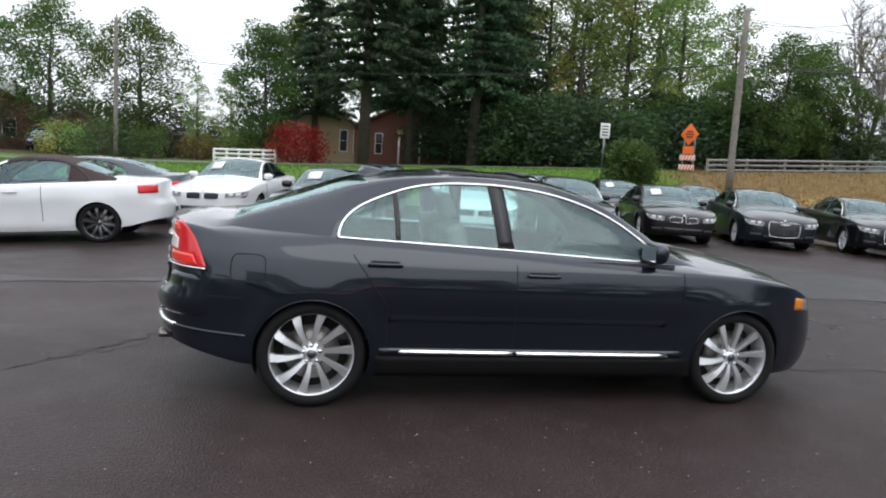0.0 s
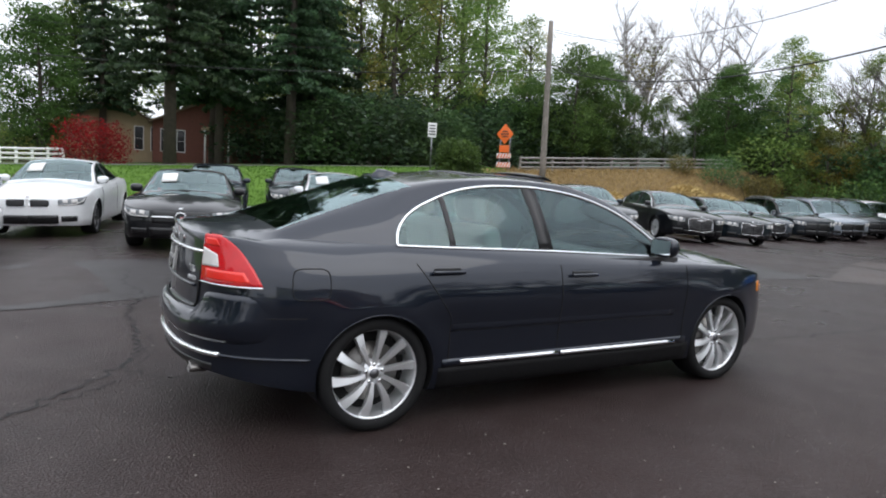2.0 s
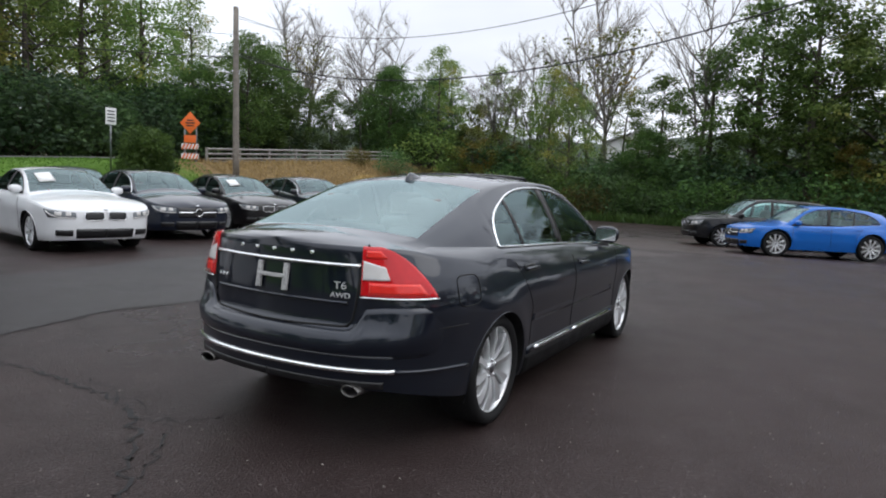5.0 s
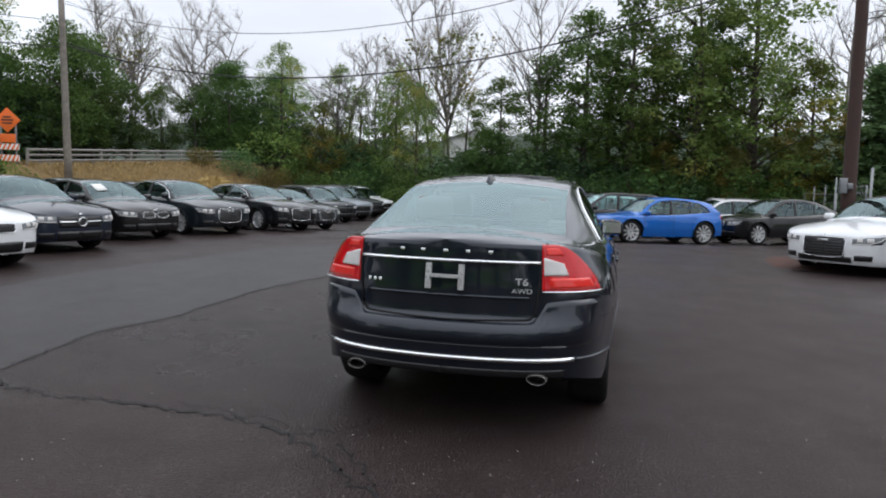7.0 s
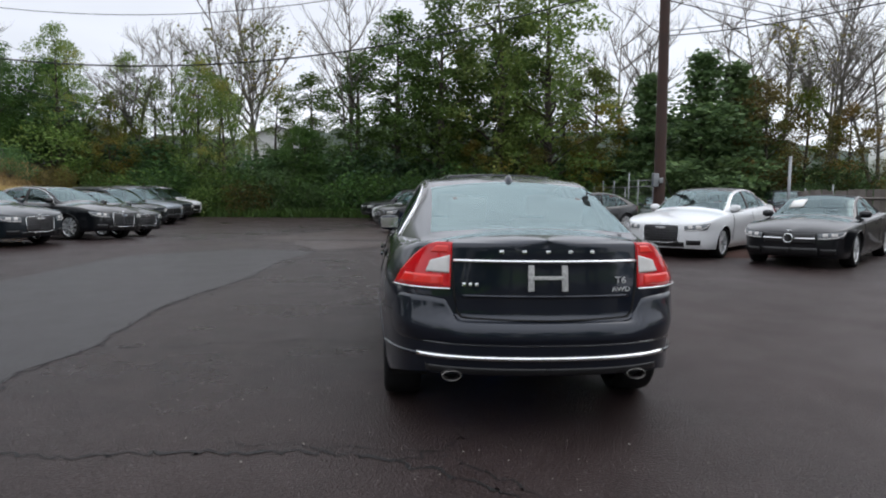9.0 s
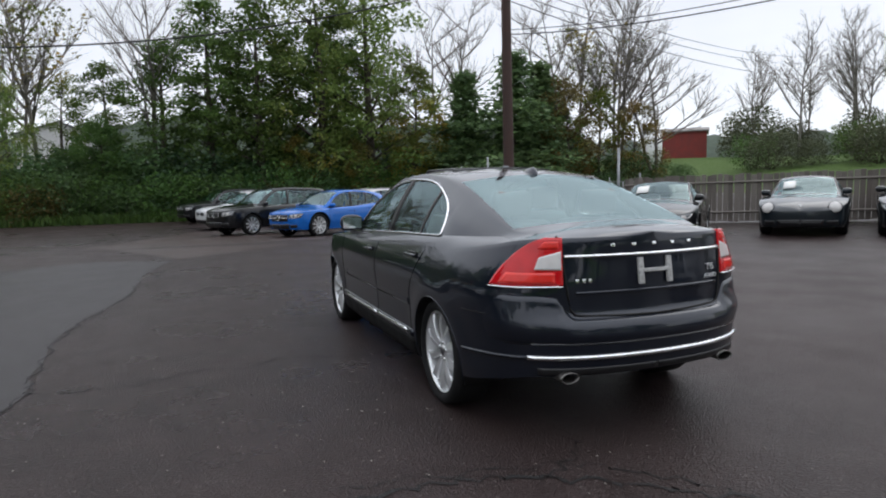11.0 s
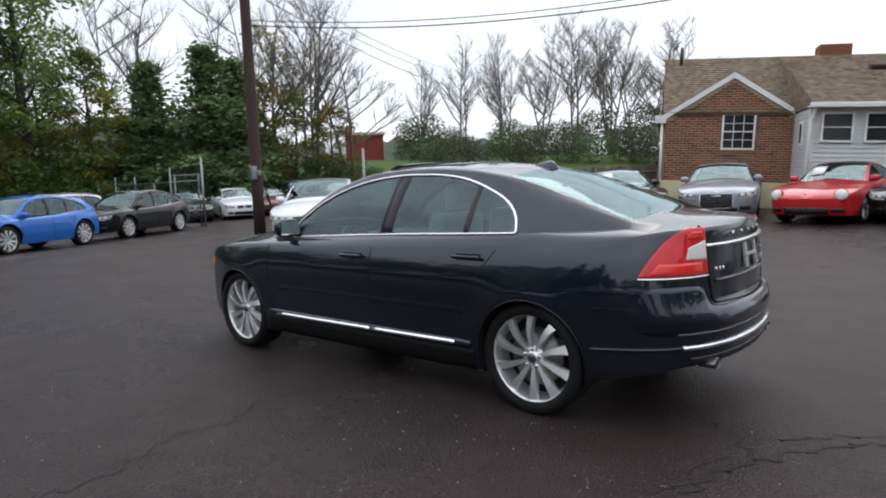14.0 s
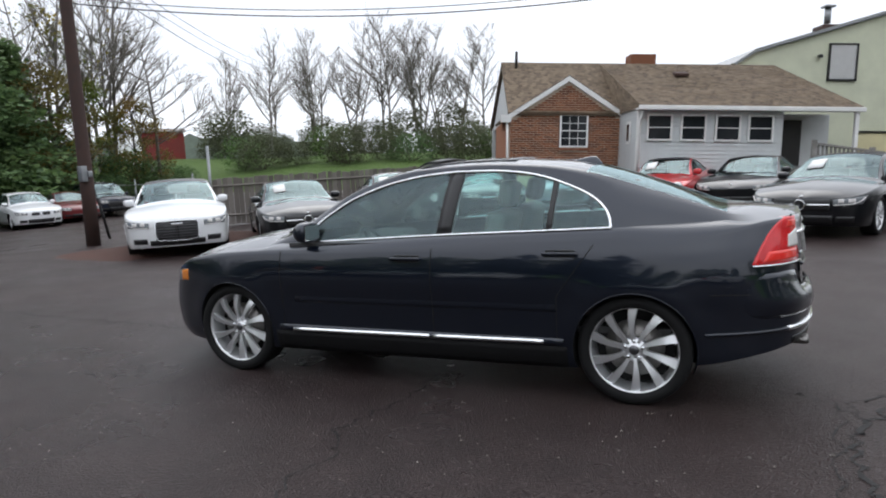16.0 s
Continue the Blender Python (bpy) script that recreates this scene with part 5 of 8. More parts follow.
# ---- the grey saloon that the camera goes round ----
hero, hs = build_car(SEDAN, pose(0, 0, 0), "dark grey metallic four-door saloon on wet asphalt", "car", M["hero"], 2, "saloon_car", "", chrome_line=True, spokes=10)
for sgn in (1, -1):
    flip = (lambda g: g) if sgn > 0 else mirror
    # tail lamps
    ti = hs.t_tail(0.535)

    def t_out(z):
        x = float(np.interp(z, [0.82, 0.90, 0.98, 1.05, 1.075], [-2.005, -2.04, -2.09, -2.145, -2.185]))
        return hs.t_x(x - 0.035)

    te = t_out(0.822)
    reach = curve([(0, 1.0), (0.12, 0.958), (0.3, 0.89), (0.5, 0.79), (0.7, 0.66), (0.85, 0.51), (0.94, 0.38), (1.0, 0.24)])
    lamp = skin_patch(hs, lambda v: ti, lambda v: ti + (te - ti) * float(reach(v)), lambda u: 0.826, lambda u: 1.068, 0.010, 26, 18, 0.05)
    tl = part("tail_lamp", flip(lamp), M["red_lens"], hero, "red tail lamp with a clear section")
    tb = hs.t_tail(0.675)
    clear = skin_patch(hs, lambda v: ti + 0.008, lambda v: ti + (tb - ti) * (1.0 - 0.16 * v), lambda u: 0.905 + 0.004 * u, lambda u: 1.000 - 0.030 * u, 0.0135, 20, 8, 0.02)
    part("reversing_lens", flip(clear), M["clear_lens"], tl, "clear reversing lamp lens")
    for zb_, zt_, k0, k1 in ((0.838, 0.893, 0.10, 0.86), (1.012, 1.050, 0.05, 0.34)):
        band = skin_patch(hs, lambda v: ti + (te - ti) * k0, lambda v: ti + (te - ti) * (k1 - 0.10 * v), lambda u: zb_, lambda u: zt_, 0.0118, 14, 4, 0.015)
        part("lamp_segment", flip(band), M["red_bright"], tl, "brighter ribbed red lamp segment")
    low = [hs.skin(ti + (t_out(0.82) - ti) * k / 16, 0.820, 0.013) for k in range(17)]
    part("lamp_trim", tube([(p[0], sgn * p[1], p[2]) for p in low], 0.0055, 6), M["chrome_satin"], tl, "bright strip under the lamp")
    # bright sill strip in two lengths
    for a, b in ((-0.90, -0.175), (-0.155, 0.89)):
        fr, bk = [], []
        for k in range(13):
            x = a + (b - a) * k / 12
            y = float(hs.skin(hs.t_x(x), 0.36)[1])
            zc_ = 0.366 - 0.010 * (x + 0.9) / 1.8
            fr.append([(x, sgn * (y + 0.021), zc_ - 0.013), (x, sgn * (y + 0.016), zc_), (x, sgn * (y + 0.007), zc_ + 0.013)])
            bk.append([(x, sgn * (y - 0.01), zc_ - 0.013), (x, sgn * (y - 0.01), zc_), (x, sgn * (y - 0.01), zc_ + 0.013)])
        part("sill_strip", slab(fr, bk), M["chrome"], hero, "polished metal strip along the sill")
    fr = [[(x, sgn * (float(hs.skin(hs.t_x(x), 0.36)[1]) + 0.010), z) for z in (0.340, 0.362, 0.384)] for x in np.linspace(-1.02, 1.0, 30)]
    bk = [[(p[0], p[1] - sgn * 0.02, p[2]) for p in r] for r in fr]
    part("sill_moulding", slab(fr, bk), M["hero"], hero)
    fr = [[(x, sgn * (float(hs.skin(hs.t_x(x), 0.575)[1]) + o), z) for z, o in ((0.545, -0.002), (0.565, 0.0012), (0.592, 0.0016), (0.612, -0.002))] for x in np.linspace(-0.98, 0.86, 30)]
    bk = [[(p[0], p[1] - sgn * 0.015, p[2]) for p in r] for r in fr]
    part("door_moulding", slab(fr, bk), M["hero"], hero)
    # marker lamp at the front corner
    mk = skin_patch(hs, lambda v: hs.t_x(1.885), lambda v: hs.t_x(1.99), lambda u: 0.668 - 0.01 * u, lambda u: 0.752 - 0.016 * u, 0.006, 8, 4)
    part("marker_lamp", flip(mk), M["amber_lens"], hero, "amber marker lamp")
    hl = skin_patch(hs, lambda v: hs.t_x(1.995), lambda v: hs.t_nose(0.42), lambda u: 0.655 - 0.045 * u, lambda u: 0.736 - 0.065 * u, 0.006, 10, 4)
    part("headlamp", flip(hl), M["head_lens"], hero, "clear headlamp")
    # exhaust tip
    ex = Matrix.Translation((-2.305, sgn * 0.505, 0.358)) @ Matrix.Rotation(radians(90), 4, "Z")
    ring = [(0.056, -0.05), (0.055, 0.03), (0.051, 0.040), (0.047, 0.03), (0.046, -0.05)]
    g = lathe_y(ring, 28, True)
    g = ([(v[0], v[1], v[2] * 0.52) for v in g[0]], g[1])
    ep = part("exhaust_tip", moved(g, ex), M["disc"], hero, "bright oval exhaust tip")
    g = lathe_y([(0.0, -0.03), (0.050, -0.03)], 20)
    part("pipe_inside", moved(([(v[0], v[1], v[2] * 0.52) for v in g[0]], g[1]), ex), M["gap"], ep)
# black strip laid over the lower bodywork in place of its shadow
for sgn in (1, -1):
    sl_ = skin_patch(hs, lambda v: hs.t_x(-1.04), lambda v: hs.t_x(1.04), lambda u: 0.197, lambda u: 0.335, 0.006, 30, 4)
    part("sill_panel", sl_ if sgn > 0 else mirror(sl_), M["sill_shade"], hero, "black strip painting the shadow along the lower sill")
# bumper bright strip and shadow joint
pts = [hs.skin(t, 0.460 + 0.0 * t, 0.012) for t in np.linspace(hs.t_tail(0.70), 0, 26)]
loop = [tuple(p) for p in pts] + [(p[0], -p[1], p[2]) for p in pts[::-1][1:]]
fr = [[(p[0], p[1], p[2] - 0.012), (p[0] - 0.006, p[1] * 1.004, p[2]), (p[0] + 0.002, p[1], p[2] + 0.012)] for p in loop]
bk = [[(q[0] + 0.03, q[1] * 0.985, q[2]) for q in r] for r in fr]
part("bumper_strip", slab(fr, bk), M["chrome"], hero, "polished strip across the rear bumper")
for sgn in (1, -1):
    side = [hs.skin(t, 0.460 - 0.02 * u, 0.006) for u, t in zip(np.linspace(0, 1, 16), np.linspace(hs.t_tail(0.70), hs.t_x(-1.80), 16))]
    part("bumper_moulding", tube([(p[0], sgn * p[1], p[2]) for p in side], 0.010, 6), M["hero"], hero)
    j = [hs.skin(t, 0.665, 0.001) for t in np.linspace(hs.t_x(-1.82), hs.t_x(-2.2), 12)]
    part("bumper_joint", tube([(p[0], sgn * p[1], p[2]) for p in j], 0.003, 5), M["gap"], hero)
# bumper body standing proud below the lamps and the boot lid
prof = [(1.0, 0.0005), (0.86, 0.004), (0.66, 0.010), (0.50, 0.014), (0.38, 0.0155), (0.24, 0.014), (0.10, 0.008), (0.0, 0.0005)]
fr, bk = [], []
tq = hs.t_x(-1.93)
for k in range(-48, 49):
    side = -1 if k < 0 else 1
    t = tq * (1 - (1 - abs(k) / 48)**1.4)
    p0 = hs.skin(t, 0.6)
    hi_z = float(np.interp(p0[1], [0.0, 0.475, 0.50, 0.56, 0.66], [0.655, 0.655, 0.672, 0.765, 0.778])) if p0[0] < -2.0 else 0.778
    fade = float(np.interp(p0[0], [-2.18, -1.95], [1.0, 0.0]))
    for lst, deep in ((fr, 0), (bk, 1)):
        row = [hs.skin(t, 0.525 + (hi_z - 0.525) * q, -0.02 if deep else o * fade + 0.0008 - 0.005 * (1 - fade)) for q, o in prof]
        lst.append([(p[0], side * p[1], p[2]) for p in row])
bump_geo = slab(fr, bk)
part("rear_bumper", bump_geo, M["hero"], hero)
# dark lower apron
ap = skin_patch(hs, lambda v: 0.0, lambda v: hs.t_tail(0.66), lambda u: 0.368, lambda u: 0.405, 0.004, 20, 3)
part("rear_apron", join(ap, mirror(ap)), M["black_trim"], hero, "black lower apron")
# boot lid outline
bl = []
for y, z in [(0.565, 1.078), (0.532, 0.95), (0.518, 0.83), (0.508, 0.76), (0.497, 0.70), (0.474, 0.674), (0.44, 0.668), (0.38, 0.666), (0.31, 0.664), (0.24, 0.662), (0.16, 0.660), (0.08, 0.659), (0.0, 0.658)]:
    bl.append(hs.skin(hs.t_tail(y), z, 0.0035))
loop = [tuple(p) for p in bl] + [(p[0], -p[1], p[2]) for p in bl[::-1][1:]]
part("boot_joint", tube(loop, 0.0062, 5), M["gap"], hero)
# bright bar, badge blocks, plate bracket
bar = [hs.skin(hs.t_tail(y), 0.972, 0.010) for y in np.linspace(0.525, 0, 14)]
loop = [tuple(p) for p in bar] + [(p[0], -p[1], p[2]) for p in bar[::-1][1:]]
fr = [[(p[0] - 0.004, p[1], p[2] - 0.008), (p[0] - 0.008, p[1], p[2]), (p[0] - 0.002, p[1], p[2] + 0.008)] for p in loop]
part("boot_strip", slab(fr, [[(q[0] + 0.03, q[1], q[2]) for q in r] for r in fr]), M["chrome_satin"], hero, "bright strip across the boot lid")
rec = [hs.skin(hs.t_tail(y), 0.785, 0.006) for y in np.linspace(0.47, 0, 14)]
loop = [tuple(p) for p in rec] + [(p[0], -p[1], p[2]) for p in rec[::-1][1:]]
part("boot_ledge", tube(loop, 0.009, 6), M["hero"], hero)


def on_tail(y, z, off):
    p = hs.skin(hs.t_tail(abs(y)), z, off)
    return Vector((p[0], math.copysign(p[1], y), p[2]))


def block(name, y, z, wy, hz, mat, label, off=0.004, deep=0.010):
    p = on_tail(y, z, off)
    a = math.atan2(on_tail(y + 0.02, z, off).x - on_tail(y - 0.02, z, off).x, 0.04)
    g = moved(box(-deep / 2, deep / 2, -wy / 2, wy / 2, -hz / 2, hz / 2, 0.002), Matrix.Translation(p) @ Matrix.Rotation(-a, 4, "Z") @ Matrix.Rotation(radians(8), 4, "Y"))
    part(name, g, mat, hero, label)


for y in (0.255, 0.130, 0.0, -0.125, -0.25):
    block("badge_block", y, 1.022, 0.024, 0.016, M["chrome"], "plain bright badge block", 0.003)
for y in (0.46, 0.425, 0.39):
    block("badge_block", y, 0.845, 0.018, 0.020, M["chrome"], "plain bright badge block")


def letters(text, y, z, size, wide=1.25):
    """Raised bright letters on the boot lid, read from behind."""
    fc = bpy.data.curves.new("lettering", "FONT")
    fc.body, fc.size, fc.extrude, fc.align_x, fc.align_y = text, size, 0.003, "CENTER", "CENTER"
    src = bpy.data.objects.new("lettering", fc)
    scene.collection.objects.link(src)
    me = bpy.data.meshes.new_from_object(src.evaluated_get(bpy.context.evaluated_depsgraph_get()))
    bpy.data.objects.remove(src)
    p = on_tail(y, z, 0.006)
    a = math.atan2(on_tail(y + 0.02, z, 0).x - on_tail(y - 0.02, z, 0).x, 0.04)
    face_on = Matrix(((0, 0, -1, 0), (-1, 0, 0, 0), (0, 1, 0, 0), (0, 0, 0, 1)))
    me.transform(Matrix.Translation(p) @ Matrix.Rotation(-a, 4, "Z") @ face_on @ Matrix.Diagonal((wide, 1, 1, 1)))
    me.materials.append(M["letter_metal"])
    ob = new("lettering", me)
    ob.parent = hero
    tagged(ob, "bright raised trim letters")


letters("T6", -0.425, 0.868, 0.052)
letters("AWD", -0.428, 0.820, 0.036)
for y in (0.093, -0.093):
    block("plate_bracket", y, 0.884, 0.032, 0.138, M["plate_bracket"], "pale speckled plastic plate bracket", 0.012, 0.016)
block("plate_bracket", 0.0, 0.886, 0.165, 0.020, M["plate_bracket"], "pale speckled plastic plate bracket", 0.014, 0.012)
# filler flap outline, on the right-hand flank only
fl = []
for k in range(32):
    a = 2 * math.pi * k / 32
    cx_, cz_ = math.copysign(abs(math.cos(a))**0.45, math.cos(a)), math.copysign(abs(math.sin(a))**0.45, math.sin(a))
    p = hs.skin(hs.t_x(-1.80 + 0.098 * cx_), 0.84 + 0.080 * cz_, 0.0008)
    fl.append((p[0], -p[1], p[2]))
part("filler_flap", tube(fl, 0.0032, 5, closed=True), M["gap"], hero)
# roof glass panel, deflector and aerial fin
def roof_z(x, y):
    zc_, zr_, yr_ = float(hs.f["zc"](x)), float(hs.f["zr"](x)), float(hs.f["yr"](x))
    return zr_ + (zc_ - zr_) * (1 - (y / yr_)**2)


top = [[(x, y, roof_z(x, y) + 0.006) for y in np.linspace(-0.40, 0.40, 13)] for x in np.linspace(-0.62, 0.02, 9)]
part("sunroof_panel", slab(top, [[(p[0], p[1], p[2] - 0.02) for p in r] for r in top]), M["pane"], hero, "dark glass sunroof panel")
lift = [[(x, y, roof_z(x, y) + 0.006 + 0.030 * (1 - (x - 0.02) / 0.10 if x > 0.02 else 1 + (x - 0.02) * 6)) for y in np.linspace(-0.38, 0.38, 11)] for x in np.linspace(-0.05, 0.09, 6)]
part("sunroof_deflector", slab(lift, [[(p[0], p[1], p[2] - 0.008) for p in r] for r in lift]), M["black_trim"], hero, "raised black wind deflector")
fin_v, fin_f = [], []
for x, wd, hh in ((-1.135, 0.006, 0.006), (-1.12, 0.022, 0.030), (-1.09, 0.030, 0.052), (-1.04, 0.032, 0.040), (-0.98, 0.026, 0.018), (-0.94, 0.008, 0.004)):
    z = roof_z(x, 0) - 0.004
    fin_v += [(x, -wd, z), (x, -wd * 0.5, z + hh * 0.8), (x, 0, z + hh), (x, wd * 0.5, z + hh * 0.8), (x, wd, z)]
for i in range(5):
    for k in range(4):
        fin_f.append((i * 5 + k, (i + 1) * 5 + k, (i + 1) * 5 + k + 1, i * 5 + k + 1))
part("aerial_fin", (fin_v, fin_f), M["hero"], hero)
# paper behind the rear screen
part("parcel_shelf", box(-1.86, -1.40, -0.58, 0.58, 0.985, 1.005, 0.005), M["cabin"], hero)
for sgn in (1, -1):
    wip = [(1.08, sgn * 0.6, 1.0), (1.06, sgn * 0.2, 1.045)]
    part("wiper", tube(wip, 0.008, 6), M["black_trim"], hero)


# ---- parked cars ----
def stand(x, y, heading):
    """A pose on the land, tilted to its slope."""
    h = radians(heading)
    fx, fy = math.cos(h), math.sin(h)
    zf, zb = gz(x + 1.4 * fx, y + 1.4 * fy), gz(x - 1.4 * fx, y - 1.4 * fy)
    zl, zr = gz(x - 0.8 * fy, y + 0.8 * fx), gz(x + 0.8 * fy, y - 0.8 * fx)
    return pose(x, y, (zf + zb) / 2, math.degrees(math.atan2(zl - zr, 1.6)), -math.degrees(math.atan2(zf - zb, 2.8)), heading)


def nose_at(x, y, heading, length):
    """The middle of a car whose nose is at (x, y)."""
    h = radians(heading)
    return x - math.cos(h) * length * 0.49, y - math.sin(h) * length * 0.49


P = {k: paint(n, c, mt, rg) for k, n, c, mt, rg in (
    ("white", "white_paint_car", (0.74, 0.75, 0.76), 0.0, 0.35), ("black", "black_paint_car", (0.0042, 0.0050, 0.0065), 0.0, 0.3),
    ("charcoal", "charcoal_paint_car", (0.0095, 0.0145, 0.0190), 0.0, 0.33), ("brown", "brown_black_paint_car", (0.0075, 0.0070, 0.0075), 0.0, 0.33),
    ("silver", "silver_paint_car", (0.27, 0.30, 0.34), 0.3, 0.34), ("grey", "grey_paint_car", (0.055, 0.066, 0.078), 0.1, 0.34),
    ("blue", "bright_blue_paint_car", (0.008, 0.13, 0.50), 0.1, 0.3), ("red", "red_paint_car", (0.48, 0.018, 0.022), 0.05, 0.3),
    ("maroon", "maroon_paint_car", (0.13, 0.014, 0.016), 0.05, 0.33), ("navy", "navy_paint_car", (0.008, 0.012, 0.024), 0.0, 0.33), ("green", "dark_green_paint_car", (0.010, 0.022, 0.020), 0.1, 0.33))}


def park(spec, size, x, y, heading, label, category, color, **kw):
    s = resized(spec, *size)
    if spec is COUPE or spec is SPORT:
        s["two_door"] = True
    kw.setdefault("chrome_line", False)
    cx_, cy_ = nose_at(x, y, heading, size[0])
    return build_car(s, stand(cx_, cy_, heading), label, category, P[color], **kw)


CROSS = dict(SUV)
CROSS.update(
    zc=[(-2.30, 1.09), (-2.2, 1.17), (-1.9, 1.37), (-1.5, 1.54), (-1.0, 1.665), (-0.3, 1.735), (0.2, 1.70), (0.45, 1.63), (1.15, 1.13), (1.5, 1.09), (2.0, 1.02), (2.2, 0.94), (2.39, 0.78)],
    zr=[(-2.25, 1.12), (-1.9, 1.32), (-1.5, 1.48), (-1.0, 1.605), (-0.3, 1.68), (0.2, 1.635), (0.5, 1.52), (0.8, 1.30), (1.12, 1.06)],
    zg=[(-2.25, 1.20), (-1.4, 1.16), (-0.5, 1.09), (0.5, 1.05), (1.12, 1.02)],
    dlo=[(-1.62, 1.17), (-1.5, 1.28), (-1.3, 1.41), (-1.0, 1.525), (-0.4, 1.61), (0.1, 1.575), (0.4, 1.48), (0.65, 1.32), (0.9, 1.06), (0.95, 1.05)],
    back=(-2.15, -1.35))
HATCH = dict(SUV)
HATCH.update(
    zc=[(-2.30, 1.09), (-2.24, 1.14), (-2.02, 1.40), (-1.78, 1.57), (-1.2, 1.68), (-0.3, 1.735)] + [q for q in SUV["zc"] if q[0] > 0],
    zr=[(-2.25, 1.10), (-2.02, 1.36), (-1.78, 1.52), (-1.2, 1.625), (-0.3, 1.68), (0.2, 1.635), (0.5, 1.52), (0.8, 1.30), (1.12, 1.06)],
    zg=[(-2.25, 1.24), (-1.4, 1.18), (-0.5, 1.10), (0.5, 1.05), (1.12, 1.02)],
    dlo=[(-1.66, 1.215), (-1.58, 1.33), (-1.45, 1.43), (-1.2, 1.53), (-0.4, 1.605), (0.1, 1.575), (0.4, 1.48), (0.65, 1.32), (0.9, 1.06), (0.95, 1.05)],
    back=(-2.2, -1.8))
SED, SU = (4.9, 1.87, 1.45), (4.85, 1.94, 1.74)
# row along the lawn
cv = resized(COUPE, 4.43, 1.78, 1.41)
build_car(cv, stand(-6.0, 7.4, 180), "white two-door convertible with a closed brown soft top", "convertible", P["white"], roof=M["cloth_top"], soft_top=True, rim=M["rim_dark"], chrome_line=False)
park(COUPE, (4.64, 1.83, 1.38), -3.6, 9.0, -103, "white coupe with black kidney grille and price sheet", "coupe", "white", rim=M["rim_dark"], tag=True)
park(COUPE, (4.62, 1.88, 1.31), -1.45, 6.85, -102, "black two-seat roadster with a bright grille bar and round badge", "roadster", "black", face="bar", tag=True, roof=M["black_top"])
park(COUPE, (4.64, 1.83, 1.39), 1.75, 7.75, -101, "white convertible with kidney grille and price sheet", "convertible", "white", tag=True)
park(SALOON, (4.7, 1.81, 1.44), 4.35, 8.65, -103, "navy-black saloon with a bright grille bar", "saloon", "navy", face="bar", chrome_line=True)
park(SALOON, (4.64, 1.83, 1.40), 7.3, 9.35, -106, "dark brown saloon with kidney grille and price sheet", "saloon", "brown", tag=True)
park(SALOON, SED, 9.75, 8.95, -110, "charcoal saloon with a tall slatted shield grille", "saloon", "charcoal", face="shield", chrome_line=True)
park(SALOON, SED, 12.2, 8.1, -112, "black saloon with a tall slatted shield grille", "saloon", "black", face="shield", chrome_line=True)
park(SALOON, SED, 15.2, 8.6, -112, "dark grey saloon with a shield grille", "saloon", "charcoal", face="shield")
park(SUV, SU, 26.0, 11.5, -115, "silver-grey off-roader with roof rails", "suv", "silver", face="wide", rails=True)
park(SUV, SU, 28.9, 11.9, -115, "dark grey off-roader with roof rails", "suv", "charcoal", face="wide", rails=True)
park(SUV, (4.7, 1.85, 1.68), 31.8, 12.3, -115, "white off-roader at the row end", "suv", "white", face="wide")
park(SUV, SU, 22.9, 11.2, -115, "dark off-roader with silver roof rails", "suv", "charcoal", face="wide", rails=True)
park(SALOON, SED, 19.9, 10.9, -112, "grey saloon with shield grille", "saloon", "grey", face="shield")
# second row behind
park(SALOON, (4.7, 1.82, 1.44), 0.1, 13.4, -103, "dark navy saloon in the second row", "saloon", "navy", face="bar")
park(SALOON, (4.6, 1.85, 1.46), 2.5, 13.4, -103, "dark grey saloon in the second row", "saloon", "charcoal", face="wide")
park(SALOON, (4.7, 1.82, 1.44), 5.5, 13.7, -103, "grey saloon with a white price sheet", "saloon", "grey", face="bar", tag=True)
park(SALOON, (4.7, 1.82, 1.44), 8.3, 14.0, -103, "dark saloon with a white price sheet", "saloon", "charcoal", face="bar", tag=True)
park(SALOON, (4.7, 1.82, 1.44), 11.0, 13.6, -106, "silver-grey saloon in the second row", "saloon", "grey", face="bar")
park(SALOON, (4.7, 1.82, 1.44), 13.6, 13.2, -106, "dark charcoal saloon in the second row", "saloon", "charcoal", face="bar")
park(SALOON, (4.7, 1.82, 1.40), -8.6, 10.4, 178, "dark grey saloon with a price sheet", "saloon", "grey", face="bar")
park(SALOON, (4.6, 1.8, 1.45), -8.4, 13.4, 4, "silver saloon with a white price sheet", "saloon", "silver", face="bar", tag=True)
# row by the compound
park(HATCH, (4.42, 1.80, 1.52), 15.9, -0.45, 119, "bright blue compact crossover", "crossover", "blue", face="bar", chrome_line=False)
park(SUV, (4.85, 1.94, 1.74), 19.3, 1.4, 117, "black off-roader with kidney grille", "suv", "black")
park(SUV, (4.65, 1.88, 1.66), 25.0, 1.75, 114, "white off-roader with kidney grille", "suv", "white", rails=True)
park(SUV, (4.85, 1.94, 1.74), 30.4, 2.6, 112, "dark off-roader with kidney grille", "suv", "black")
park(CROSS, (4.67, 1.88, 1.62), 18.6, -4.65, 118, "glossy black crossover with a sloping coupe roof", "crossover", "black")
park(SUV, (4.65, 1.88, 1.66), 22.7, -3.3, 115, "white off-roader with roof rails", "suv", "white", rails=True)
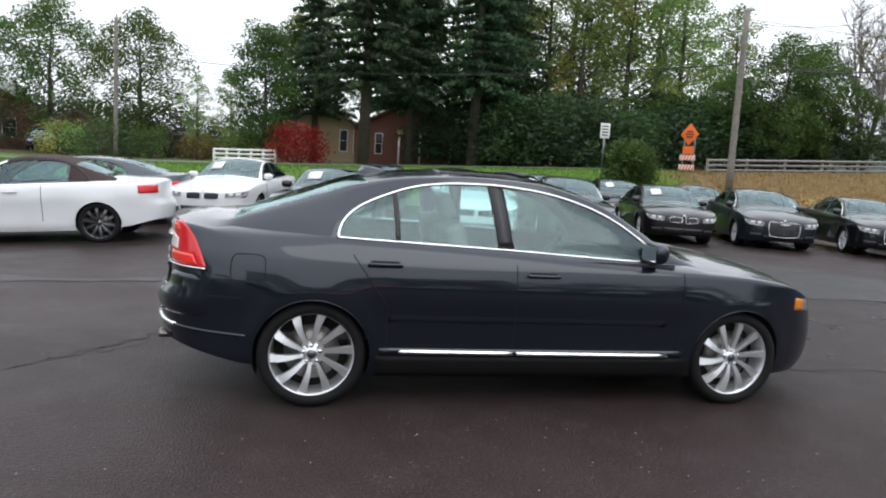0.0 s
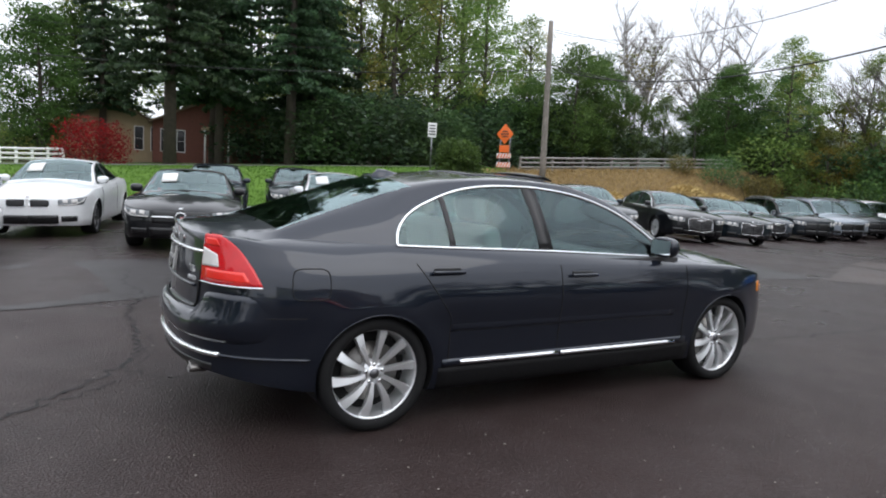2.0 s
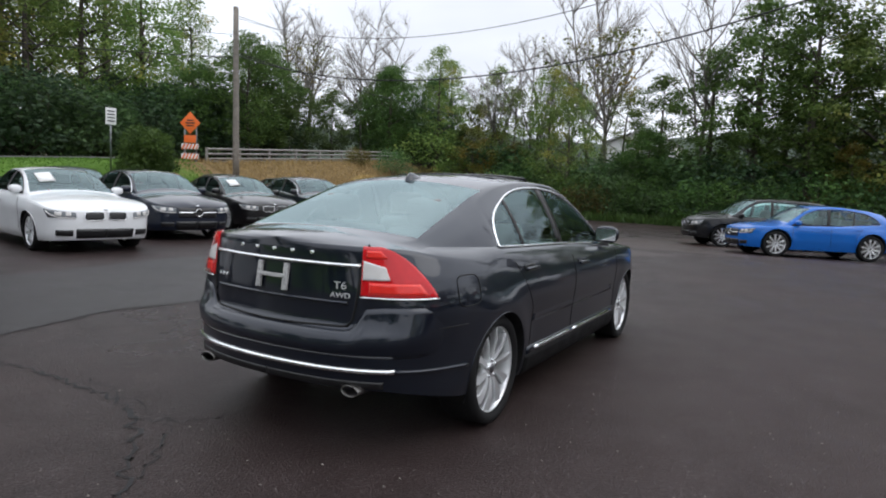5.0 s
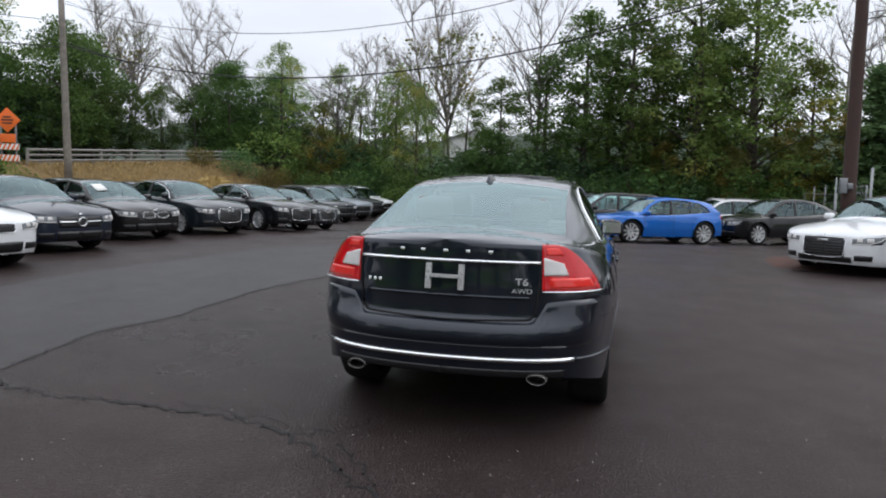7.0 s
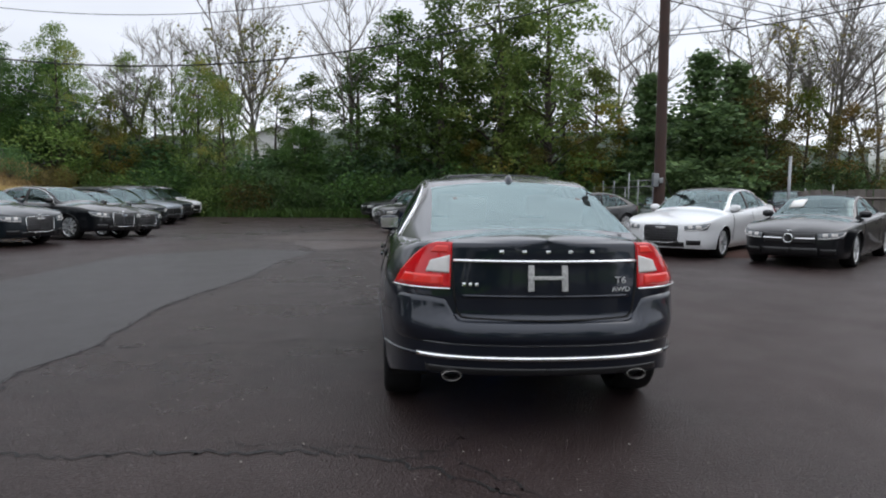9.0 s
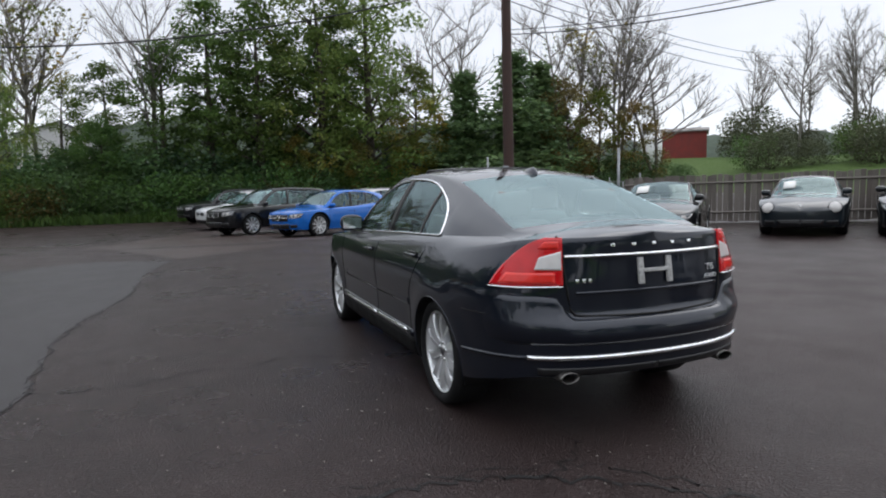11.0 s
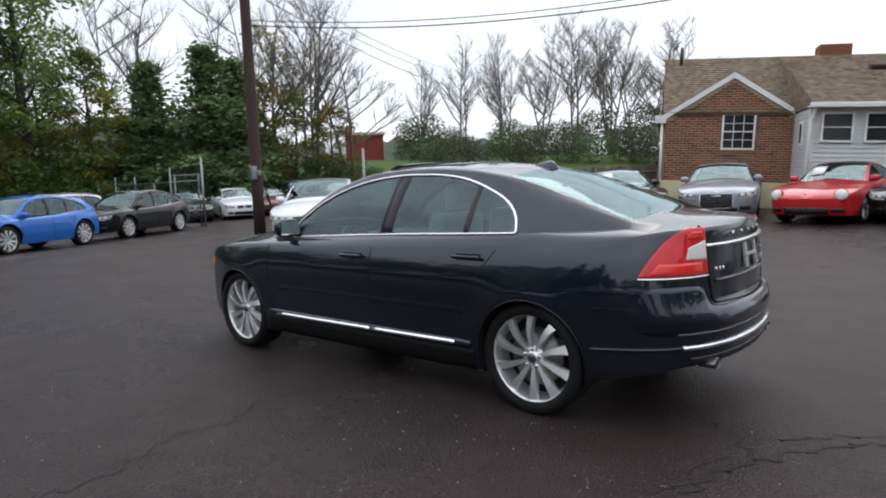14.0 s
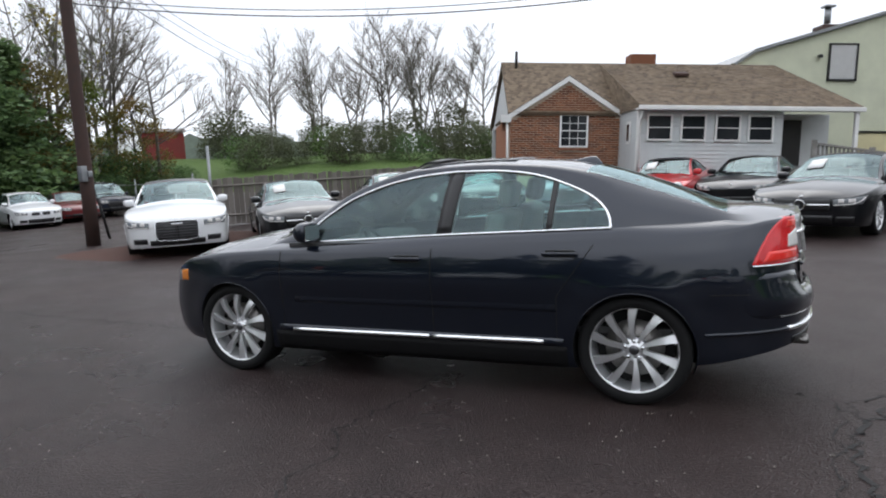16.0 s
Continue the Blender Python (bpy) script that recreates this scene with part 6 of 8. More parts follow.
# row along the board fence
park(SALOON, (5.2, 1.95, 1.47), 7.35, -4.65, 133, "white long saloon with a wide slatted grille and dark roof", "saloon", "white", face="shield", chrome_line=True, roof=M["black_trim"])
park(COUPE, (4.62, 1.88, 1.31), 5.55, -6.3, 132, "black two-seat roadster with bright grille bar", "roadster", "black", face="bar", tag=True, roof=M["black_top"])
park(SPORT, (4.4, 1.80, 1.28), 5.0, -9.9, 126, "dark grey sports car with round headlamps", "sports car", "charcoal", face="round", tag=True)
park(COUPE, (4.62, 1.88, 1.31), 3.1, -11.2, 125, "black two-seat roadster with bright grille bar", "roadster", "black", face="bar", tag=True, roof=M["black_top"])
park(COUPE, (4.4, 1.85, 1.37), 1.4, -11.8, 103, "silver coupe with a dark slatted grille", "coupe", "silver", face="shield")
park(SPORT, (4.35, 1.80, 1.29), -0.5, -11.5, 80, "red sports convertible with a closed dark roof", "sports car", "red", face="round", roof=M["black_top"], tag=True)
park(SPORT, (4.45, 1.88, 1.23), -2.3, -11.7, 74, "glossy black low sports coupe by the brick house", "sports car", "black", face="low")
park(COUPE, (4.62, 1.88, 1.31), -3.2, -7.3, 64, "black two-seat roadster with bright grille bar", "roadster", "black", face="bar", tag=True, roof=M["black_top"])
park(SALOON, (4.6, 1.8, 1.45), -6.35, -5.0, 70, "white saloon with kidney grille", "saloon", "white")
# cars inside the compound
park(SALOON, (4.9, 1.86, 1.46), 23.0, -13.4, 158, "white saloon in the fenced compound", "saloon", "white")
park(SALOON, (4.7, 1.82, 1.44), 24.0, -11.5, 158, "dark green saloon in the fenced compound", "saloon", "green", face="bar")
park(SPORT, (4.4, 1.8, 1.32), 23.6, -15.8, 158, "dark red coupe in the fenced compound", "coupe", "maroon", face="low")
park(SUV, (4.7, 1.88, 1.68), 24.4, -18.4, 158, "dark navy off-roader in the fenced compound", "suv", "navy", face="wide")


# ---- trees ----
def leaf_cloud(centres, spread_xyz, count, size, rng, droop=0.0):
    """Small pointed leaf sprays scattered round the centres."""
    c = np.repeat(np.asarray(centres, float), count, axis=0)
    n = len(c)
    d = rng.normal(size=(n, 3))
    d /= np.linalg.norm(d, axis=1)[:, None] + 1e-9
    rad = rng.random(n)**0.45
    p = c + d * rad[:, None] * np.asarray(spread_xyz)
    a = rng.normal(size=(n, 3))
    a[:, 2] = a[:, 2] * 0.6 - droop
    a /= np.linalg.norm(a, axis=1)[:, None] + 1e-9
    b = np.cross(a, rng.normal(size=(n, 3)))
    b /= np.linalg.norm(b, axis=1)[:, None] + 1e-9
    s = size * (0.6 + 0.8 * rng.random(n))[:, None]
    v = np.stack([p - a * s * 0.5, p + b * s * 0.32, p + a * s * 0.5, p - b * s * 0.32], 1).reshape(-1, 3)
    f = np.arange(4 * n).reshape(-1, 4)
    return v, f


def quick_mesh(name, v, f, mat, smooth=False):
    me = bpy.data.meshes.new(name)
    me.from_pydata(v.tolist(), [], f.tolist())
    me.materials.append(mat)
    me.update()
    return me


def limb_path(a, b, rng, bend=0.12, n=5):
    a, b = Vector(a), Vector(b)
    l = (b - a).length
    off = Vector((rng.uniform(-1, 1), rng.uniform(-1, 1), rng.uniform(-0.2, 0.6))) * bend * l
    return [a + (b - a) * (k / n) + off * math.sin(math.pi * k / n) for k in range(n + 1)]


PARK = pose(0, 0, -400)


def tree_base(kind, h, label, category, trunk, crown_mesh, bark):
    t = thing(kind, PARK, label, category, "trees round the lot")
    part("trunk", trunk, bark, t)
    if crown_mesh is not None:
        ob = new("crown", crown_mesh)
        ob.parent = t
    return t


def broadleaf(seed, h, r, base, mat, clumps=46, count=95, size=0.24, label="", open_=1.0, bark="bark"):
    """A trunk with limbs and leaf clumps on them."""
    rng, nr = random.Random(seed), np.random.default_rng(seed)
    top = (rng.uniform(-0.4, 0.4), rng.uniform(-0.4, 0.4), h * 0.93)
    tp = limb_path((0, 0, -0.3), top, rng, 0.03, 8)
    geos = [tube(tp, 0.018 * h + 0.03, 8, 0.02)]
    cs = []
    for k in range(clumps):
        u = (k + 0.5) / clumps
        z = base * h + (h - base * h) * u
        shape = math.sin(math.pi * min(1, (u * 0.86 + 0.12)))**0.7
        a = k * 2.4 + rng.uniform(-0.5, 0.5)
        rr = r * shape * rng.uniform(0.35, 1.05)
        c = (top[0] * z / h + rr * math.cos(a), top[1] * z / h + rr * math.sin(a), min(h, z + rng.uniform(-0.4, 0.4)))
        cs.append(c)
        if k % 2 == 0:
            zs = max(0.12 * h, z - rr * 0.75)
            geos.append(tube(limb_path((top[0] * zs / h, top[1] * zs / h, zs), c, rng, 0.12, 4), 0.012 * h * 0.45 * (1 - 0.6 * u) + 0.012, 5, 0.008))
    sp = 0.165 * h**0.5 * r**0.5 * open_
    v, f = leaf_cloud(cs, (sp, sp, sp * 0.7), int(count * 1.9), size * 0.74, nr)
    return tree_base("tree", h, label, "tree", join(*geos), quick_mesh("crown", v, f, mat), M[bark])


def spruce(seed, h, r, mat, label, gap=0.5, dense=1.0, low=0.06, fluff=(0.26, 0.26, 0.16), needle=0.27, taper=0.75):
    rng, nr = random.Random(seed), np.random.default_rng(seed)
    geos = [tube([(0, 0, -0.3), (0, 0, h * 0.5), (0, 0, h)], 0.016 * h + 0.05, 8, 0.02)]
    pts = []
    z = low * h
    while z < h * 0.985:
        rr = r * (1 - z / h)**taper * (0.65 + 0.6 * rng.random())
        nb = 6 if rr > 1 else 4
        for k in range(nb):
            a = rng.uniform(0, 6.28)
            ln = rr * rng.uniform(0.65, 1.1)
            if k % 3 == 0 and ln > 1.5:
                geos.append(tube([(0, 0, z), (ln * 0.5 * math.cos(a), ln * 0.5 * math.sin(a), z - 0.05 * ln), (ln * 0.95 * math.cos(a), ln * 0.95 * math.sin(a), z - 0.14 * ln)], 0.035, 4, 0.01))
            m = max(3, int(ln / 0.26))
            for q in range(m):
                u = (q + 0.6) / m
                pts.append((ln * u * math.cos(a), ln * u * math.sin(a), z - 0.16 * ln * u * u + 0.02))
        z += gap * rng.uniform(0.7, 1.2)
    v, f = leaf_cloud(pts, fluff, int(9 * dense), needle, nr, 0.5)
    return tree_base("spruce_tree", h, label, "spruce tree", join(*geos), quick_mesh("crown", v, f, mat), M["bark"])


def bare_tree(seed, h, spread_, label, stems=1, lean=0.0, few=0):
    """A leader or two with side limbs, branches and fine twigs; leafless or with a few leaves left."""
    rng, nr = random.Random(seed), np.random.default_rng(seed)
    geos, stems_, tips = [], [], []

    def way(d, amount):
        return (d + Vector((rng.uniform(-1, 1), rng.uniform(-1, 1), rng.uniform(-0.4, 0.5))) * amount).normalized()

    def shoot(p, d, ln, rad, lv, sides):
        n = 4 if lv < 2 else 2
        pts = [p.copy()]
        q = p.copy()
        for _ in range(n):
            d = (way(d, 0.2) + Vector((0, 0, 0.07))).normalized()
            q = q + d * ln / n
            pts.append(q.copy())
        geos.append(tube(pts, rad, sides, rad * 0.35))
        if lv == 3:
            tips.append(tuple(q))
            return
        for k in range({1: 9, 2: 6}[lv]):
            u = rng.uniform(0.22, 1.0)
            b = pts[0].lerp(pts[-1], u) if n < 3 else pts[min(n, int(u * n))]
            shoot(b, way(d, 0.8), ln * rng.uniform(0.34, 0.58), rad * 0.40, lv + 1, 3)

    for s_ in range(stems):
        d = Vector((lean + (rng.uniform(-0.22, 0.22) if stems > 1 else 0), rng.uniform(-0.2, 0.2) if stems > 1 else 0.03, 1)).normalized()
        pts, q = [], Vector((0, 0, -0.3))
        for k in range(8):
            pts.append(q.copy())
            d = way(d, 0.06)
            q = q + d * h / 7.6
        stems_.append(tube(pts, 0.0085 * h + 0.02, 7, 0.012))
        limbs = 15 if stems == 1 else 11
        for k in range(limbs):
            u = 0.30 + 0.68 * (k + rng.random()) / limbs
            f = u * 7
            b = pts[int(f)].lerp(pts[min(7, int(f) + 1)], f - int(f))
            a = rng.uniform(0, 6.28)
            dd = Vector((math.cos(a) * spread_ * 1.25, math.sin(a) * spread_ * 1.25, 0.95)).normalized()
            shoot(b, dd, h * (0.40 - 0.28 * u) * rng.uniform(0.8, 1.25), (0.0048 * h) * (1.3 - u) + 0.010, 1, 4)
    crown = None
    if few:
        pick = [t for t in tips if t[2] < h * 0.75]
        v, f = leaf_cloud(pick, (0.5, 0.5, 0.4), few, 0.2, nr)
        crown = quick_mesh("crown", v, f, M["leaf_yellow"])
    t = tree_base("bare_tree", h, label, "tree", join(*stems_), crown, M["bark_grey"])
    part("crown", join(*geos), M["bark_grey"], t)
    return t


def shrub(seed, h, r, mat, label, clumps=26, count=85, size=0.17, name="shrub"):
    rng, nr = random.Random(seed), np.random.default_rng(seed)
    cs, geos = [], []
    for k in range(clumps):
        a, u = k * 2.4, (k + 0.5) / clumps
        z = h * (0.06 + 0.86 * u)
        rr = r * math.sqrt(max(0.05, 1 - (z / h - 0.28)**2 * 1.5)) * rng.uniform(0.45, 1)
        c = (rr * math.cos(a), rr * math.sin(a), z)
        cs.append(c)
        if k % 3 == 0:
            geos.append(tube(limb_path((0.1 * math.cos(a), 0.1 * math.sin(a), -0.1), c, rng, 0.1, 3), 0.035, 4, 0.01))
    sp = 0.42 * r
    v, f = leaf_cloud(cs, (sp, sp, sp * 0.75), count, size, nr)
    t = thing(name, PARK, label, name.replace("_", " "), "shrubs round the lot")
    part("trunk", join(*geos), M["bark"], t)
    ob = new("crown", quick_mesh("crown", v, f, mat))
    ob.parent = t
    return t


kinds = {
    "spruce": [spruce(1, 19, 5.2, M["needle"], "tall dark spruce with drooping boughs on the lawn", 0.45, 1.7, 0.2), spruce(2, 19, 4.4, M["needle"], "tall dark spruce with ragged boughs", 0.5, 1.7, 0.22)],
    "pine": [spruce(3, 10, 3.0, M["needle_soft"], "green pine in the wood edge", 0.26, 1.5, 0.05, (0.5, 0.5, 0.45), 0.21, 0.95), spruce(4, 10, 2.6, M["needle_soft"], "slim green pine in the wood edge", 0.26, 1.5, 0.06, (0.5, 0.5, 0.45), 0.21, 0.95)],
    "green": [broadleaf(11, 12, 4.0, 0.14, M["leaf_mid"], 62, 140, 0.27, "broad green tree in full leaf", 1.08), broadleaf(12, 12, 3.4, 0.12, M["leaf_green"], 58, 150, 0.27, "rounded green tree in full leaf", 1.1)],
    "light": [broadleaf(13, 15, 3.4, 0.18, M["leaf_light"], 58, 80, 0.25, "tall light green tree with open crown", 0.85), broadleaf(14, 15, 3.0, 0.22, M["leaf_light"], 50, 80, 0.25, "slender light green tree with open crown", 0.85)],
    "tall": [broadleaf(15, 15, 2.9, 0.20, M["leaf_yellow"], 60, 90, 0.27, "tall tree with leaves turning yellow", 0.8), broadleaf(16, 15, 2.6, 0.26, M["leaf_mid"], 54, 85, 0.27, "tall slim green tree", 0.8),
             broadleaf(17, 15, 3.2, 0.16, M["leaf_light"], 60, 85, 0.27, "tall tree with light green clumps", 0.8)],
    "yellow": [broadleaf(18, 7, 2.3, 0.1, M["leaf_yellow"], 40, 90, 0.2, "small tree turning yellow"), broadleaf(19, 7, 2.4, 0.1, M["leaf_rust"], 40, 80, 0.2, "small tree with rust-coloured leaves")],
    "bare": [bare_tree(21, 14, 0.75, "leafless tree with fine forking twigs"), bare_tree(22, 14, 0.6, "tall leafless tree with two stems", 2), bare_tree(23, 14, 1.2, "spreading leafless tree with crooked limbs", 2, 0.1), bare_tree(24, 14, 0.7, "nearly leafless tree with a few yellow leaves", 1, 0, 2)],
    "shrub": [shrub(31, 3.6, 2.2, M["leaf_green"], "dense green shrub at the wood edge"), shrub(32, 3.2, 2.4, M["needle_mid"], "dark green evergreen shrub", 28, 90), shrub(33, 2.8, 2.2, M["leaf_light"], "light green leafy shrub"),
              shrub(34, 2.4, 1.9, M["leaf_rust"], "rust and yellow autumn shrub")],
    "scrub": [shrub(37, 5.0, 2.7, M["scrub"], "olive-brown scrub greyed for haze beyond the meadow", 34, 110, 0.22), shrub(38, 5.0, 2.5, M["scrub"], "tall olive scrub greyed for haze beyond the meadow", 34, 100, 0.22)],
    "dark": [shrub(35, 5.0, 2.8, M["needle"], "tall dark needled evergreen shrub", 34, 110, 0.24), shrub(36, 5.0, 2.6, M["needle_mid"], "tall green evergreen shrub", 34, 110, 0.24)],
}
NATURAL = {"spruce": 19, "pine": 10, "green": 12, "light": 15, "tall": 15, "yellow": 7, "bare": 14, "shrub": 3.2, "dark": 5.0, "scrub": 5.0}
turns = random.Random(5)
used = set()


def plant(kind, which, x, y, h, wide=1.0):
    src = kinds[kind][which % len(kinds[kind])]
    s = h / NATURAL[kind]
    m = pose(x, y, gz(x, y) - 0.03, 0, 0, turns.uniform(0, 360))
    key = (kind, which % len(kinds[kind]))
    if key in used:
        ob = copy_thing(src, m)
    else:
        used.add(key)
        ob = src
        ob.matrix_world = m
    ob.scale = (s * wide, s * wide, s)
    return ob


for x, y, h, w in ((1.3, 33.0, 20, 1.0), (7.9, 33.8, 20, 0.95), (5.2, 43, 19, 1.0), (-1.5, 44, 16, 0.9), (12.0, 44, 17, 1.0), (10.4, 37.5, 18, 0.9), (4.6, 37.5, 18.5, 0.9)):
    plant("spruce", int(x) % 2, x, y, h, w)
for x, y, h in ((-22.8, 55.4, 12), (-29, 55, 11.5), (-37, 52, 12), (-15.5, 52.3, 11), (-5.0, 42, 9), (-3.0, 48, 10.5), (26.2, 30.2, 7.8), (29.4, 32.0, 7.8), (33.7, 24.1, 6.6),
                (29, 31, 5.2), (32, 30.6, 5.0), (34.5, 30, 5.2), (36.5, 28.2, 5.4), (24, 32.5, 6), (37.5, 26.8, 7), (38.5, 23.4, 6.6), (36.6, 6.7, 5.6), (-42, 55, 11)):
    plant("green", int(x + y), x, y, h, 1.1)
for i, (x, y, h) in enumerate(((-9.6, 44.6, 5.8), (-8, 50, 6.8), (13.8, 38.7, 15), (15.9, 36.2, 14), (19.4, 36.8, 15), (22.2, 35.2, 13), (26.8, 36.6, 11), (17.5, 42, 19), (24, 42, 18), (30, 42, 10), (10.4, 40, 14),
                               (33, 38, 8), (35.6, 21.2, 8.5), (4, 50, 19), (10, 51, 20), (16, 50, 20), (-1, 50, 15), (39, 17, 8.5), (41, 13, 9), (40, 9, 8.5), (38, 14.5, 7.5), (42, 20, 9), (40, 23, 8), (36.9, 13.1, 9.6), (35.3, 11.6, 8), (21, 46, 18), (28, 48, 18))):
    plant("light", i, x, y, h, 1.05)
for i, x, y, h, w in ((1, 39.8, 6.6, 9.2, 1.3), (1, 38.0, 3.4, 10.4, 1.4), (1, 36.6, 0.9, 12.6, 1.35), (1, 35.6, -2.0, 13.6, 1.25), (2, 36.1, -5.4, 15.8, 1.15), (2, 35.7, -9.0, 16.0, 1.2),
                      (0, 35.0, -11.4, 9.2, 1.2), (1, 38.6, -0.6, 10.5, 1.5), (1, 40, -7, 11.5, 1.5), (2, 41, -11, 10.0, 1.3), (1, 39.5, -3.6, 11.0, 1.5), (1, 37.5, -7.2, 12.5, 1.2)):
    plant("tall", i, x, y, h, w)
for i, (x, y, h) in enumerate(((38.2, 19.6, 6), (37.6, 16.4, 4.6), (35.2, -4, 4.6), (35, -8, 4.4), (34.2, -11, 4.6), (32.1, -21.5, 8), (33.5, -24.5, 7.4), (31.0, -25.8, 6.2), (35, 18, 5))):
    plant("yellow", i, x, y, h)
for i, (x, y, h) in enumerate(((32.4, -17.4, 10), (33.6, -20.0, 9.5), (34.5, -15.0, 9), (36.5, -22.5, 9))):
    plant("pine", i, x, y, h * 0.98, 1.9)
for i, (x, y, h) in enumerate(((39.5, 39.2, 15), (36.4, 34.6, 12.5), (40.4, 31.8, 13.5), (34.2, 32.4, 12), (35.5, 28, 11.5), (43.6, 12.1, 17), (39, 19, 12.5), (41, 10.4, 17), (38.6, 4.2, 16.5), (40.4, 16, 13),
                               (38.1, -14.7, 17), (37, -25.2, 16), (39.5, -30.5, 16), (34.3, -27, 16), (36.7, -24, 15.5))):
    plant("bare", i, x, y, h)
plant("bare", 2, 31.8, -28.4, 11.5, 1.3)
for i, (x, y, h) in enumerate(((42, -55, 14), (38, -57.5, 15), (34.4, -60, 16), (31.4, -61, 18.5), (28, -62.6, 19), (25.4, -63.5, 18), (39.5, -51, 16), (36.2, -54, 17), (33, -56, 18.5), (29.4, -58, 19), (26.6, -59.5, 18),
                               (23.2, -61, 18), (20.1, -62, 17), (44, -50, 14))):
    plant("bare", i % 3, x, y, h * 0.80, (1.1, 0.95, 0.85)[i % 3])
# brush across the road
for k in range(20):
    plant("scrub", k, -34 + k * 1.9, 56 + 3.5 * math.sin(k * 2.1), 2.4 + (k * 5 % 7) * 0.35, 1.3)
# unseen trees added on the lot's open side, to darken the boot lid's reflections
for k in range(13):
    plant("green" if k % 3 else "tall", k, -34 - 2.5 * (k % 2), -26 + k * 4.4, 9.5 + (k * 7 % 5) * 0.7, 1.25)
# undergrowth along the wood edge
rng = random.Random(9)
for k in range(30):
    y = 25 - k * 1.28
    plant("shrub", rng.choice((0, 1, 0, 2, 3)), 34.6 + rng.uniform(-0.5, 1.2), y, rng.uniform(1.5, 3.0), rng.uniform(0.9, 1.4))
for k in range(26):
    y = 27 - k * 1.7
    plant("dark", rng.choice((0, 1)), 37.4 + rng.uniform(-0.8, 1.5), y, rng.uniform(2.6, 4.4), 1.4)
for k in range(12):
    x = 9.5 + k * 1.9
    plant("dark", rng.choice((0, 0, 1)), x, 33.2 + rng.uniform(-1, 2.0), rng.uniform(3.2, 5.0), 1.4)
for k in range(8):
    plant("dark", rng.choice((0, 1)), 8 + k * 3.2, 38.5 + rng.uniform(-1, 2.0), rng.uniform(4.0, 5.6), 1.5)
for k in range(9):
    plant("dark", 1, 31.5 + rng.uniform(-1, 1), -15.5 - k * 1.9, rng.uniform(1.6, 3.2), 1.2)
for k in range(15):
    plant("scrub", rng.choice((0, 1)), 46 - k * 2.1, -50 - k * 0.95 + rng.uniform(-1, 1), rng.uniform(2.0, 5.4), rng.uniform(0.8, 1.3))
for k in range(11):
    plant("scrub" if k % 3 else "shrub", rng.choice((0, 1)), 33 - k * 2.2, -38 - k * 0.8 + rng.uniform(-1.5, 1.5), rng.uniform(1.8, 3.2), 1.2)
for x, y, h in ((-15, 42, 2.5), (-12, 41, 2.0), (-9, 42, 2.2), (-18, 44, 2.6), (-6.5, 43, 2.6), (29, 20.6, 1.6), (31, 19.4, 1.9), (32.8, 17.6, 2.0), (27, 21.8, 1.3)):
    plant("shrub", int(x) % 4, x, y, h)
# clipped evergreen beside the road sign
arb = shrub(41, 2.0, 0.95, M["leaf_green"], "rounded cone-shaped evergreen on the lawn", 52, 300, 0.10, "evergreen_bush")
arb.matrix_world = pose(11.0, 19.6, gz(11.0, 19.6) - 0.05) @ Matrix.Diagonal((1.05, 1.05, 1.12, 1))
red = shrub(42, 2.1, 1.55, M["leaf_red"], "crimson autumn bush beside the road", 34, 130, 0.11, "red_bush")
red.matrix_world = pose(-2.3, 31.6, gz(-2.3, 31.6) - 0.05)


# low ivy and weeds at the lot's edge, grass blades on the bank
def blades(n, area, hgt, mat, name, label, seed, wide=0.012):
    nr = np.random.default_rng(seed)
    x = area[0] + (area[1] - area[0]) * nr.random(n)
    y = area[2] + (area[3] - area[2]) * nr.random(n)
    z = np.array([gz(a, b) for a, b in zip(x, y)]) - 0.02
    a = nr.random(n) * 6.28
    h = hgt * (0.5 + nr.random(n))
    lx, ly = nr.normal(size=n) * 0.35 * h, nr.normal(size=n) * 0.35 * h
    p = np.stack([x, y, z], 1)
    s = np.stack([np.cos(a), np.sin(a), 0 * a], 1) * wide * (1 + nr.random(n))[:, None]
    tip = p + np.stack([lx, ly, h], 1)
    v = np.stack([p - s, p + s, tip], 1).reshape(-1, 3)
    f = np.arange(3 * n).reshape(-1, 3)
    ob = new(name, quick_mesh(name, v, f, mat))
    return tagged(ob, label, "grass", kind="stuff")


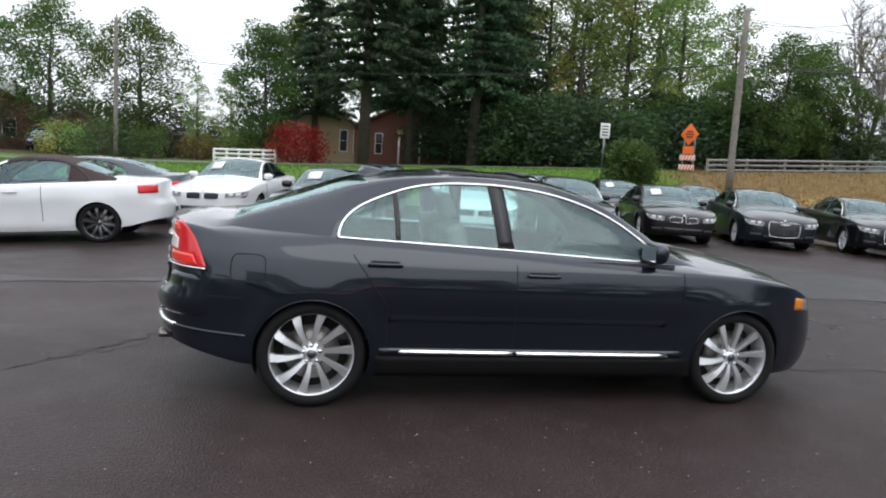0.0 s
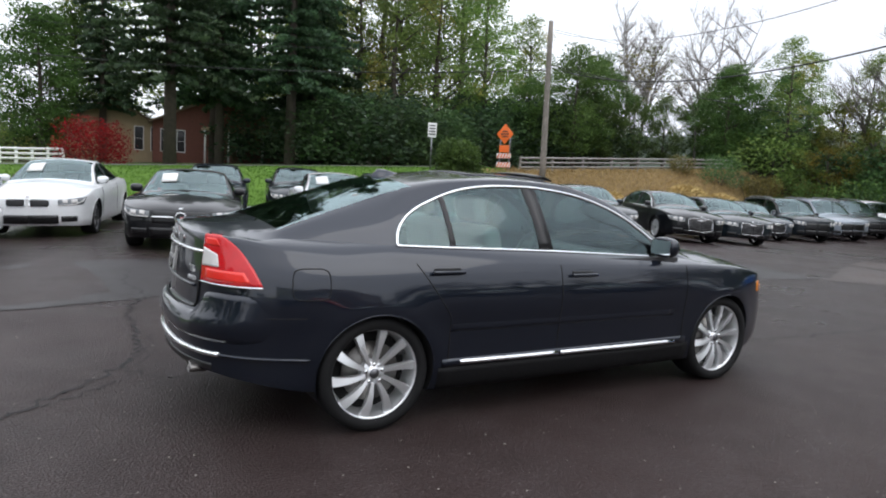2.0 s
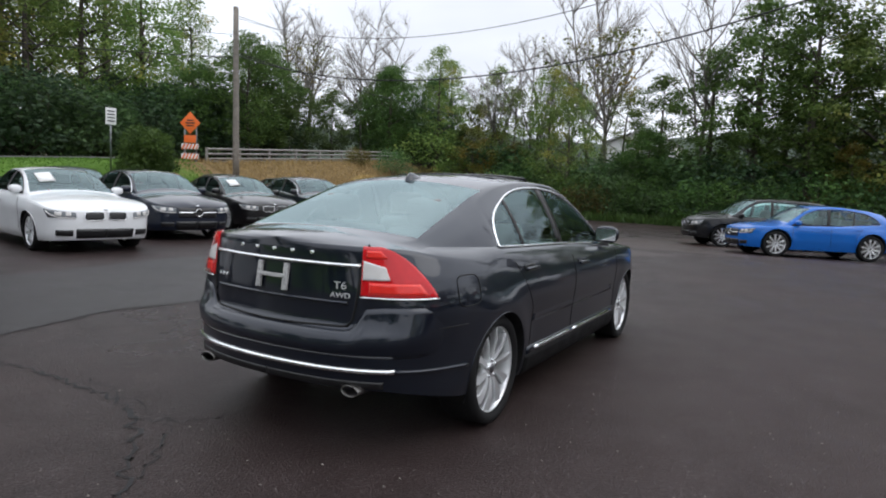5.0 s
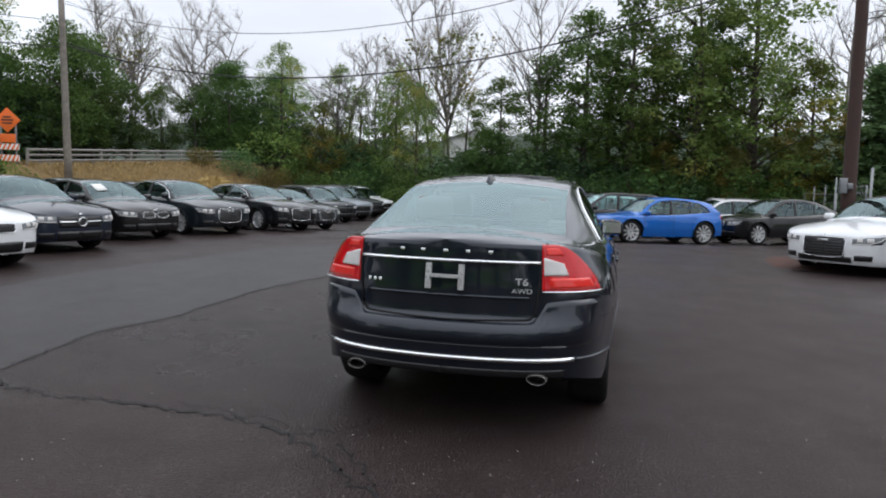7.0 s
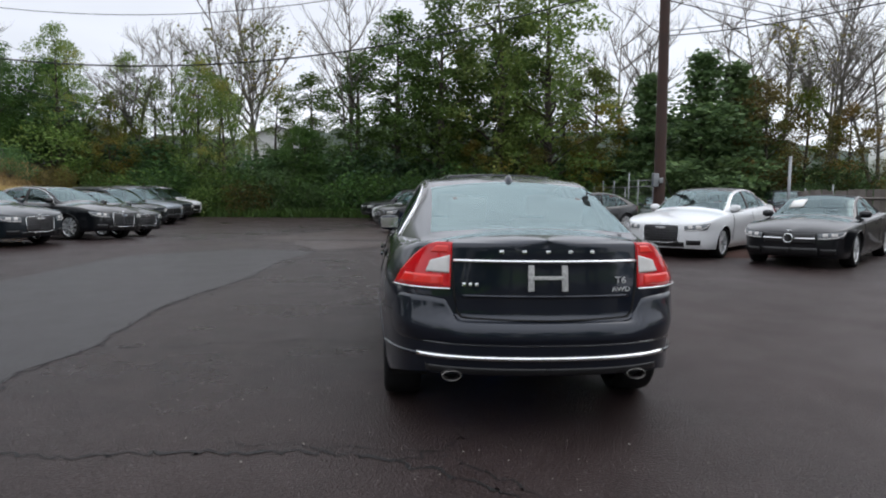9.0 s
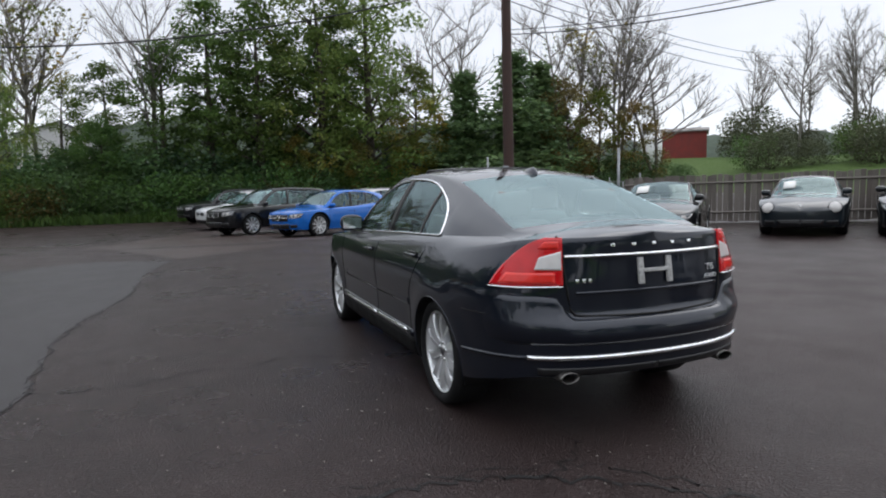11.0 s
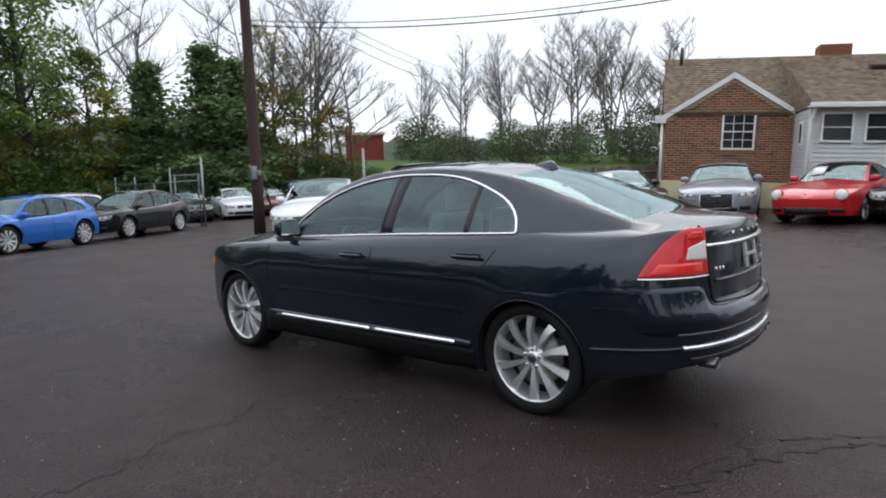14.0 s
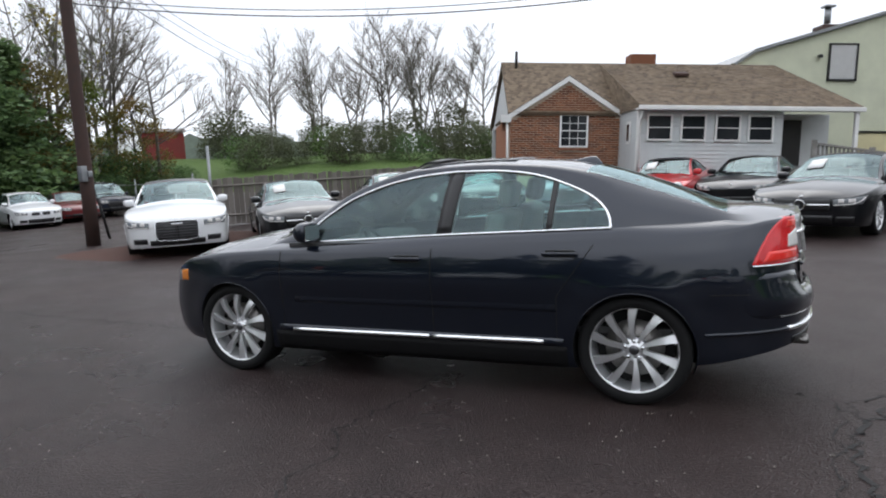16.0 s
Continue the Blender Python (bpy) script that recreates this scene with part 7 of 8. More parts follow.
blades(26000, (-14, 15, 16.1, 23.5), 0.06, M["grass_blade"], "lawn_grass", "short bright green lawn grass", 3, 0.02)
blades(9000, (15.5, 33, 16.2, 23.2), 0.20, M["straw"], "dry_grass", "tall straw-coloured dry grass on the bank", 4, 0.014)
for k, (x, y, r) in enumerate(((22.6, 18.6, 1.3), (25.2, 19.2, 1.6), (27.6, 18.9, 1.2), (19.4, 19.0, 1.0))):
    nr = np.random.default_rng(60 + k)
    n = 1500
    a, q = nr.random(n) * 6.283, np.sqrt(nr.random(n))
    px_, py_ = x + r * q * np.cos(a), y + 0.7 * r * q * np.sin(a)
    pz_ = np.array([gz(u, v) for u, v in zip(px_, py_)]) + 0.42 * r * (1 - q**2) - 0.06
    p = np.stack([px_, py_, pz_], 1)
    d = nr.normal(size=(n, 3)) * (1, 1, 0.45)
    d /= np.linalg.norm(d, axis=1)[:, None]
    s_ = np.cross(d, nr.normal(size=(n, 3)))
    s_ /= np.linalg.norm(s_, axis=1)[:, None]
    v = np.stack([p - d * 0.22 - s_ * 0.035, p - d * 0.22 + s_ * 0.035, p + d * 0.3 + (0, 0, 0.05)], 1).reshape(-1, 3)
    ob = new("straw_heap", quick_mesh("straw_heap", v, np.arange(3 * n).reshape(-1, 3), M["straw_bright"]))
    tagged(ob, "heap of pale yellow straw on the bank", "straw", kind="stuff")
blades(7000, (32.4, 35.0, -14, 16), 0.45, M["leaf_green"], "edge_weeds", "green weeds along the lot edge", 5, 0.05)
for kd, srcs in kinds.items():
    for i, src in enumerate(srcs):
        if (kd, i) not in used:
            for o in [*src.children_recursive, src]:
                bpy.data.objects.remove(o)


# ---- poles and cables ----
def sag(a, b, drop, n=24):
    a, b = Vector(a), Vector(b)
    return [a + (b - a) * (k / n) - Vector((0, 0, 4 * drop * (k / n) * (1 - k / n))) for k in range(n + 1)]


def cable(a, b, drop, r=0.014, label="thin black overhead cable"):
    ob = part("overhead_cable", tube(sag(a, b, drop), r, 5), M["cable"])
    return tagged(ob, label, "cable", "overhead cables")


def utility_pole(x, y, top, r, mat, label, lean=(0, 0)):
    p = thing("utility_pole", pose(x, y, gz(x, y) - 0.1), label, "utility pole")
    h = top - gz(x, y) + 0.1
    part("shaft", tube([(lean[0] * h * k / 6, lean[1] * h * k / 6, h * k / 6) for k in range(7)], r, 14, r * 0.72), mat, p)
    return p, h


pr, hr = utility_pole(16.05, 20.3, 8.75, 0.15, M["timber_pole"], "weathered grey timber pole on the straw bank", (-0.02, 0.0))
pl, hl_ = utility_pole(-14.2, 41.6, 9.5, 0.15, M["timber_pole"], "weathered grey timber pole with fittings")
part("insulator", join(box(-0.3, 0.3, -0.05, 0.05, hl_ - 0.35, hl_ - 0.25, 0.02), box(-0.26, -0.2, -0.04, 0.04, hl_ - 0.25, hl_ - 0.1, 0.01), box(0.2, 0.26, -0.04, 0.04, hl_ - 0.25, hl_ - 0.1, 0.01)), M["timber_pole"], pl)
part("spike", tube([(0, 0.1, hl_ - 0.1), (0, 0.1, hl_ + 0.25)], 0.05, 8), M["steel"], pl)
pb, hb_ = utility_pole(11.7, -6.4, 10.2, 0.16, M["brown_pole"], "dark brown timber pole in the mulch bed with meter box", (-0.012, 0.012))
part("meter_box", box(-0.20, -0.06, 0.11, 0.27, 1.62, 1.98, 0.02), M["steel"], pb, "small grey meter box")
part("meter_base", box(-0.23, -0.12, 0.0, 0.12, 1.72, 1.86, 0.02), M["steel"], pb)
for a, b in (((0, 0, 2.2), (0.9, -1.25, 0.12)),):
    part("guy_wire", tube([a, b], 0.012, 5), M["cable"], pb)
part("guard_pipe", tube([(0.45, -0.62, 1.2), (0.86, -1.19, 0.15)], 0.035, 8), M["cable"], pb)
cable((16.1, 20.3, 6.7), (11.65, -6.35, 7.2), 2.05, 0.022, "thick sagging black overhead cable")
cable((16.1, 20.3, 8.3), (11.65, -6.35, 8.8), 2.2, 0.011)
cable((16.1, 20.3, 7.6), (-14.2, 41.6, 8.2), 0.7, 0.012)
cable((-14.2, 41.6, 7.4), (16.1, 20.3, 6.6), 0.9, 0.022, "thick sagging black overhead cable")
cable((-14.2, 41.6, 6.6), (70, 32, 8.6), 1.0, 0.012)
cable((-14.2, 41.6, 9.2), (70, 32, 10.5), 1.0, 0.012)
cable((-14.2, 41.6, 9.0), (-80, 52, 10.0), 1.0, 0.014)
cable((-14.2, 41.6, 7.4), (-80, 52, 8.0), 1.0, 0.022, "thick sagging black overhead cable")
cable((16.1, 20.3, 8.4), (70, 14, 10), 1.2, 0.011)
cable((16.1, 20.3, 6.8), (70, 14, 8), 1.4, 0.02, "thick sagging black overhead cable")
cable((11.65, -6.35, 7.0), (40, -60, 14.2), 1.6, 0.012)
cable((11.65, -6.35, 6.75), (40, -60, 13.6), 1.6, 0.012)
cable((11.65, -6.35, 6.5), (40, -60, 12.4), 1.6, 0.014)
cable((11.65, -6.35, 5.55), (-9, -13, 6.3), 1.1, 0.014)
cable((11.65, -6.35, 5.68), (-9, -12.8, 6.4), 1.1, 0.010)
# mulch bed under the pole
mv, mf = [], []
for i in range(13):
    for j in range(9):
        u, v = i / 12, j / 8
        x, y = 8.0 + 2.9 * v - 1.3 * u, -3.9 - 4.9 * u - 0.4 * v
        e = min(1, 6 * min(u, 1 - u, v, 1 - v))
        mv.append((x + 0.1 * math.sin(9 * u), y, gz(x, y) - 0.02 + 0.10 * e + 0.03 * noise.noise(Vector((x * 3, y * 3, 0)))))
mf = [(i * 9 + j, i * 9 + j + 1, (i + 1) * 9 + j + 1, (i + 1) * 9 + j) for i in range(12) for j in range(8)]
tagged(part("mulch_bed", (mv, mf), M["mulch"]), "reddish brown mulch bed round the pole", "mulch bed", kind="structure")


# ---- fences ----
def board_fence(a, b, h, label):
    f = thing("board_fence", pose(0, 0, 0), label, "fence")
    L_ = math.hypot(b[0] - a[0], b[1] - a[1])
    n = int(L_ / 0.145)
    ang = math.atan2(b[1] - a[1], b[0] - a[0])
    rr = random.Random(3)
    shapes = []
    for q in range(5):
        hh = h + rr.uniform(-0.05, 0.05)
        g = box(-0.066, 0.066, -0.011, 0.011, 0.03, hh, 0.006)
        g = ([(v[0], v[1], v[2] if v[2] < hh * 0.9 else v[2] - 0.035 * (abs(v[0]) > 0.045)) for v in g[0]], g[1])
        shapes.append(mesh_of("fence_board", g[0], g[1], M["fence_wood"], False))
    for k in range(n):
        u = (k + 0.5) / n
        x, y = a[0] + (b[0] - a[0]) * u, a[1] + (b[1] - a[1]) * u
        o = new("fence_board", shapes[rr.randrange(5)])
        o.parent = f
        o.matrix_local = Matrix.Translation((x, y, gz(x, y) + rr.uniform(-0.02, 0.02))) @ Matrix.Rotation(ang, 4, "Z") @ Matrix.Rotation(rr.uniform(-0.012, 0.012), 4, "Y")
    for z in (0.3, h - 0.25):
        r = [(a[0] + (b[0] - a[0]) * k / 8 - math.sin(ang) * -0.03, a[1] + (b[1] - a[1]) * k / 8 + math.cos(ang) * -0.03, gz(a[0] + (b[0] - a[0]) * k / 8, a[1] + (b[1] - a[1]) * k / 8) + z) for k in range(9)]
        part("fence_rail", tube(r, 0.03, 4), M["fence_wood"], f)
    return f


board_fence((11.3, -10.1), (4.35, -16.9), 1.4, "weathered grey board fence behind the parked cars")


def chain_fence(pts, h, label, gap=2.6, tall=()):
    f = thing("chain_link_fence", pose(0, 0, 0), label, "fence")
    for (ax, ay), (bx, by) in zip(pts, pts[1:]):
        L_ = math.hypot(bx - ax, by - ay)
        n = max(1, round(L_ / gap))
        for k in range(n + 1):
            x, y = ax + (bx - ax) * k / n, ay + (by - ay) * k / n
            part("post", tube([(x, y, gz(x, y) - 0.1), (x, y, gz(x, y) + h + (0.35 if k % 2 else 0.04))], 0.026, 8), M["steel"], f)
        for z in (h, 0.08):
            part("rail", tube([(ax, ay, gz(ax, ay) + z), (bx, by, gz(bx, by) + z)], 0.02, 6), M["steel"], f)
        vs, fs = [], []
        m = int(L_ / 0.16)
        dx, dy = (bx - ax) / L_, (by - ay) / L_
        for s in (1, -1):
            for k in range(-int(h / 0.16), m):
                u0, u1 = k * 0.16, k * 0.16 + h
                z0, z1 = 0.0, h
                if u0 < 0:
                    z0, u0 = -u0, 0
                if u1 > L_:
                    z1 = h - (u1 - L_)
                    u1 = L_
                if z1 - z0 < 0.05:
                    continue
                if s < 0:
                    u0, u1 = L_ - u0, L_ - u1
                g0 = gz(ax + dx * u0, ay + dy * u0)
                g1 = gz(ax + dx * u1, ay + dy * u1)
                b0 = len(vs)
                for uu, zz, gg in ((u0, z0, g0), (u1, z1, g1)):
                    px, py = ax + dx * uu, ay + dy * uu
                    vs += [(px - dx * 0.003, py - dy * 0.003, gg + zz), (px + dx * 0.003, py + dy * 0.003, gg + zz)]
                fs.append((b0, b0 + 1, b0 + 3, b0 + 2))
        tagged(part("wire_mesh", (vs, fs), M["steel"], f, smooth=False), kind="stuff")
    return f


chain_fence([(20.6, -9.8), (27.4, -10.45), (33.0, -11.1)], 1.85, "galvanised chain-link fence of the compound")
chain_fence([(20.6, -9.8), (21.4, -9.05)], 2.1, "open galvanised chain-link gate", 1.0)
chain_fence([(33.0, -11.1), (31.5, -22.0), (16.0, -14.4)], 1.35, "galvanised chain-link fence behind the compound", 3.2)
gp = part("steel_post", tube([(20.5, -9.9, gz(20.5, -9.9) - 0.1), (20.5, -9.9, 2.55)], 0.045, 10), M["steel"])
tagged(gp, "tall galvanised steel gate post", "post")
gp = part("steel_post", tube([(10.9, -9.6, gz(10.9, -9.6) - 0.1), (10.9, -9.6, 2.35)], 0.04, 10), M["steel"])
tagged(gp, "tall galvanised steel post by the fence", "post")


def rail_fence(a, b, n, mat, h, label, rails=3, post=0.10):
    f = thing("rail_fence", pose(0, 0, 0), label, "fence")
    pts = []
    for k in range(n + 1):
        x, y = a[0] + (b[0] - a[0]) * k / n, a[1] + (b[1] - a[1]) * k / n
        z = gz(x, y)
        pts.append((x, y, z))
        part("post", box(x - post / 2, x + post / 2, y - post / 2, y + post / 2, z - 0.1, z + h, 0.015), mat, f, smooth=False)
    for r in range(rails):
        for p, q in zip(pts, pts[1:]):
            z = h * (0.28 + 0.62 * r / max(1, rails - 1))
            part("rail", tube([(p[0], p[1] - 0.05, p[2] + z), (q[0], q[1] - 0.05, q[2] + z)], 0.055, 4), mat, f, smooth=False)
    return f


rail_fence((16.6, 22.9), (33.5, 23.4), 8, M["rail_wood"], 0.75, "weathered grey timber rail fence above the bank")
rail_fence((-6.6, 31.4), (-3.5, 31.6), 5, M["white_paint"], 0.72, "white painted rail fence beyond the road", 3, 0.12)
rail_fence((-14.0, 15.7), (9.5, 15.9), 10, M["steel"], 0.62, "low steel guard rail along the lawn", 1, 0.09)


# ---- road signs ----
sx, sy = 10.3, 20.7
sg = thing("road_sign", pose(sx, sy, gz(sx, sy), 0, 0, -15), "white rectangular road sign on a steel post", "road sign")
part("post", tube([(0, 0, -0.1), (0, 0, 2.35)], 0.028, 8), M["steel"], sg)
part("plate", box(-0.19, 0.19, -0.035, -0.022, 1.75, 2.37, 0.004), M["sign_white"], sg)
for k in range(4):
    part("lettering_bar", box(-0.13, 0.13, -0.039, -0.036, 2.22 - 0.12 * k, 2.27 - 0.12 * k), M["black_trim"], sg, smooth=False)
ox, oy = 15.2, 22.3
og = thing("warning_sign", pose(ox, oy, gz(ox, oy), 0, 0, -70), "orange diamond work sign above an orange plate and striped barrier", "warning sign")
for s in (-0.28, 0.28):
    part("post", box(s - 0.03, s + 0.03, -0.03, 0.03, -0.1, 1.5, 0.008), M["steel"], og)
dm = moved(box(-0.35, 0.35, -0.008, 0.008, -0.35, 0.35, 0.004), Matrix.Translation((0, -0.06, 1.66)) @ Matrix.Rotation(radians(45), 4, "Y"))
part("diamond_plate", dm, M["orange"], og, "orange diamond plate")
for k, wd in ((0.12, 0.3), (0.0, 0.44), (-0.12, 0.36)):
    part("lettering_bar", box(-wd / 2, wd / 2, -0.074, -0.069, 1.66 + k - 0.03, 1.66 + k + 0.03), M["black_trim"], og, smooth=False)
part("lower_plate", box(-0.29, 0.29, -0.068, -0.052, 0.78, 1.12, 0.004), M["orange"], og, "orange rectangular plate")
for z in (0.06, 0.50):
    bar = part("barrier_board", box(-0.42, 0.42, -0.07, -0.045, z, z + 0.24, 0.004), M["sign_white"], og, "white board with orange stripes")
    for k in range(5):
        x = -0.40 + 0.17 * k
        q = [(x, -0.074, z), (x + 0.08, -0.074, z), (min(0.42, x + 0.20), -0.074, z + 0.24), (min(0.42, x + 0.12), -0.074, z + 0.24)]
        part("stripe", (q + [(p[0], -0.07, p[2]) for p in q], [(0, 1, 2, 3), (7, 6, 5, 4), (0, 4, 5, 1), (1, 5, 6, 2), (2, 6, 7, 3), (3, 7, 4, 0)]), M["orange"], bar, smooth=False)


# ---- the office ----
hu, hf, hv = Vector((-0.92603, -0.37309, -0.05716)), Vector((0.37372, -0.92754, -0.0004)), Vector((-0.05287, -0.02174, 0.99836))
HM = Matrix(((hu.x, hf.x, hv.x, 0.078), (hu.y, hf.y, hv.y, -14.557), (hu.z, hf.z, hv.z, 0.452), (0, 0, 0, 1)))
office = thing("office_house", HM, "single-storey office with brick gable, pale siding and brown shingle roof", "house")


def window_unit(parent, x0, x1, z0, z1, y, cols, rows_, depth=0.05):
    e = 0.05
    w = part("window", join(box(x0 - e, x0, y - depth, y, z0 - e, z1 + e), box(x1, x1 + e, y - depth, y, z0 - e, z1 + e),
                            box(x0, x1, y - depth, y, z1, z1 + e), box(x0, x1, y - depth - 0.015, y, z0 - e, z0)), M["white_paint"], parent, "white framed sash window", False)
    part("pane", box(x0, x1, y - 0.012, y - 0.006, z0, z1), M["pane"], w, "dark reflecting pane", False)
    for c in range(1, cols):
        x = x0 + (x1 - x0) * c / cols
        part("glazing_bar", box(x - 0.008, x + 0.008, y - 0.03, y - 0.013, z0, z1), M["white_paint"], w, smooth=False)
    for r in range(1, rows_):
        z = z0 + (z1 - z0) * r / rows_
        hgt = 0.012 if rows_ == 2 else (0.016 if r == rows_ // 2 else 0.008)
        part("glazing_bar", box(x0, x1, y - 0.034, y - 0.013, z - hgt, z + hgt), M["white_paint"], w, smooth=False)
    return w


# siding front and side
wall = part("siding_wall", join(box(0.0, 4.03, 0.0, 0.15, -0.3, 2.42), box(-0.0, 0.15, 0.15, 2.0, -0.3, 2.42)), M["siding"], office, "pale horizontal vinyl siding", False)
for k in range(22):
    z = -0.1 + 0.113 * k
    v = [(-0.004, -0.022, z), (4.03, -0.022, z), (4.03, -0.003, z + 0.108), (-0.004, -0.003, z + 0.108), (-0.004, 0.0, z), (4.03, 0.0, z)]
    part("siding_board", (v, [(0, 1, 2, 3), (0, 4, 5, 1)]), M["siding"], wall, smooth=False)
    v = [(-0.022, 0.0, z), (-0.022, 2.0, z), (-0.003, 2.0, z + 0.108), (-0.003, 0.0, z + 0.108), (0.0, 0.0, z), (0.0, 2.0, z)]
    part("siding_board", (v, [(0, 3, 2, 1), (0, 1, 5, 4)]), M["siding"], wall, smooth=False)
for x in (0.28, 1.23, 2.20, 3.12):
    window_unit(office, x - 0.02, x + 0.60, 1.56, 2.20, -0.02, 1, 2)
sw_ = part("side_window", join(box(-0.05, -0.02, 0.7, 1.1, 1.45, 2.1), box(-0.055, -0.05, 0.76, 1.04, 1.51, 2.04)), M["white_paint"], office, smooth=False)
part("pane", box(-0.06, -0.056, 0.78, 1.02, 1.53, 2.02), M["pane"], sw_, smooth=False)
part("corner_post", box(-0.06, 0.05, -0.06, 0.05, -0.3, 2.4), M["white_paint"], office, smooth=False)
part("downpipe", tube([(0.02, -0.28, 2.38), (0.03, -0.12, 2.18), (-0.02, -0.10, 2.05), (-0.02, -0.10, 0.0)], 0.035, 8), M["white_paint"], office)
# brick gable
gx0, gx1, gy = -3.42, 0.14, 2.0
apex_x, apex_z, eave_z = -1.64, 3.42, 2.28


def gable_z(x):
    return eave_z + (apex_z - eave_z) * (1 - abs(x - apex_x) / (gx1 - apex_x))


bw_ = part("brick_wall", ([(gx0, gy, -0.3), (gx1, gy, -0.3), (gx1, gy, eave_z), (apex_x, gy, apex_z), (gx0, gy, eave_z), (gx0, gy + 0.2, -0.3), (gx1, gy + 0.2, -0.3), (gx1, gy + 0.2, eave_z), (apex_x, gy + 0.2, apex_z), (gx0, gy + 0.2, eave_z)],
                          [(0, 1, 2, 3, 4), (9, 8, 7, 6, 5), (0, 5, 6, 1), (1, 6, 7, 2), (2, 7, 8, 3), (3, 8, 9, 4), (4, 9, 5, 0)]), M["mortar"], office, "brown-red brick gable wall", False)
part("brick_return", box(gx0 - 0.0, gx0 + 0.2, gy + 0.2, 7.6, -0.3, 2.3), M["brick"], office, smooth=False)
part("foundation", box(gx0 - 0.03, gx1, gy - 0.05, gy, -0.4, 0.46), M["stucco_y"], office, "cream rendered plinth", False)
window_unit(office, -1.83, -1.05, 1.42, 2.34, gy - 0.02, 3, 4, 0.05)
part("window_sill", box(-1.90, -0.98, gy - 0.09, gy - 0.001, 1.28, 1.345), M["brick"], office, "brick window sill", False)
for sgn in (1, -1):
    ex = apex_x + sgn * (gx1 - apex_x + 0.22)
    ez = apex_z + 0.12 - (apex_z - eave_z) * (gx1 - apex_x + 0.22) / (gx1 - apex_x)
    a, b = Vector((apex_x, gy - 0.12, apex_z + 0.12)), Vector((ex, gy - 0.12, ez))
    v = [a + Vector((0, 0, -0.16)), b + Vector((0, 0, -0.16)), b, a]
    v2 = [p + Vector((0, 0.10, 0)) for p in v]
    part("barge_board", ([tuple(p) for p in v + v2], [(0, 1, 2, 3), (7, 6, 5, 4), (0, 4, 5, 1), (1, 5, 6, 2), (2, 6, 7, 3), (3, 7, 4, 0)]), M["white_paint"], office, "white painted barge board", False)
part("eave_return", box(gx1 - 0.02, gx1 + 0.3, gy - 0.14, gy + 0.1, 2.12, 2.34), M["white_paint"], office, smooth=False)
part("eave_return", box(gx0 - 0.3, gx0 + 0.02, gy - 0.14, gy + 0.1, 2.12, 2.34), M["white_paint"], office, smooth=False)
part("downpipe", tube([(gx0 - 0.1, gy - 0.05, 2.2), (gx0 - 0.06, gy - 0.06, 0.0)], 0.035, 8), M["white_paint"], office)
part("gutter", join(box(-0.12, 6.13, -0.38, -0.28, 2.34, 2.46, 0.02), box(-0.1, 6.11, -0.28, 0.1, 2.36, 2.40)), M["white_paint"], office, "white eaves gutter and soffit", False)


def shingled(name, o, along, upv, nl, nu, parent, wl, wu, seed):
    """Roof slope: a deck with rows of shingle tabs; the first rows are single tabs, the rest joined."""
    o, along, upv = Vector(o), Vector(along), Vector(upv)
    nrm = along.cross(upv).normalized()
    if nrm.z < 0:
        nrm = -nrm
    c = [o, o + along, o + along + upv, o + upv]
    deck = part(name, ([tuple(p - nrm * 0.01) for p in c] + [tuple(p - nrm * 0.09) for p in c], [(0, 1, 2, 3), (7, 6, 5, 4), (0, 4, 5, 1), (1, 5, 6, 2), (2, 6, 7, 3), (3, 7, 4, 0)]), M["shingle"], parent, "brown mottled shingle roof", False)
    rr = random.Random(seed)
    vs, fs = [], []
    for j in range(nu):
        for i in range(-1, nl):
            a0 = (i + (0.5 if j % 2 else 0.0)) / nl
            a1 = a0 + 0.96 / nl
            a0, a1 = max(0, a0), min(1, a1)
            if a1 - a0 < 0.1 / nl:
                continue
            u0, u1 = j / nu, (j + 1.05) / nu
            u1 = min(1, u1)
            lift = 0.012 + rr.uniform(0, 0.008)
            p = [o + along * a0 + upv * u0 + nrm * lift, o + along * a1 + upv * u0 + nrm * lift, o + along * a1 + upv * u1 + nrm * 0.002, o + along * a0 + upv * u1 + nrm * 0.002,
                 o + along * a0 + upv * u0 - nrm * 0.004, o + along * a1 + upv * u0 - nrm * 0.004]
            b0 = len(vs)
            vs += [tuple(q) for q in p]
            fs += [(b0, b0 + 1, b0 + 2, b0 + 3), (b0, b0 + 4, b0 + 5, b0 + 1)]
    tagged(part("shingles", (vs, fs), M["shingle"], deck, smooth=False), kind="stuff")
    return deck


# main roof, front and back slopes, wing roof
shingled("roof", (-0.05, -0.36, 2.44), (6.18, 0, 0), (0, 5.36, 1.98), 46, 40, office, 0, 0, 1)
shingled("roof", (-3.50, 1.88, 2.42), (3.58, 0, 0), (0, 3.12, 2.0), 27, 27, office, 0, 0, 4)
part("roof_back", ([(-3.48, 5.0, 4.42), (6.13, 5.0, 4.42), (6.13, 10.4, 2.44), (-3.48, 10.4, 2.44), (-3.48, 5.0, 4.34), (6.13, 5.0, 4.34), (6.13, 10.4, 2.36), (-3.48, 10.4, 2.36)],
                   [(0, 1, 2, 3), (7, 6, 5, 4), (0, 4, 5, 1), (1, 5, 6, 2), (2, 6, 7, 3), (3, 7, 4, 0)]), M["shingle"], office, smooth=False)
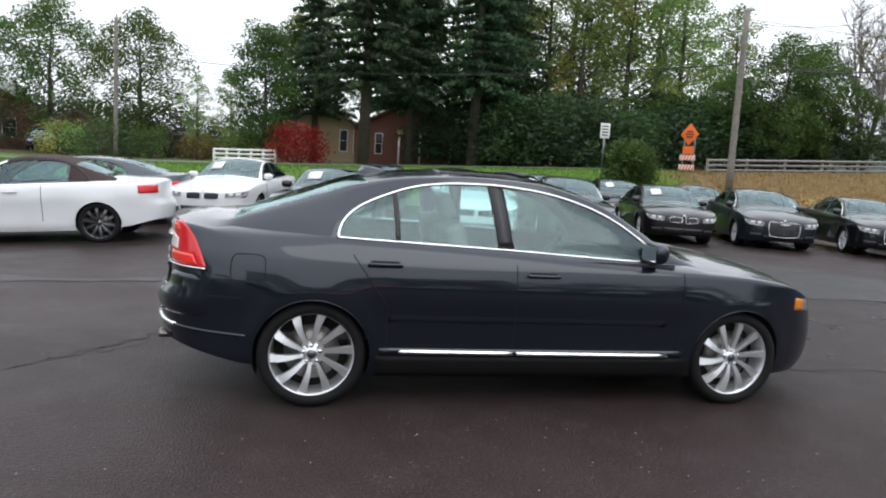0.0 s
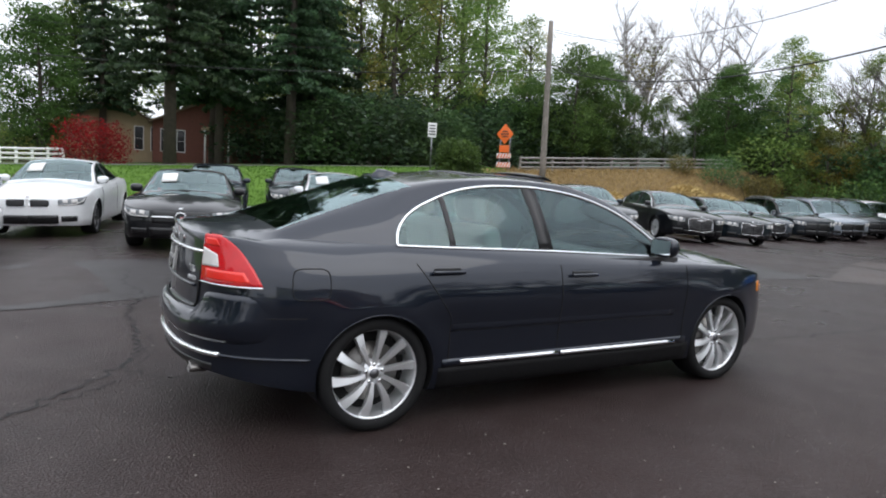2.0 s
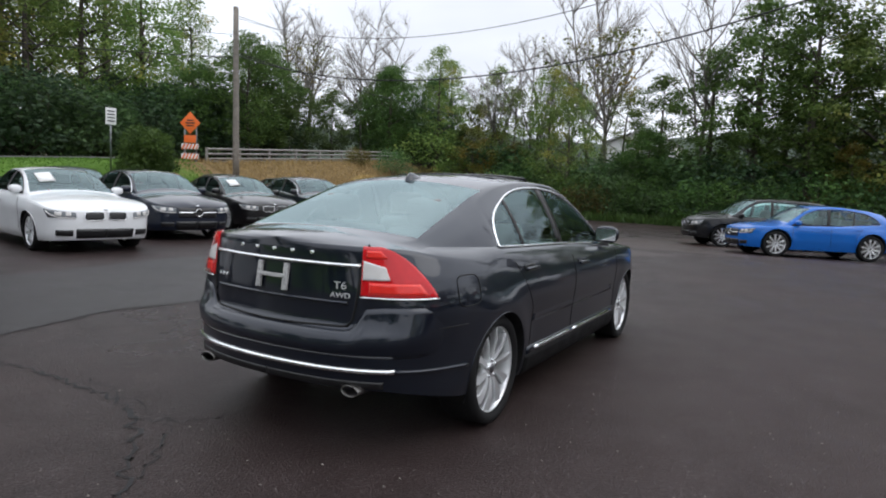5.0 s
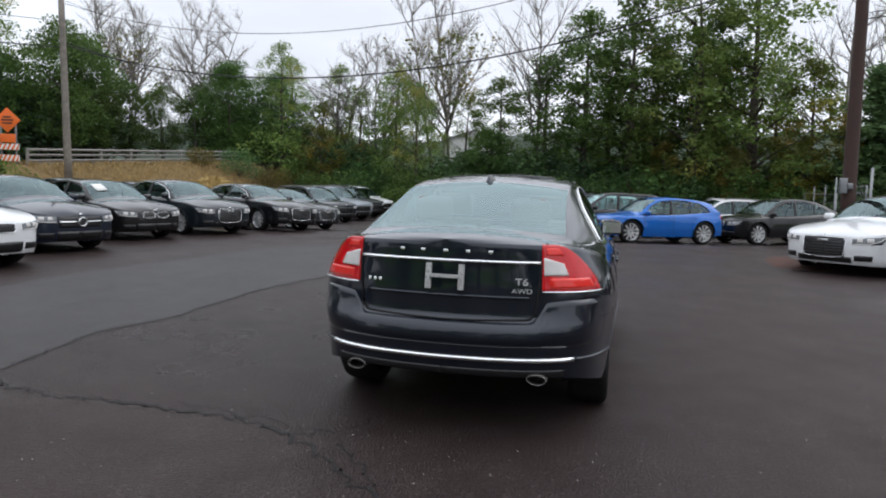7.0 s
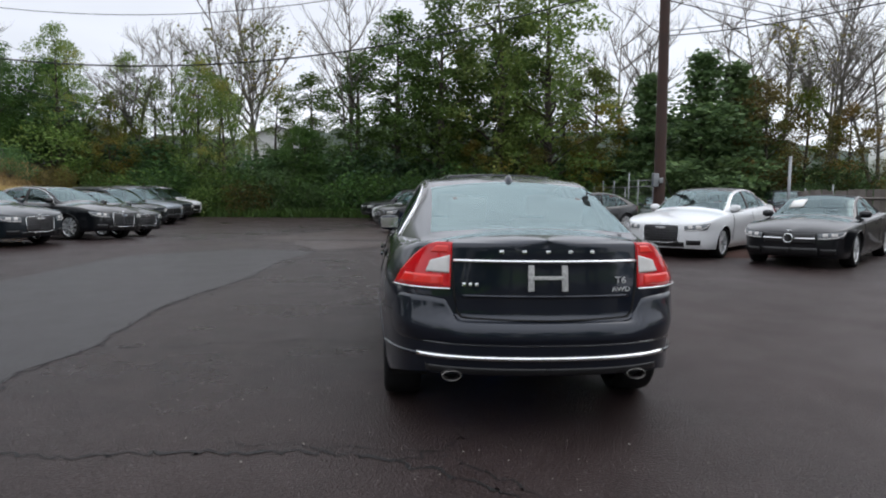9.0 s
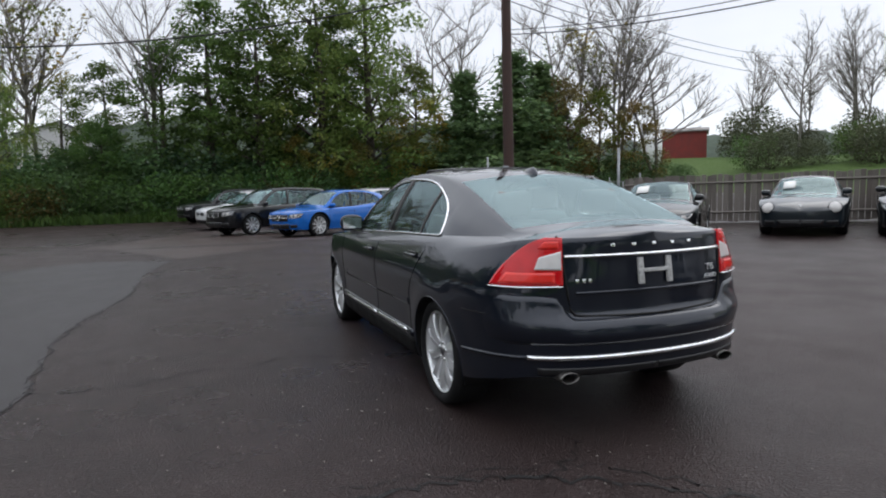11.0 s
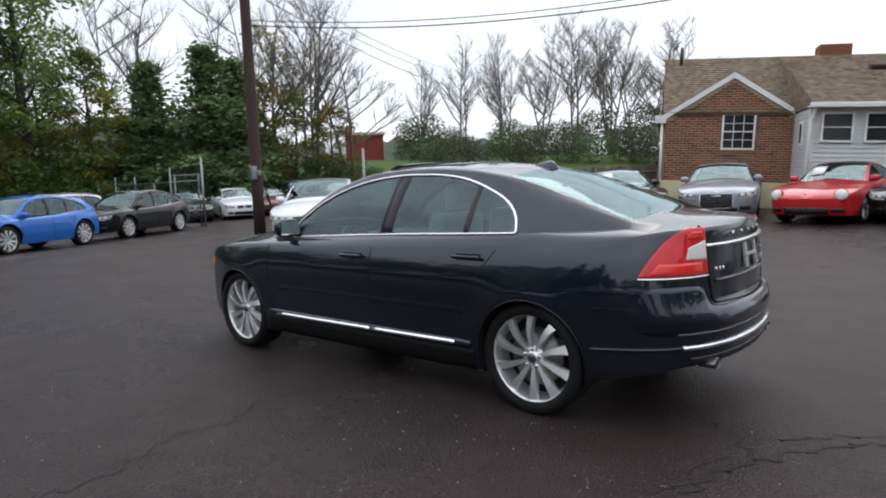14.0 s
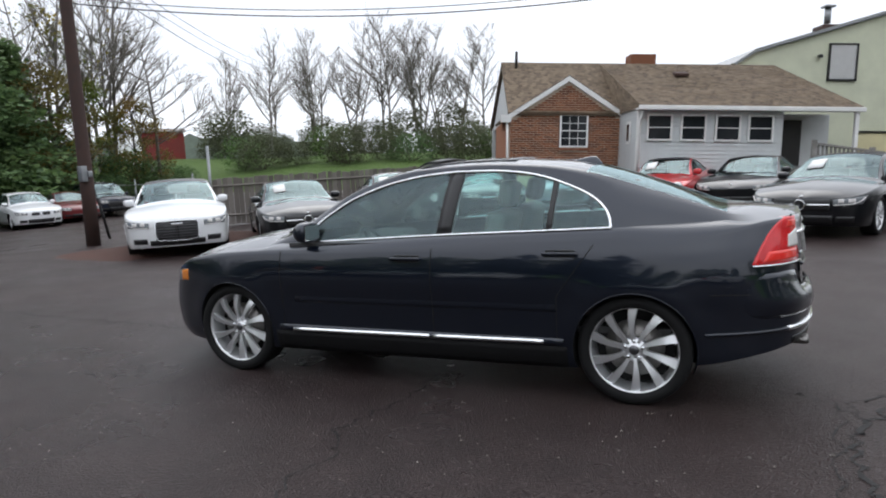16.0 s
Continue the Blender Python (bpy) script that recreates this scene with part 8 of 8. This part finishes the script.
part("gable_end", ([(-3.38, 2.1, 2.3), (-3.38, 9.6, 2.3), (-3.38, 5.0, 4.25), (-3.3, 2.1, 2.3), (-3.3, 9.6, 2.3), (-3.3, 5.0, 4.25)], [(0, 2, 1), (3, 4, 5), (0, 3, 5, 2), (2, 5, 4, 1)]), M["siding"], office, smooth=False)
shingled("wing_roof", (apex_x, gy - 0.10, apex_z + 0.13), (0, 3.2, 0), (gx1 - apex_x + 0.24, 0, -(apex_z - eave_z) * (gx1 - apex_x + 0.24) / (gx1 - apex_x)), 22, 16, office, 0, 0, 2)
shingled("wing_roof", (apex_x, gy - 0.10, apex_z + 0.13), (0, 3.2, 0), (-(gx1 - apex_x + 0.24), 0, -(apex_z - eave_z) * (gx1 - apex_x + 0.24) / (gx1 - apex_x)), 22, 16, office, 0, 0, 3)
vv, vf = [], []
for k in range(24):
    # narrow tabs close the step between the two slopes
    for q in range(12):
        u0, u1 = q / 12, (q + 0.97) / 12
        ya, yb_ = -0.34 + 5.34 * k / 24, -0.34 + 5.34 * (k + 1) / 24
        lo0, lo1 = (2.40 if ya < 1.9 else 2.40 + 2.0 * (ya - 1.9) / 3.1), (2.40 if yb_ < 1.9 else 2.40 + 2.0 * (yb_ - 1.9) / 3.1)
        hi0, hi1 = 2.44 + 1.98 * (ya + 0.34) / 5.34, 2.44 + 1.98 * (yb_ + 0.34) / 5.34
        n0 = len(vv)
        vv += [(-0.062, ya, lo0 + (hi0 - lo0) * u0), (-0.062, yb_, lo1 + (hi1 - lo1) * u0), (-0.056, yb_, lo1 + (hi1 - lo1) * u1), (-0.056, ya, lo0 + (hi0 - lo0) * u1)]
        vf.append((n0, n0 + 3, n0 + 2, n0 + 1))
tagged(part("roof_valley", (vv, vf), M["shingle"], office, smooth=False), kind="stuff")
part("chimney", box(1.08, 1.97, 5.0, 5.7, 4.0, 4.76, 0.02), M["brick"], office, "low brick chimney", False)
part("vent_pipe", tube([(-3.0, 4.6, 4.1), (-3.0, 4.6, 4.72)], 0.05, 10), M["black_trim"], office)
vx = Matrix.Translation((2.17, 3.05, 3.74)) @ Matrix.Rotation(radians(20), 4, "X")
part("roof_vent", moved(box(-0.22, 0.22, -0.16, 0.16, 0, 0.11, 0.03), vx), M["brown_pole"], office, "brown roof vent")
part("back_wall", box(-3.42, 6.2, 9.5, 9.65, -0.3, 2.4), M["siding"], office, smooth=False)
# porch with door and ramp
part("porch_back", box(4.03, 6.1, 1.3, 1.42, -0.3, 2.4), M["siding"], office, smooth=False)
part("porch_side", box(4.03, 4.13, 0.15, 1.3, -0.3, 2.4), M["siding"], office, smooth=False)
part("porch_floor", box(4.03, 6.2, -0.6, 1.3, 0.30, 0.42), M["rail_wood"], office, smooth=False)
part("entrance_door", box(4.42, 5.25, 1.24, 1.298, 0.42, 2.22, 0.01), M["dark_door"], office, "dark entrance door", False)
part("porch_post", box(5.9, 6.0, -0.3, -0.2, 0.42, 2.36), M["white_paint"], office, smooth=False)
ramp = thing("access_ramp", HM, "weathered wooden access ramp with slatted railing", "ramp")
part("deck", ([(4.0, -1.7, 0.45), (8.6, -1.7, -0.1), (8.6, -0.62, -0.1), (4.0, -0.62, 0.45), (4.0, -1.7, 0.35), (8.6, -1.7, -0.2), (8.6, -0.62, -0.2), (4.0, -0.62, 0.35)],
              [(0, 1, 2, 3), (7, 6, 5, 4), (0, 4, 5, 1), (1, 5, 6, 2), (2, 6, 7, 3), (3, 7, 4, 0)]), M["rail_wood"], ramp, smooth=False)
for k in range(42):
    x = 4.02 + 0.109 * k
    z = 0.45 - 0.55 * (x - 4.0) / 4.6
    part("baluster", box(x - 0.02, x + 0.02, -1.72, -1.68, z + 0.02, z + 0.98), M["rail_wood"], ramp, smooth=False)
for dz in (0.98, 0.12):
    part("hand_rail", ([(4.0, -1.76, 0.45 + dz), (8.6, -1.76, -0.1 + dz), (8.6, -1.64, -0.1 + dz), (4.0, -1.64, 0.45 + dz), (4.0, -1.76, 0.40 + dz), (8.6, -1.76, -0.15 + dz), (8.6, -1.64, -0.15 + dz), (4.0, -1.64, 0.40 + dz)],
                       [(0, 1, 2, 3), (7, 6, 5, 4), (0, 4, 5, 1), (1, 5, 6, 2), (2, 6, 7, 3), (3, 7, 4, 0)]), M["rail_wood"], ramp, smooth=False)
for x in (4.0, 5.5, 7.0, 8.5):
    z = 0.45 - 0.55 * (x - 4.0) / 4.6
    part("post", box(x - 0.05, x + 0.05, -1.77, -1.67, -0.4, z + 1.05), M["rail_wood"], ramp, smooth=False)
# tall rendered building behind
hall = thing("rendered_hall", HM, "tall pale green-cream rendered building with a sloping parapet", "building")
prof = [(5.3, 4.62), (6.0, 5.05), (10.6, 6.42), (15.5, 7.8), (15.5, -0.4), (5.3, -0.4)]
part("wall", ([(x, 6.2, z) for x, z in prof] + [(x, 18.0, z) for x, z in prof], [(5, 4, 3, 2, 1, 0), (6, 7, 8, 9, 10, 11)] + [(i, (i + 1) % 6, (i + 1) % 6 + 6, i + 6) for i in range(6)]), M["stucco"], hall, "pale green-cream render", False)
cap = [(5.2, 4.6), (5.98, 5.12), (10.6, 6.5), (15.6, 7.9)]
cv_, cf_ = [], []
for x, z in cap:
    cv_ += [(x, 6.02, z - 0.06), (x, 6.02, z + 0.06), (x, 18.1, z + 0.06), (x, 18.1, z - 0.06)]
for i in range(3):
    for k in range(4):
        cf_.append((4 * i + k, 4 * i + (k + 1) % 4, 4 * i + 4 + (k + 1) % 4, 4 * i + 4 + k))
part("roof_edge", (cv_, cf_), M["steel"], hall, "grey metal roof edge", False)
lw = part("louvre_window", join(box(8.72, 8.78, 6.12, 6.2, 4.06, 5.42), box(9.74, 9.80, 6.12, 6.2, 4.06, 5.42), box(8.78, 9.74, 6.12, 6.2, 5.36, 5.42), box(8.78, 9.74, 6.12, 6.2, 4.06, 4.12)), M["black_trim"], hall, "closed white louvred shutter in a dark frame", False)
for k in range(14):
    z = 4.13 + 0.088 * k
    part("slat", ([(8.78, 6.17, z), (9.74, 6.17, z), (9.74, 6.14, z + 0.08), (8.78, 6.14, z + 0.08), (8.78, 6.19, z), (9.74, 6.19, z), (9.74, 6.16, z + 0.08), (8.78, 6.16, z + 0.08)],
                  [(0, 1, 2, 3), (7, 6, 5, 4), (0, 4, 5, 1), (1, 5, 6, 2), (2, 6, 7, 3), (3, 7, 4, 0)]), M["sign_white"], lw, smooth=False)
part("wall_lamp", join(box(8.32, 8.42, 6.02, 6.2, 4.92, 5.0, 0.01), box(8.28, 8.40, 5.95, 6.04, 4.86, 4.96, 0.01)), M["black_trim"], hall)
part("lower_band", box(9.9, 15.5, 6.12, 6.196, -0.4, 2.2), M["stucco_y"], hall, "yellow-cream lower wall", False)
part("band_trim", box(9.9, 15.5, 6.08, 6.118, 2.16, 2.24), M["black_trim"], hall, smooth=False)
part("flue_base", box(9.2, 9.9, 7.5, 8.3, 5.6, 6.4, 0.04), M["brown_pole"], hall)
part("flue", tube([(9.55, 7.9, 6.5), (9.55, 7.9, 7.1)], 0.12, 12), M["steel"], hall)
part("flue_cap", box(9.35, 9.75, 7.7, 8.1, 7.1, 7.18, 0.02), M["steel"], hall)


# ---- distant houses, barn, hill ----
def gabled(name, m, w, d, eave, ridge, wallm, roofm, label, category, over=0.25):
    t = thing(name, m, label, category)
    part("wall", ([(0, 0, -0.8), (w, 0, -0.8), (w, 0, eave), (w / 2, 0, ridge), (0, 0, eave), (0, d, -0.8), (w, d, -0.8), (w, d, eave), (w / 2, d, ridge), (0, d, eave)],
                  [(0, 1, 2, 3, 4), (9, 8, 7, 6, 5), (1, 6, 7, 2), (4, 9, 5, 0)]), wallm, t, smooth=False)
    for s in (0, 1):
        e = -over if s == 0 else w + over
        ez = eave - (ridge - eave) * over / (w / 2)
        v = [(w / 2, -over, ridge + 0.06), (e, -over, ez + 0.06), (e, d + over, ez + 0.06), (w / 2, d + over, ridge + 0.06)]
        v += [(p[0], p[1], p[2] - 0.14) for p in v]
        part("roof", (v, [(0, 1, 2, 3), (7, 6, 5, 4), (0, 4, 5, 1), (1, 5, 6, 2), (2, 6, 7, 3), (3, 7, 4, 0)]), roofm, t, smooth=False)
    return t


b_far = plain("far_brick", (0.17, 0.07, 0.05), 0.9, 0, 0.25, 8, 0.3)
tan = plain("tan_siding", (0.36, 0.28, 0.17), 0.8, 0, 0.1, 4, 0.2)
h1 = gabled("brick_house", pose(-3.6, 44.5, 1.6, 0, 0, -4), 5.6, 8, 2.0, 3.9, tan, M["shingle"], "tan-gabled brick house behind spruces", "house")
for x in (4.0, 5.0):
    window_unit(h1, x, x + 0.5, 0.5, 2.0, -0.02, 1, 2)
h2 = gabled("brick_house_wing", pose(1.4, 43.2, 1.6, 0, 0, -3), 9, 8.5, 2.5, 4.6, b_far, M["shingle"], "brick house wing with white windows and porch", "house")
for x in (0.5, 1.5, 3.6, 5.4, 7.2):
    window_unit(h2, x, x + 0.45, 0.5, 1.9, -0.02, 1, 2)
part("porch_roof", box(3.0, 7.0, -1.6, 0.0, 2.0, 2.2, 0.03), tan, h2, smooth=False)
for x in (3.1, 4.6, 6.8):
    part("porch_column", tube([(x, -1.5, -0.4), (x, -1.5, 2.0)], 0.07, 8), M["white_paint"], h2)
h3 = gabled("neighbour_house", pose(-33.5, 52.0, 0.6, 0, 0, 12), 10.5, 9, 3.0, 6.0, b_far, M["shingle"], "brick house with white dormer across the road", "house")
part("dormer", box(3.0, 8.6, 0.2, 5.0, 3.6, 5.2, 0.03), M["white_paint"], h3, "white dormer", False)
for x in (1.2, 4.5, 7.8):
    window_unit(h3, x, x + 0.9, 0.9, 2.3, -0.02, 1, 2)
h4 = gabled("garage", pose(-22.6, 51.6, 0.6, 0, 0, 8), 5.4, 7, 1.9, 3.3, b_far, M["shingle"], "low brick garage wing across the road", "garage")
# dark slab on the solid wall paints the shade of an opening
part("garage_opening", box(1.2, 4.4, -0.03, -0.005, -0.4, 1.7), M["dark_door"], h4, smooth=False)
h5 = gabled("shed", pose(-11.2, 57, 0.9, 0, 0, 0), 4.6, 4, 1.0, 1.9, b_far, plain("far_roof_red", (0.16, 0.07, 0.05), 0.9, 0, 0.2, 3, 0.2), "low red-roofed shed across the road", "shed")
build_car(resized(SUV, 4.6, 1.85, 1.65), pose(-20.9, 48.2, 0.62, 0, 0, -75), "dark off-roader outside the garage across the road", "suv", P["navy"], chrome_line=False, face="wide")
bn = gabled("barn", pose(49.6, -49.6, gz(52, -48) - 0.1, 0, 0, -43), 6.0, 5.0, 2.95, 3.4, M["barn"], plain("barn_roof", (0.22, 0.2, 0.19), 0.6, 0.3, 0.2, 2, 0.1), "long red barn on the meadow rise", "barn")
sl = thing("silo", pose(49.4, -42.2, gz(49.4, -42.2)), "white cylindrical silo beside the barn", "silo")
part("drum", tube([(0, 0, -0.5), (0, 0, 3.1)], 1.05, 24), M["sign_white"], sl)
part("dome", ([(1.05 * math.cos(a) * math.cos(b), 1.05 * math.sin(a) * math.cos(b), 3.1 + 0.5 * math.sin(b)) for b in np.linspace(0, 1.5, 5) for a in np.linspace(0, 6.2832, 24, endpoint=False)],
              [(i * 24 + k, i * 24 + (k + 1) % 24, (i + 1) * 24 + (k + 1) % 24, (i + 1) * 24 + k) for i in range(4) for k in range(24)]), M["steel"], sl)
fs_ = gabled("far_white_shed", pose(64, 9.5, 3.6, 0, 0, 95), 6, 8, 2.6, 3.6, M["sign_white"], M["steel"], "long white shed glimpsed through the trees", "shed")


def hill():
    vs, fs = [], []
    n, rr_ = 150, random.Random(8)
    for i in range(n + 1):
        a = radians(-62 + 130 * i / n)
        hgt = 17 + 7 * noise.noise(Vector((i * 0.05, 0, 0))) + 1.3 * noise.noise(Vector((i * 0.9, 3, 0))) + rr_.uniform(-0.5, 0.5)
        hgt *= 1.15 * float(np.interp(-62 + 130 * i / n, [-60, -30], [0.42, 1.0]))
        hgt *= 0.72 + 0.28 * math.cos(radians(-62 + 130 * i / n) + 0.45)
        for k, (d, q) in enumerate(((150, 0.0), (165, 0.45), (180, 0.85), (190, 1.0), (240, 0.9))):
            vs.append((d * math.cos(a), d * math.sin(a), -2 + (hgt + 2) * q + (rr_.uniform(-0.8, 0.8) if 0 < k < 4 else 0)))
    for i in range(n):
        for k in range(4):
            fs.append((i * 5 + k, (i + 1) * 5 + k, (i + 1) * 5 + k + 1, i * 5 + k + 1))
    return vs, fs


# the woods' green is greyed to carry the haze, which is colour only
tagged(part("backdrop", hill(), plain("hazed_far_woods", (0.060, 0.078, 0.058), 0.95, 0, 0.45, 0.25, 0.9, 0.2, 0, 1.2)), "far wooded hill with haze in its grey-green", "hill", kind="structure")


# ---- bricks of the gable wall: single bricks where the camera comes nearest, the rest joined ----
def gable_bricks():
    rr = random.Random(12)
    bl, bh, j = 0.212, 0.070, 0.015
    vs0, fs0 = box(0, bl - j, -0.010, 0.02, 0, bh - j)
    shared = mesh_of("brick", vs0, fs0, M["brick"], False)
    vs, fs, single = [], [], 0
    row = 0
    z = 0.46
    while z < apex_z - 0.06:
        x = gx0 + (0.0 if row % 2 else -bl / 2)
        while x < gx1:
            a, b = max(x, gx0), min(x + bl - j, gx1)
            ok = b - a > 0.03 and gable_z(a) > z + bh and gable_z(b) > z + bh
            full = b - a > bl - j - 1e-4
            if z + bh > 1.30 and z < 2.39:
                # cut at the window opening
                if a < -1.885 < b:
                    b, full = -1.885, False
                elif a < -0.995 < b:
                    a, full = -0.995, False
                elif a >= -1.885 and b <= -0.995:
                    ok = False
            if ok and b - a > 0.02:
                out = rr.uniform(-0.003, 0.003)
                if full and single < 300 and -3.3 < x < -0.2 and 1.0 < z < 2.5:
                    o = new("brick", shared)
                    o.parent = bw_
                    o.location = (x, gy + out, z)
                    single += 1
                else:
                    v, f = box(a, b, gy - 0.010 + out, gy + 0.02, z, z + bh - j)
                    n = len(vs)
                    vs.extend(v)
                    fs.extend([tuple(i + n for i in q) for q in f])
            x += bl
        z += bh
        row += 1
    tagged(part("bricks", (vs, fs), M["brick"], bw_, smooth=False), kind="stuff")


gable_bricks()
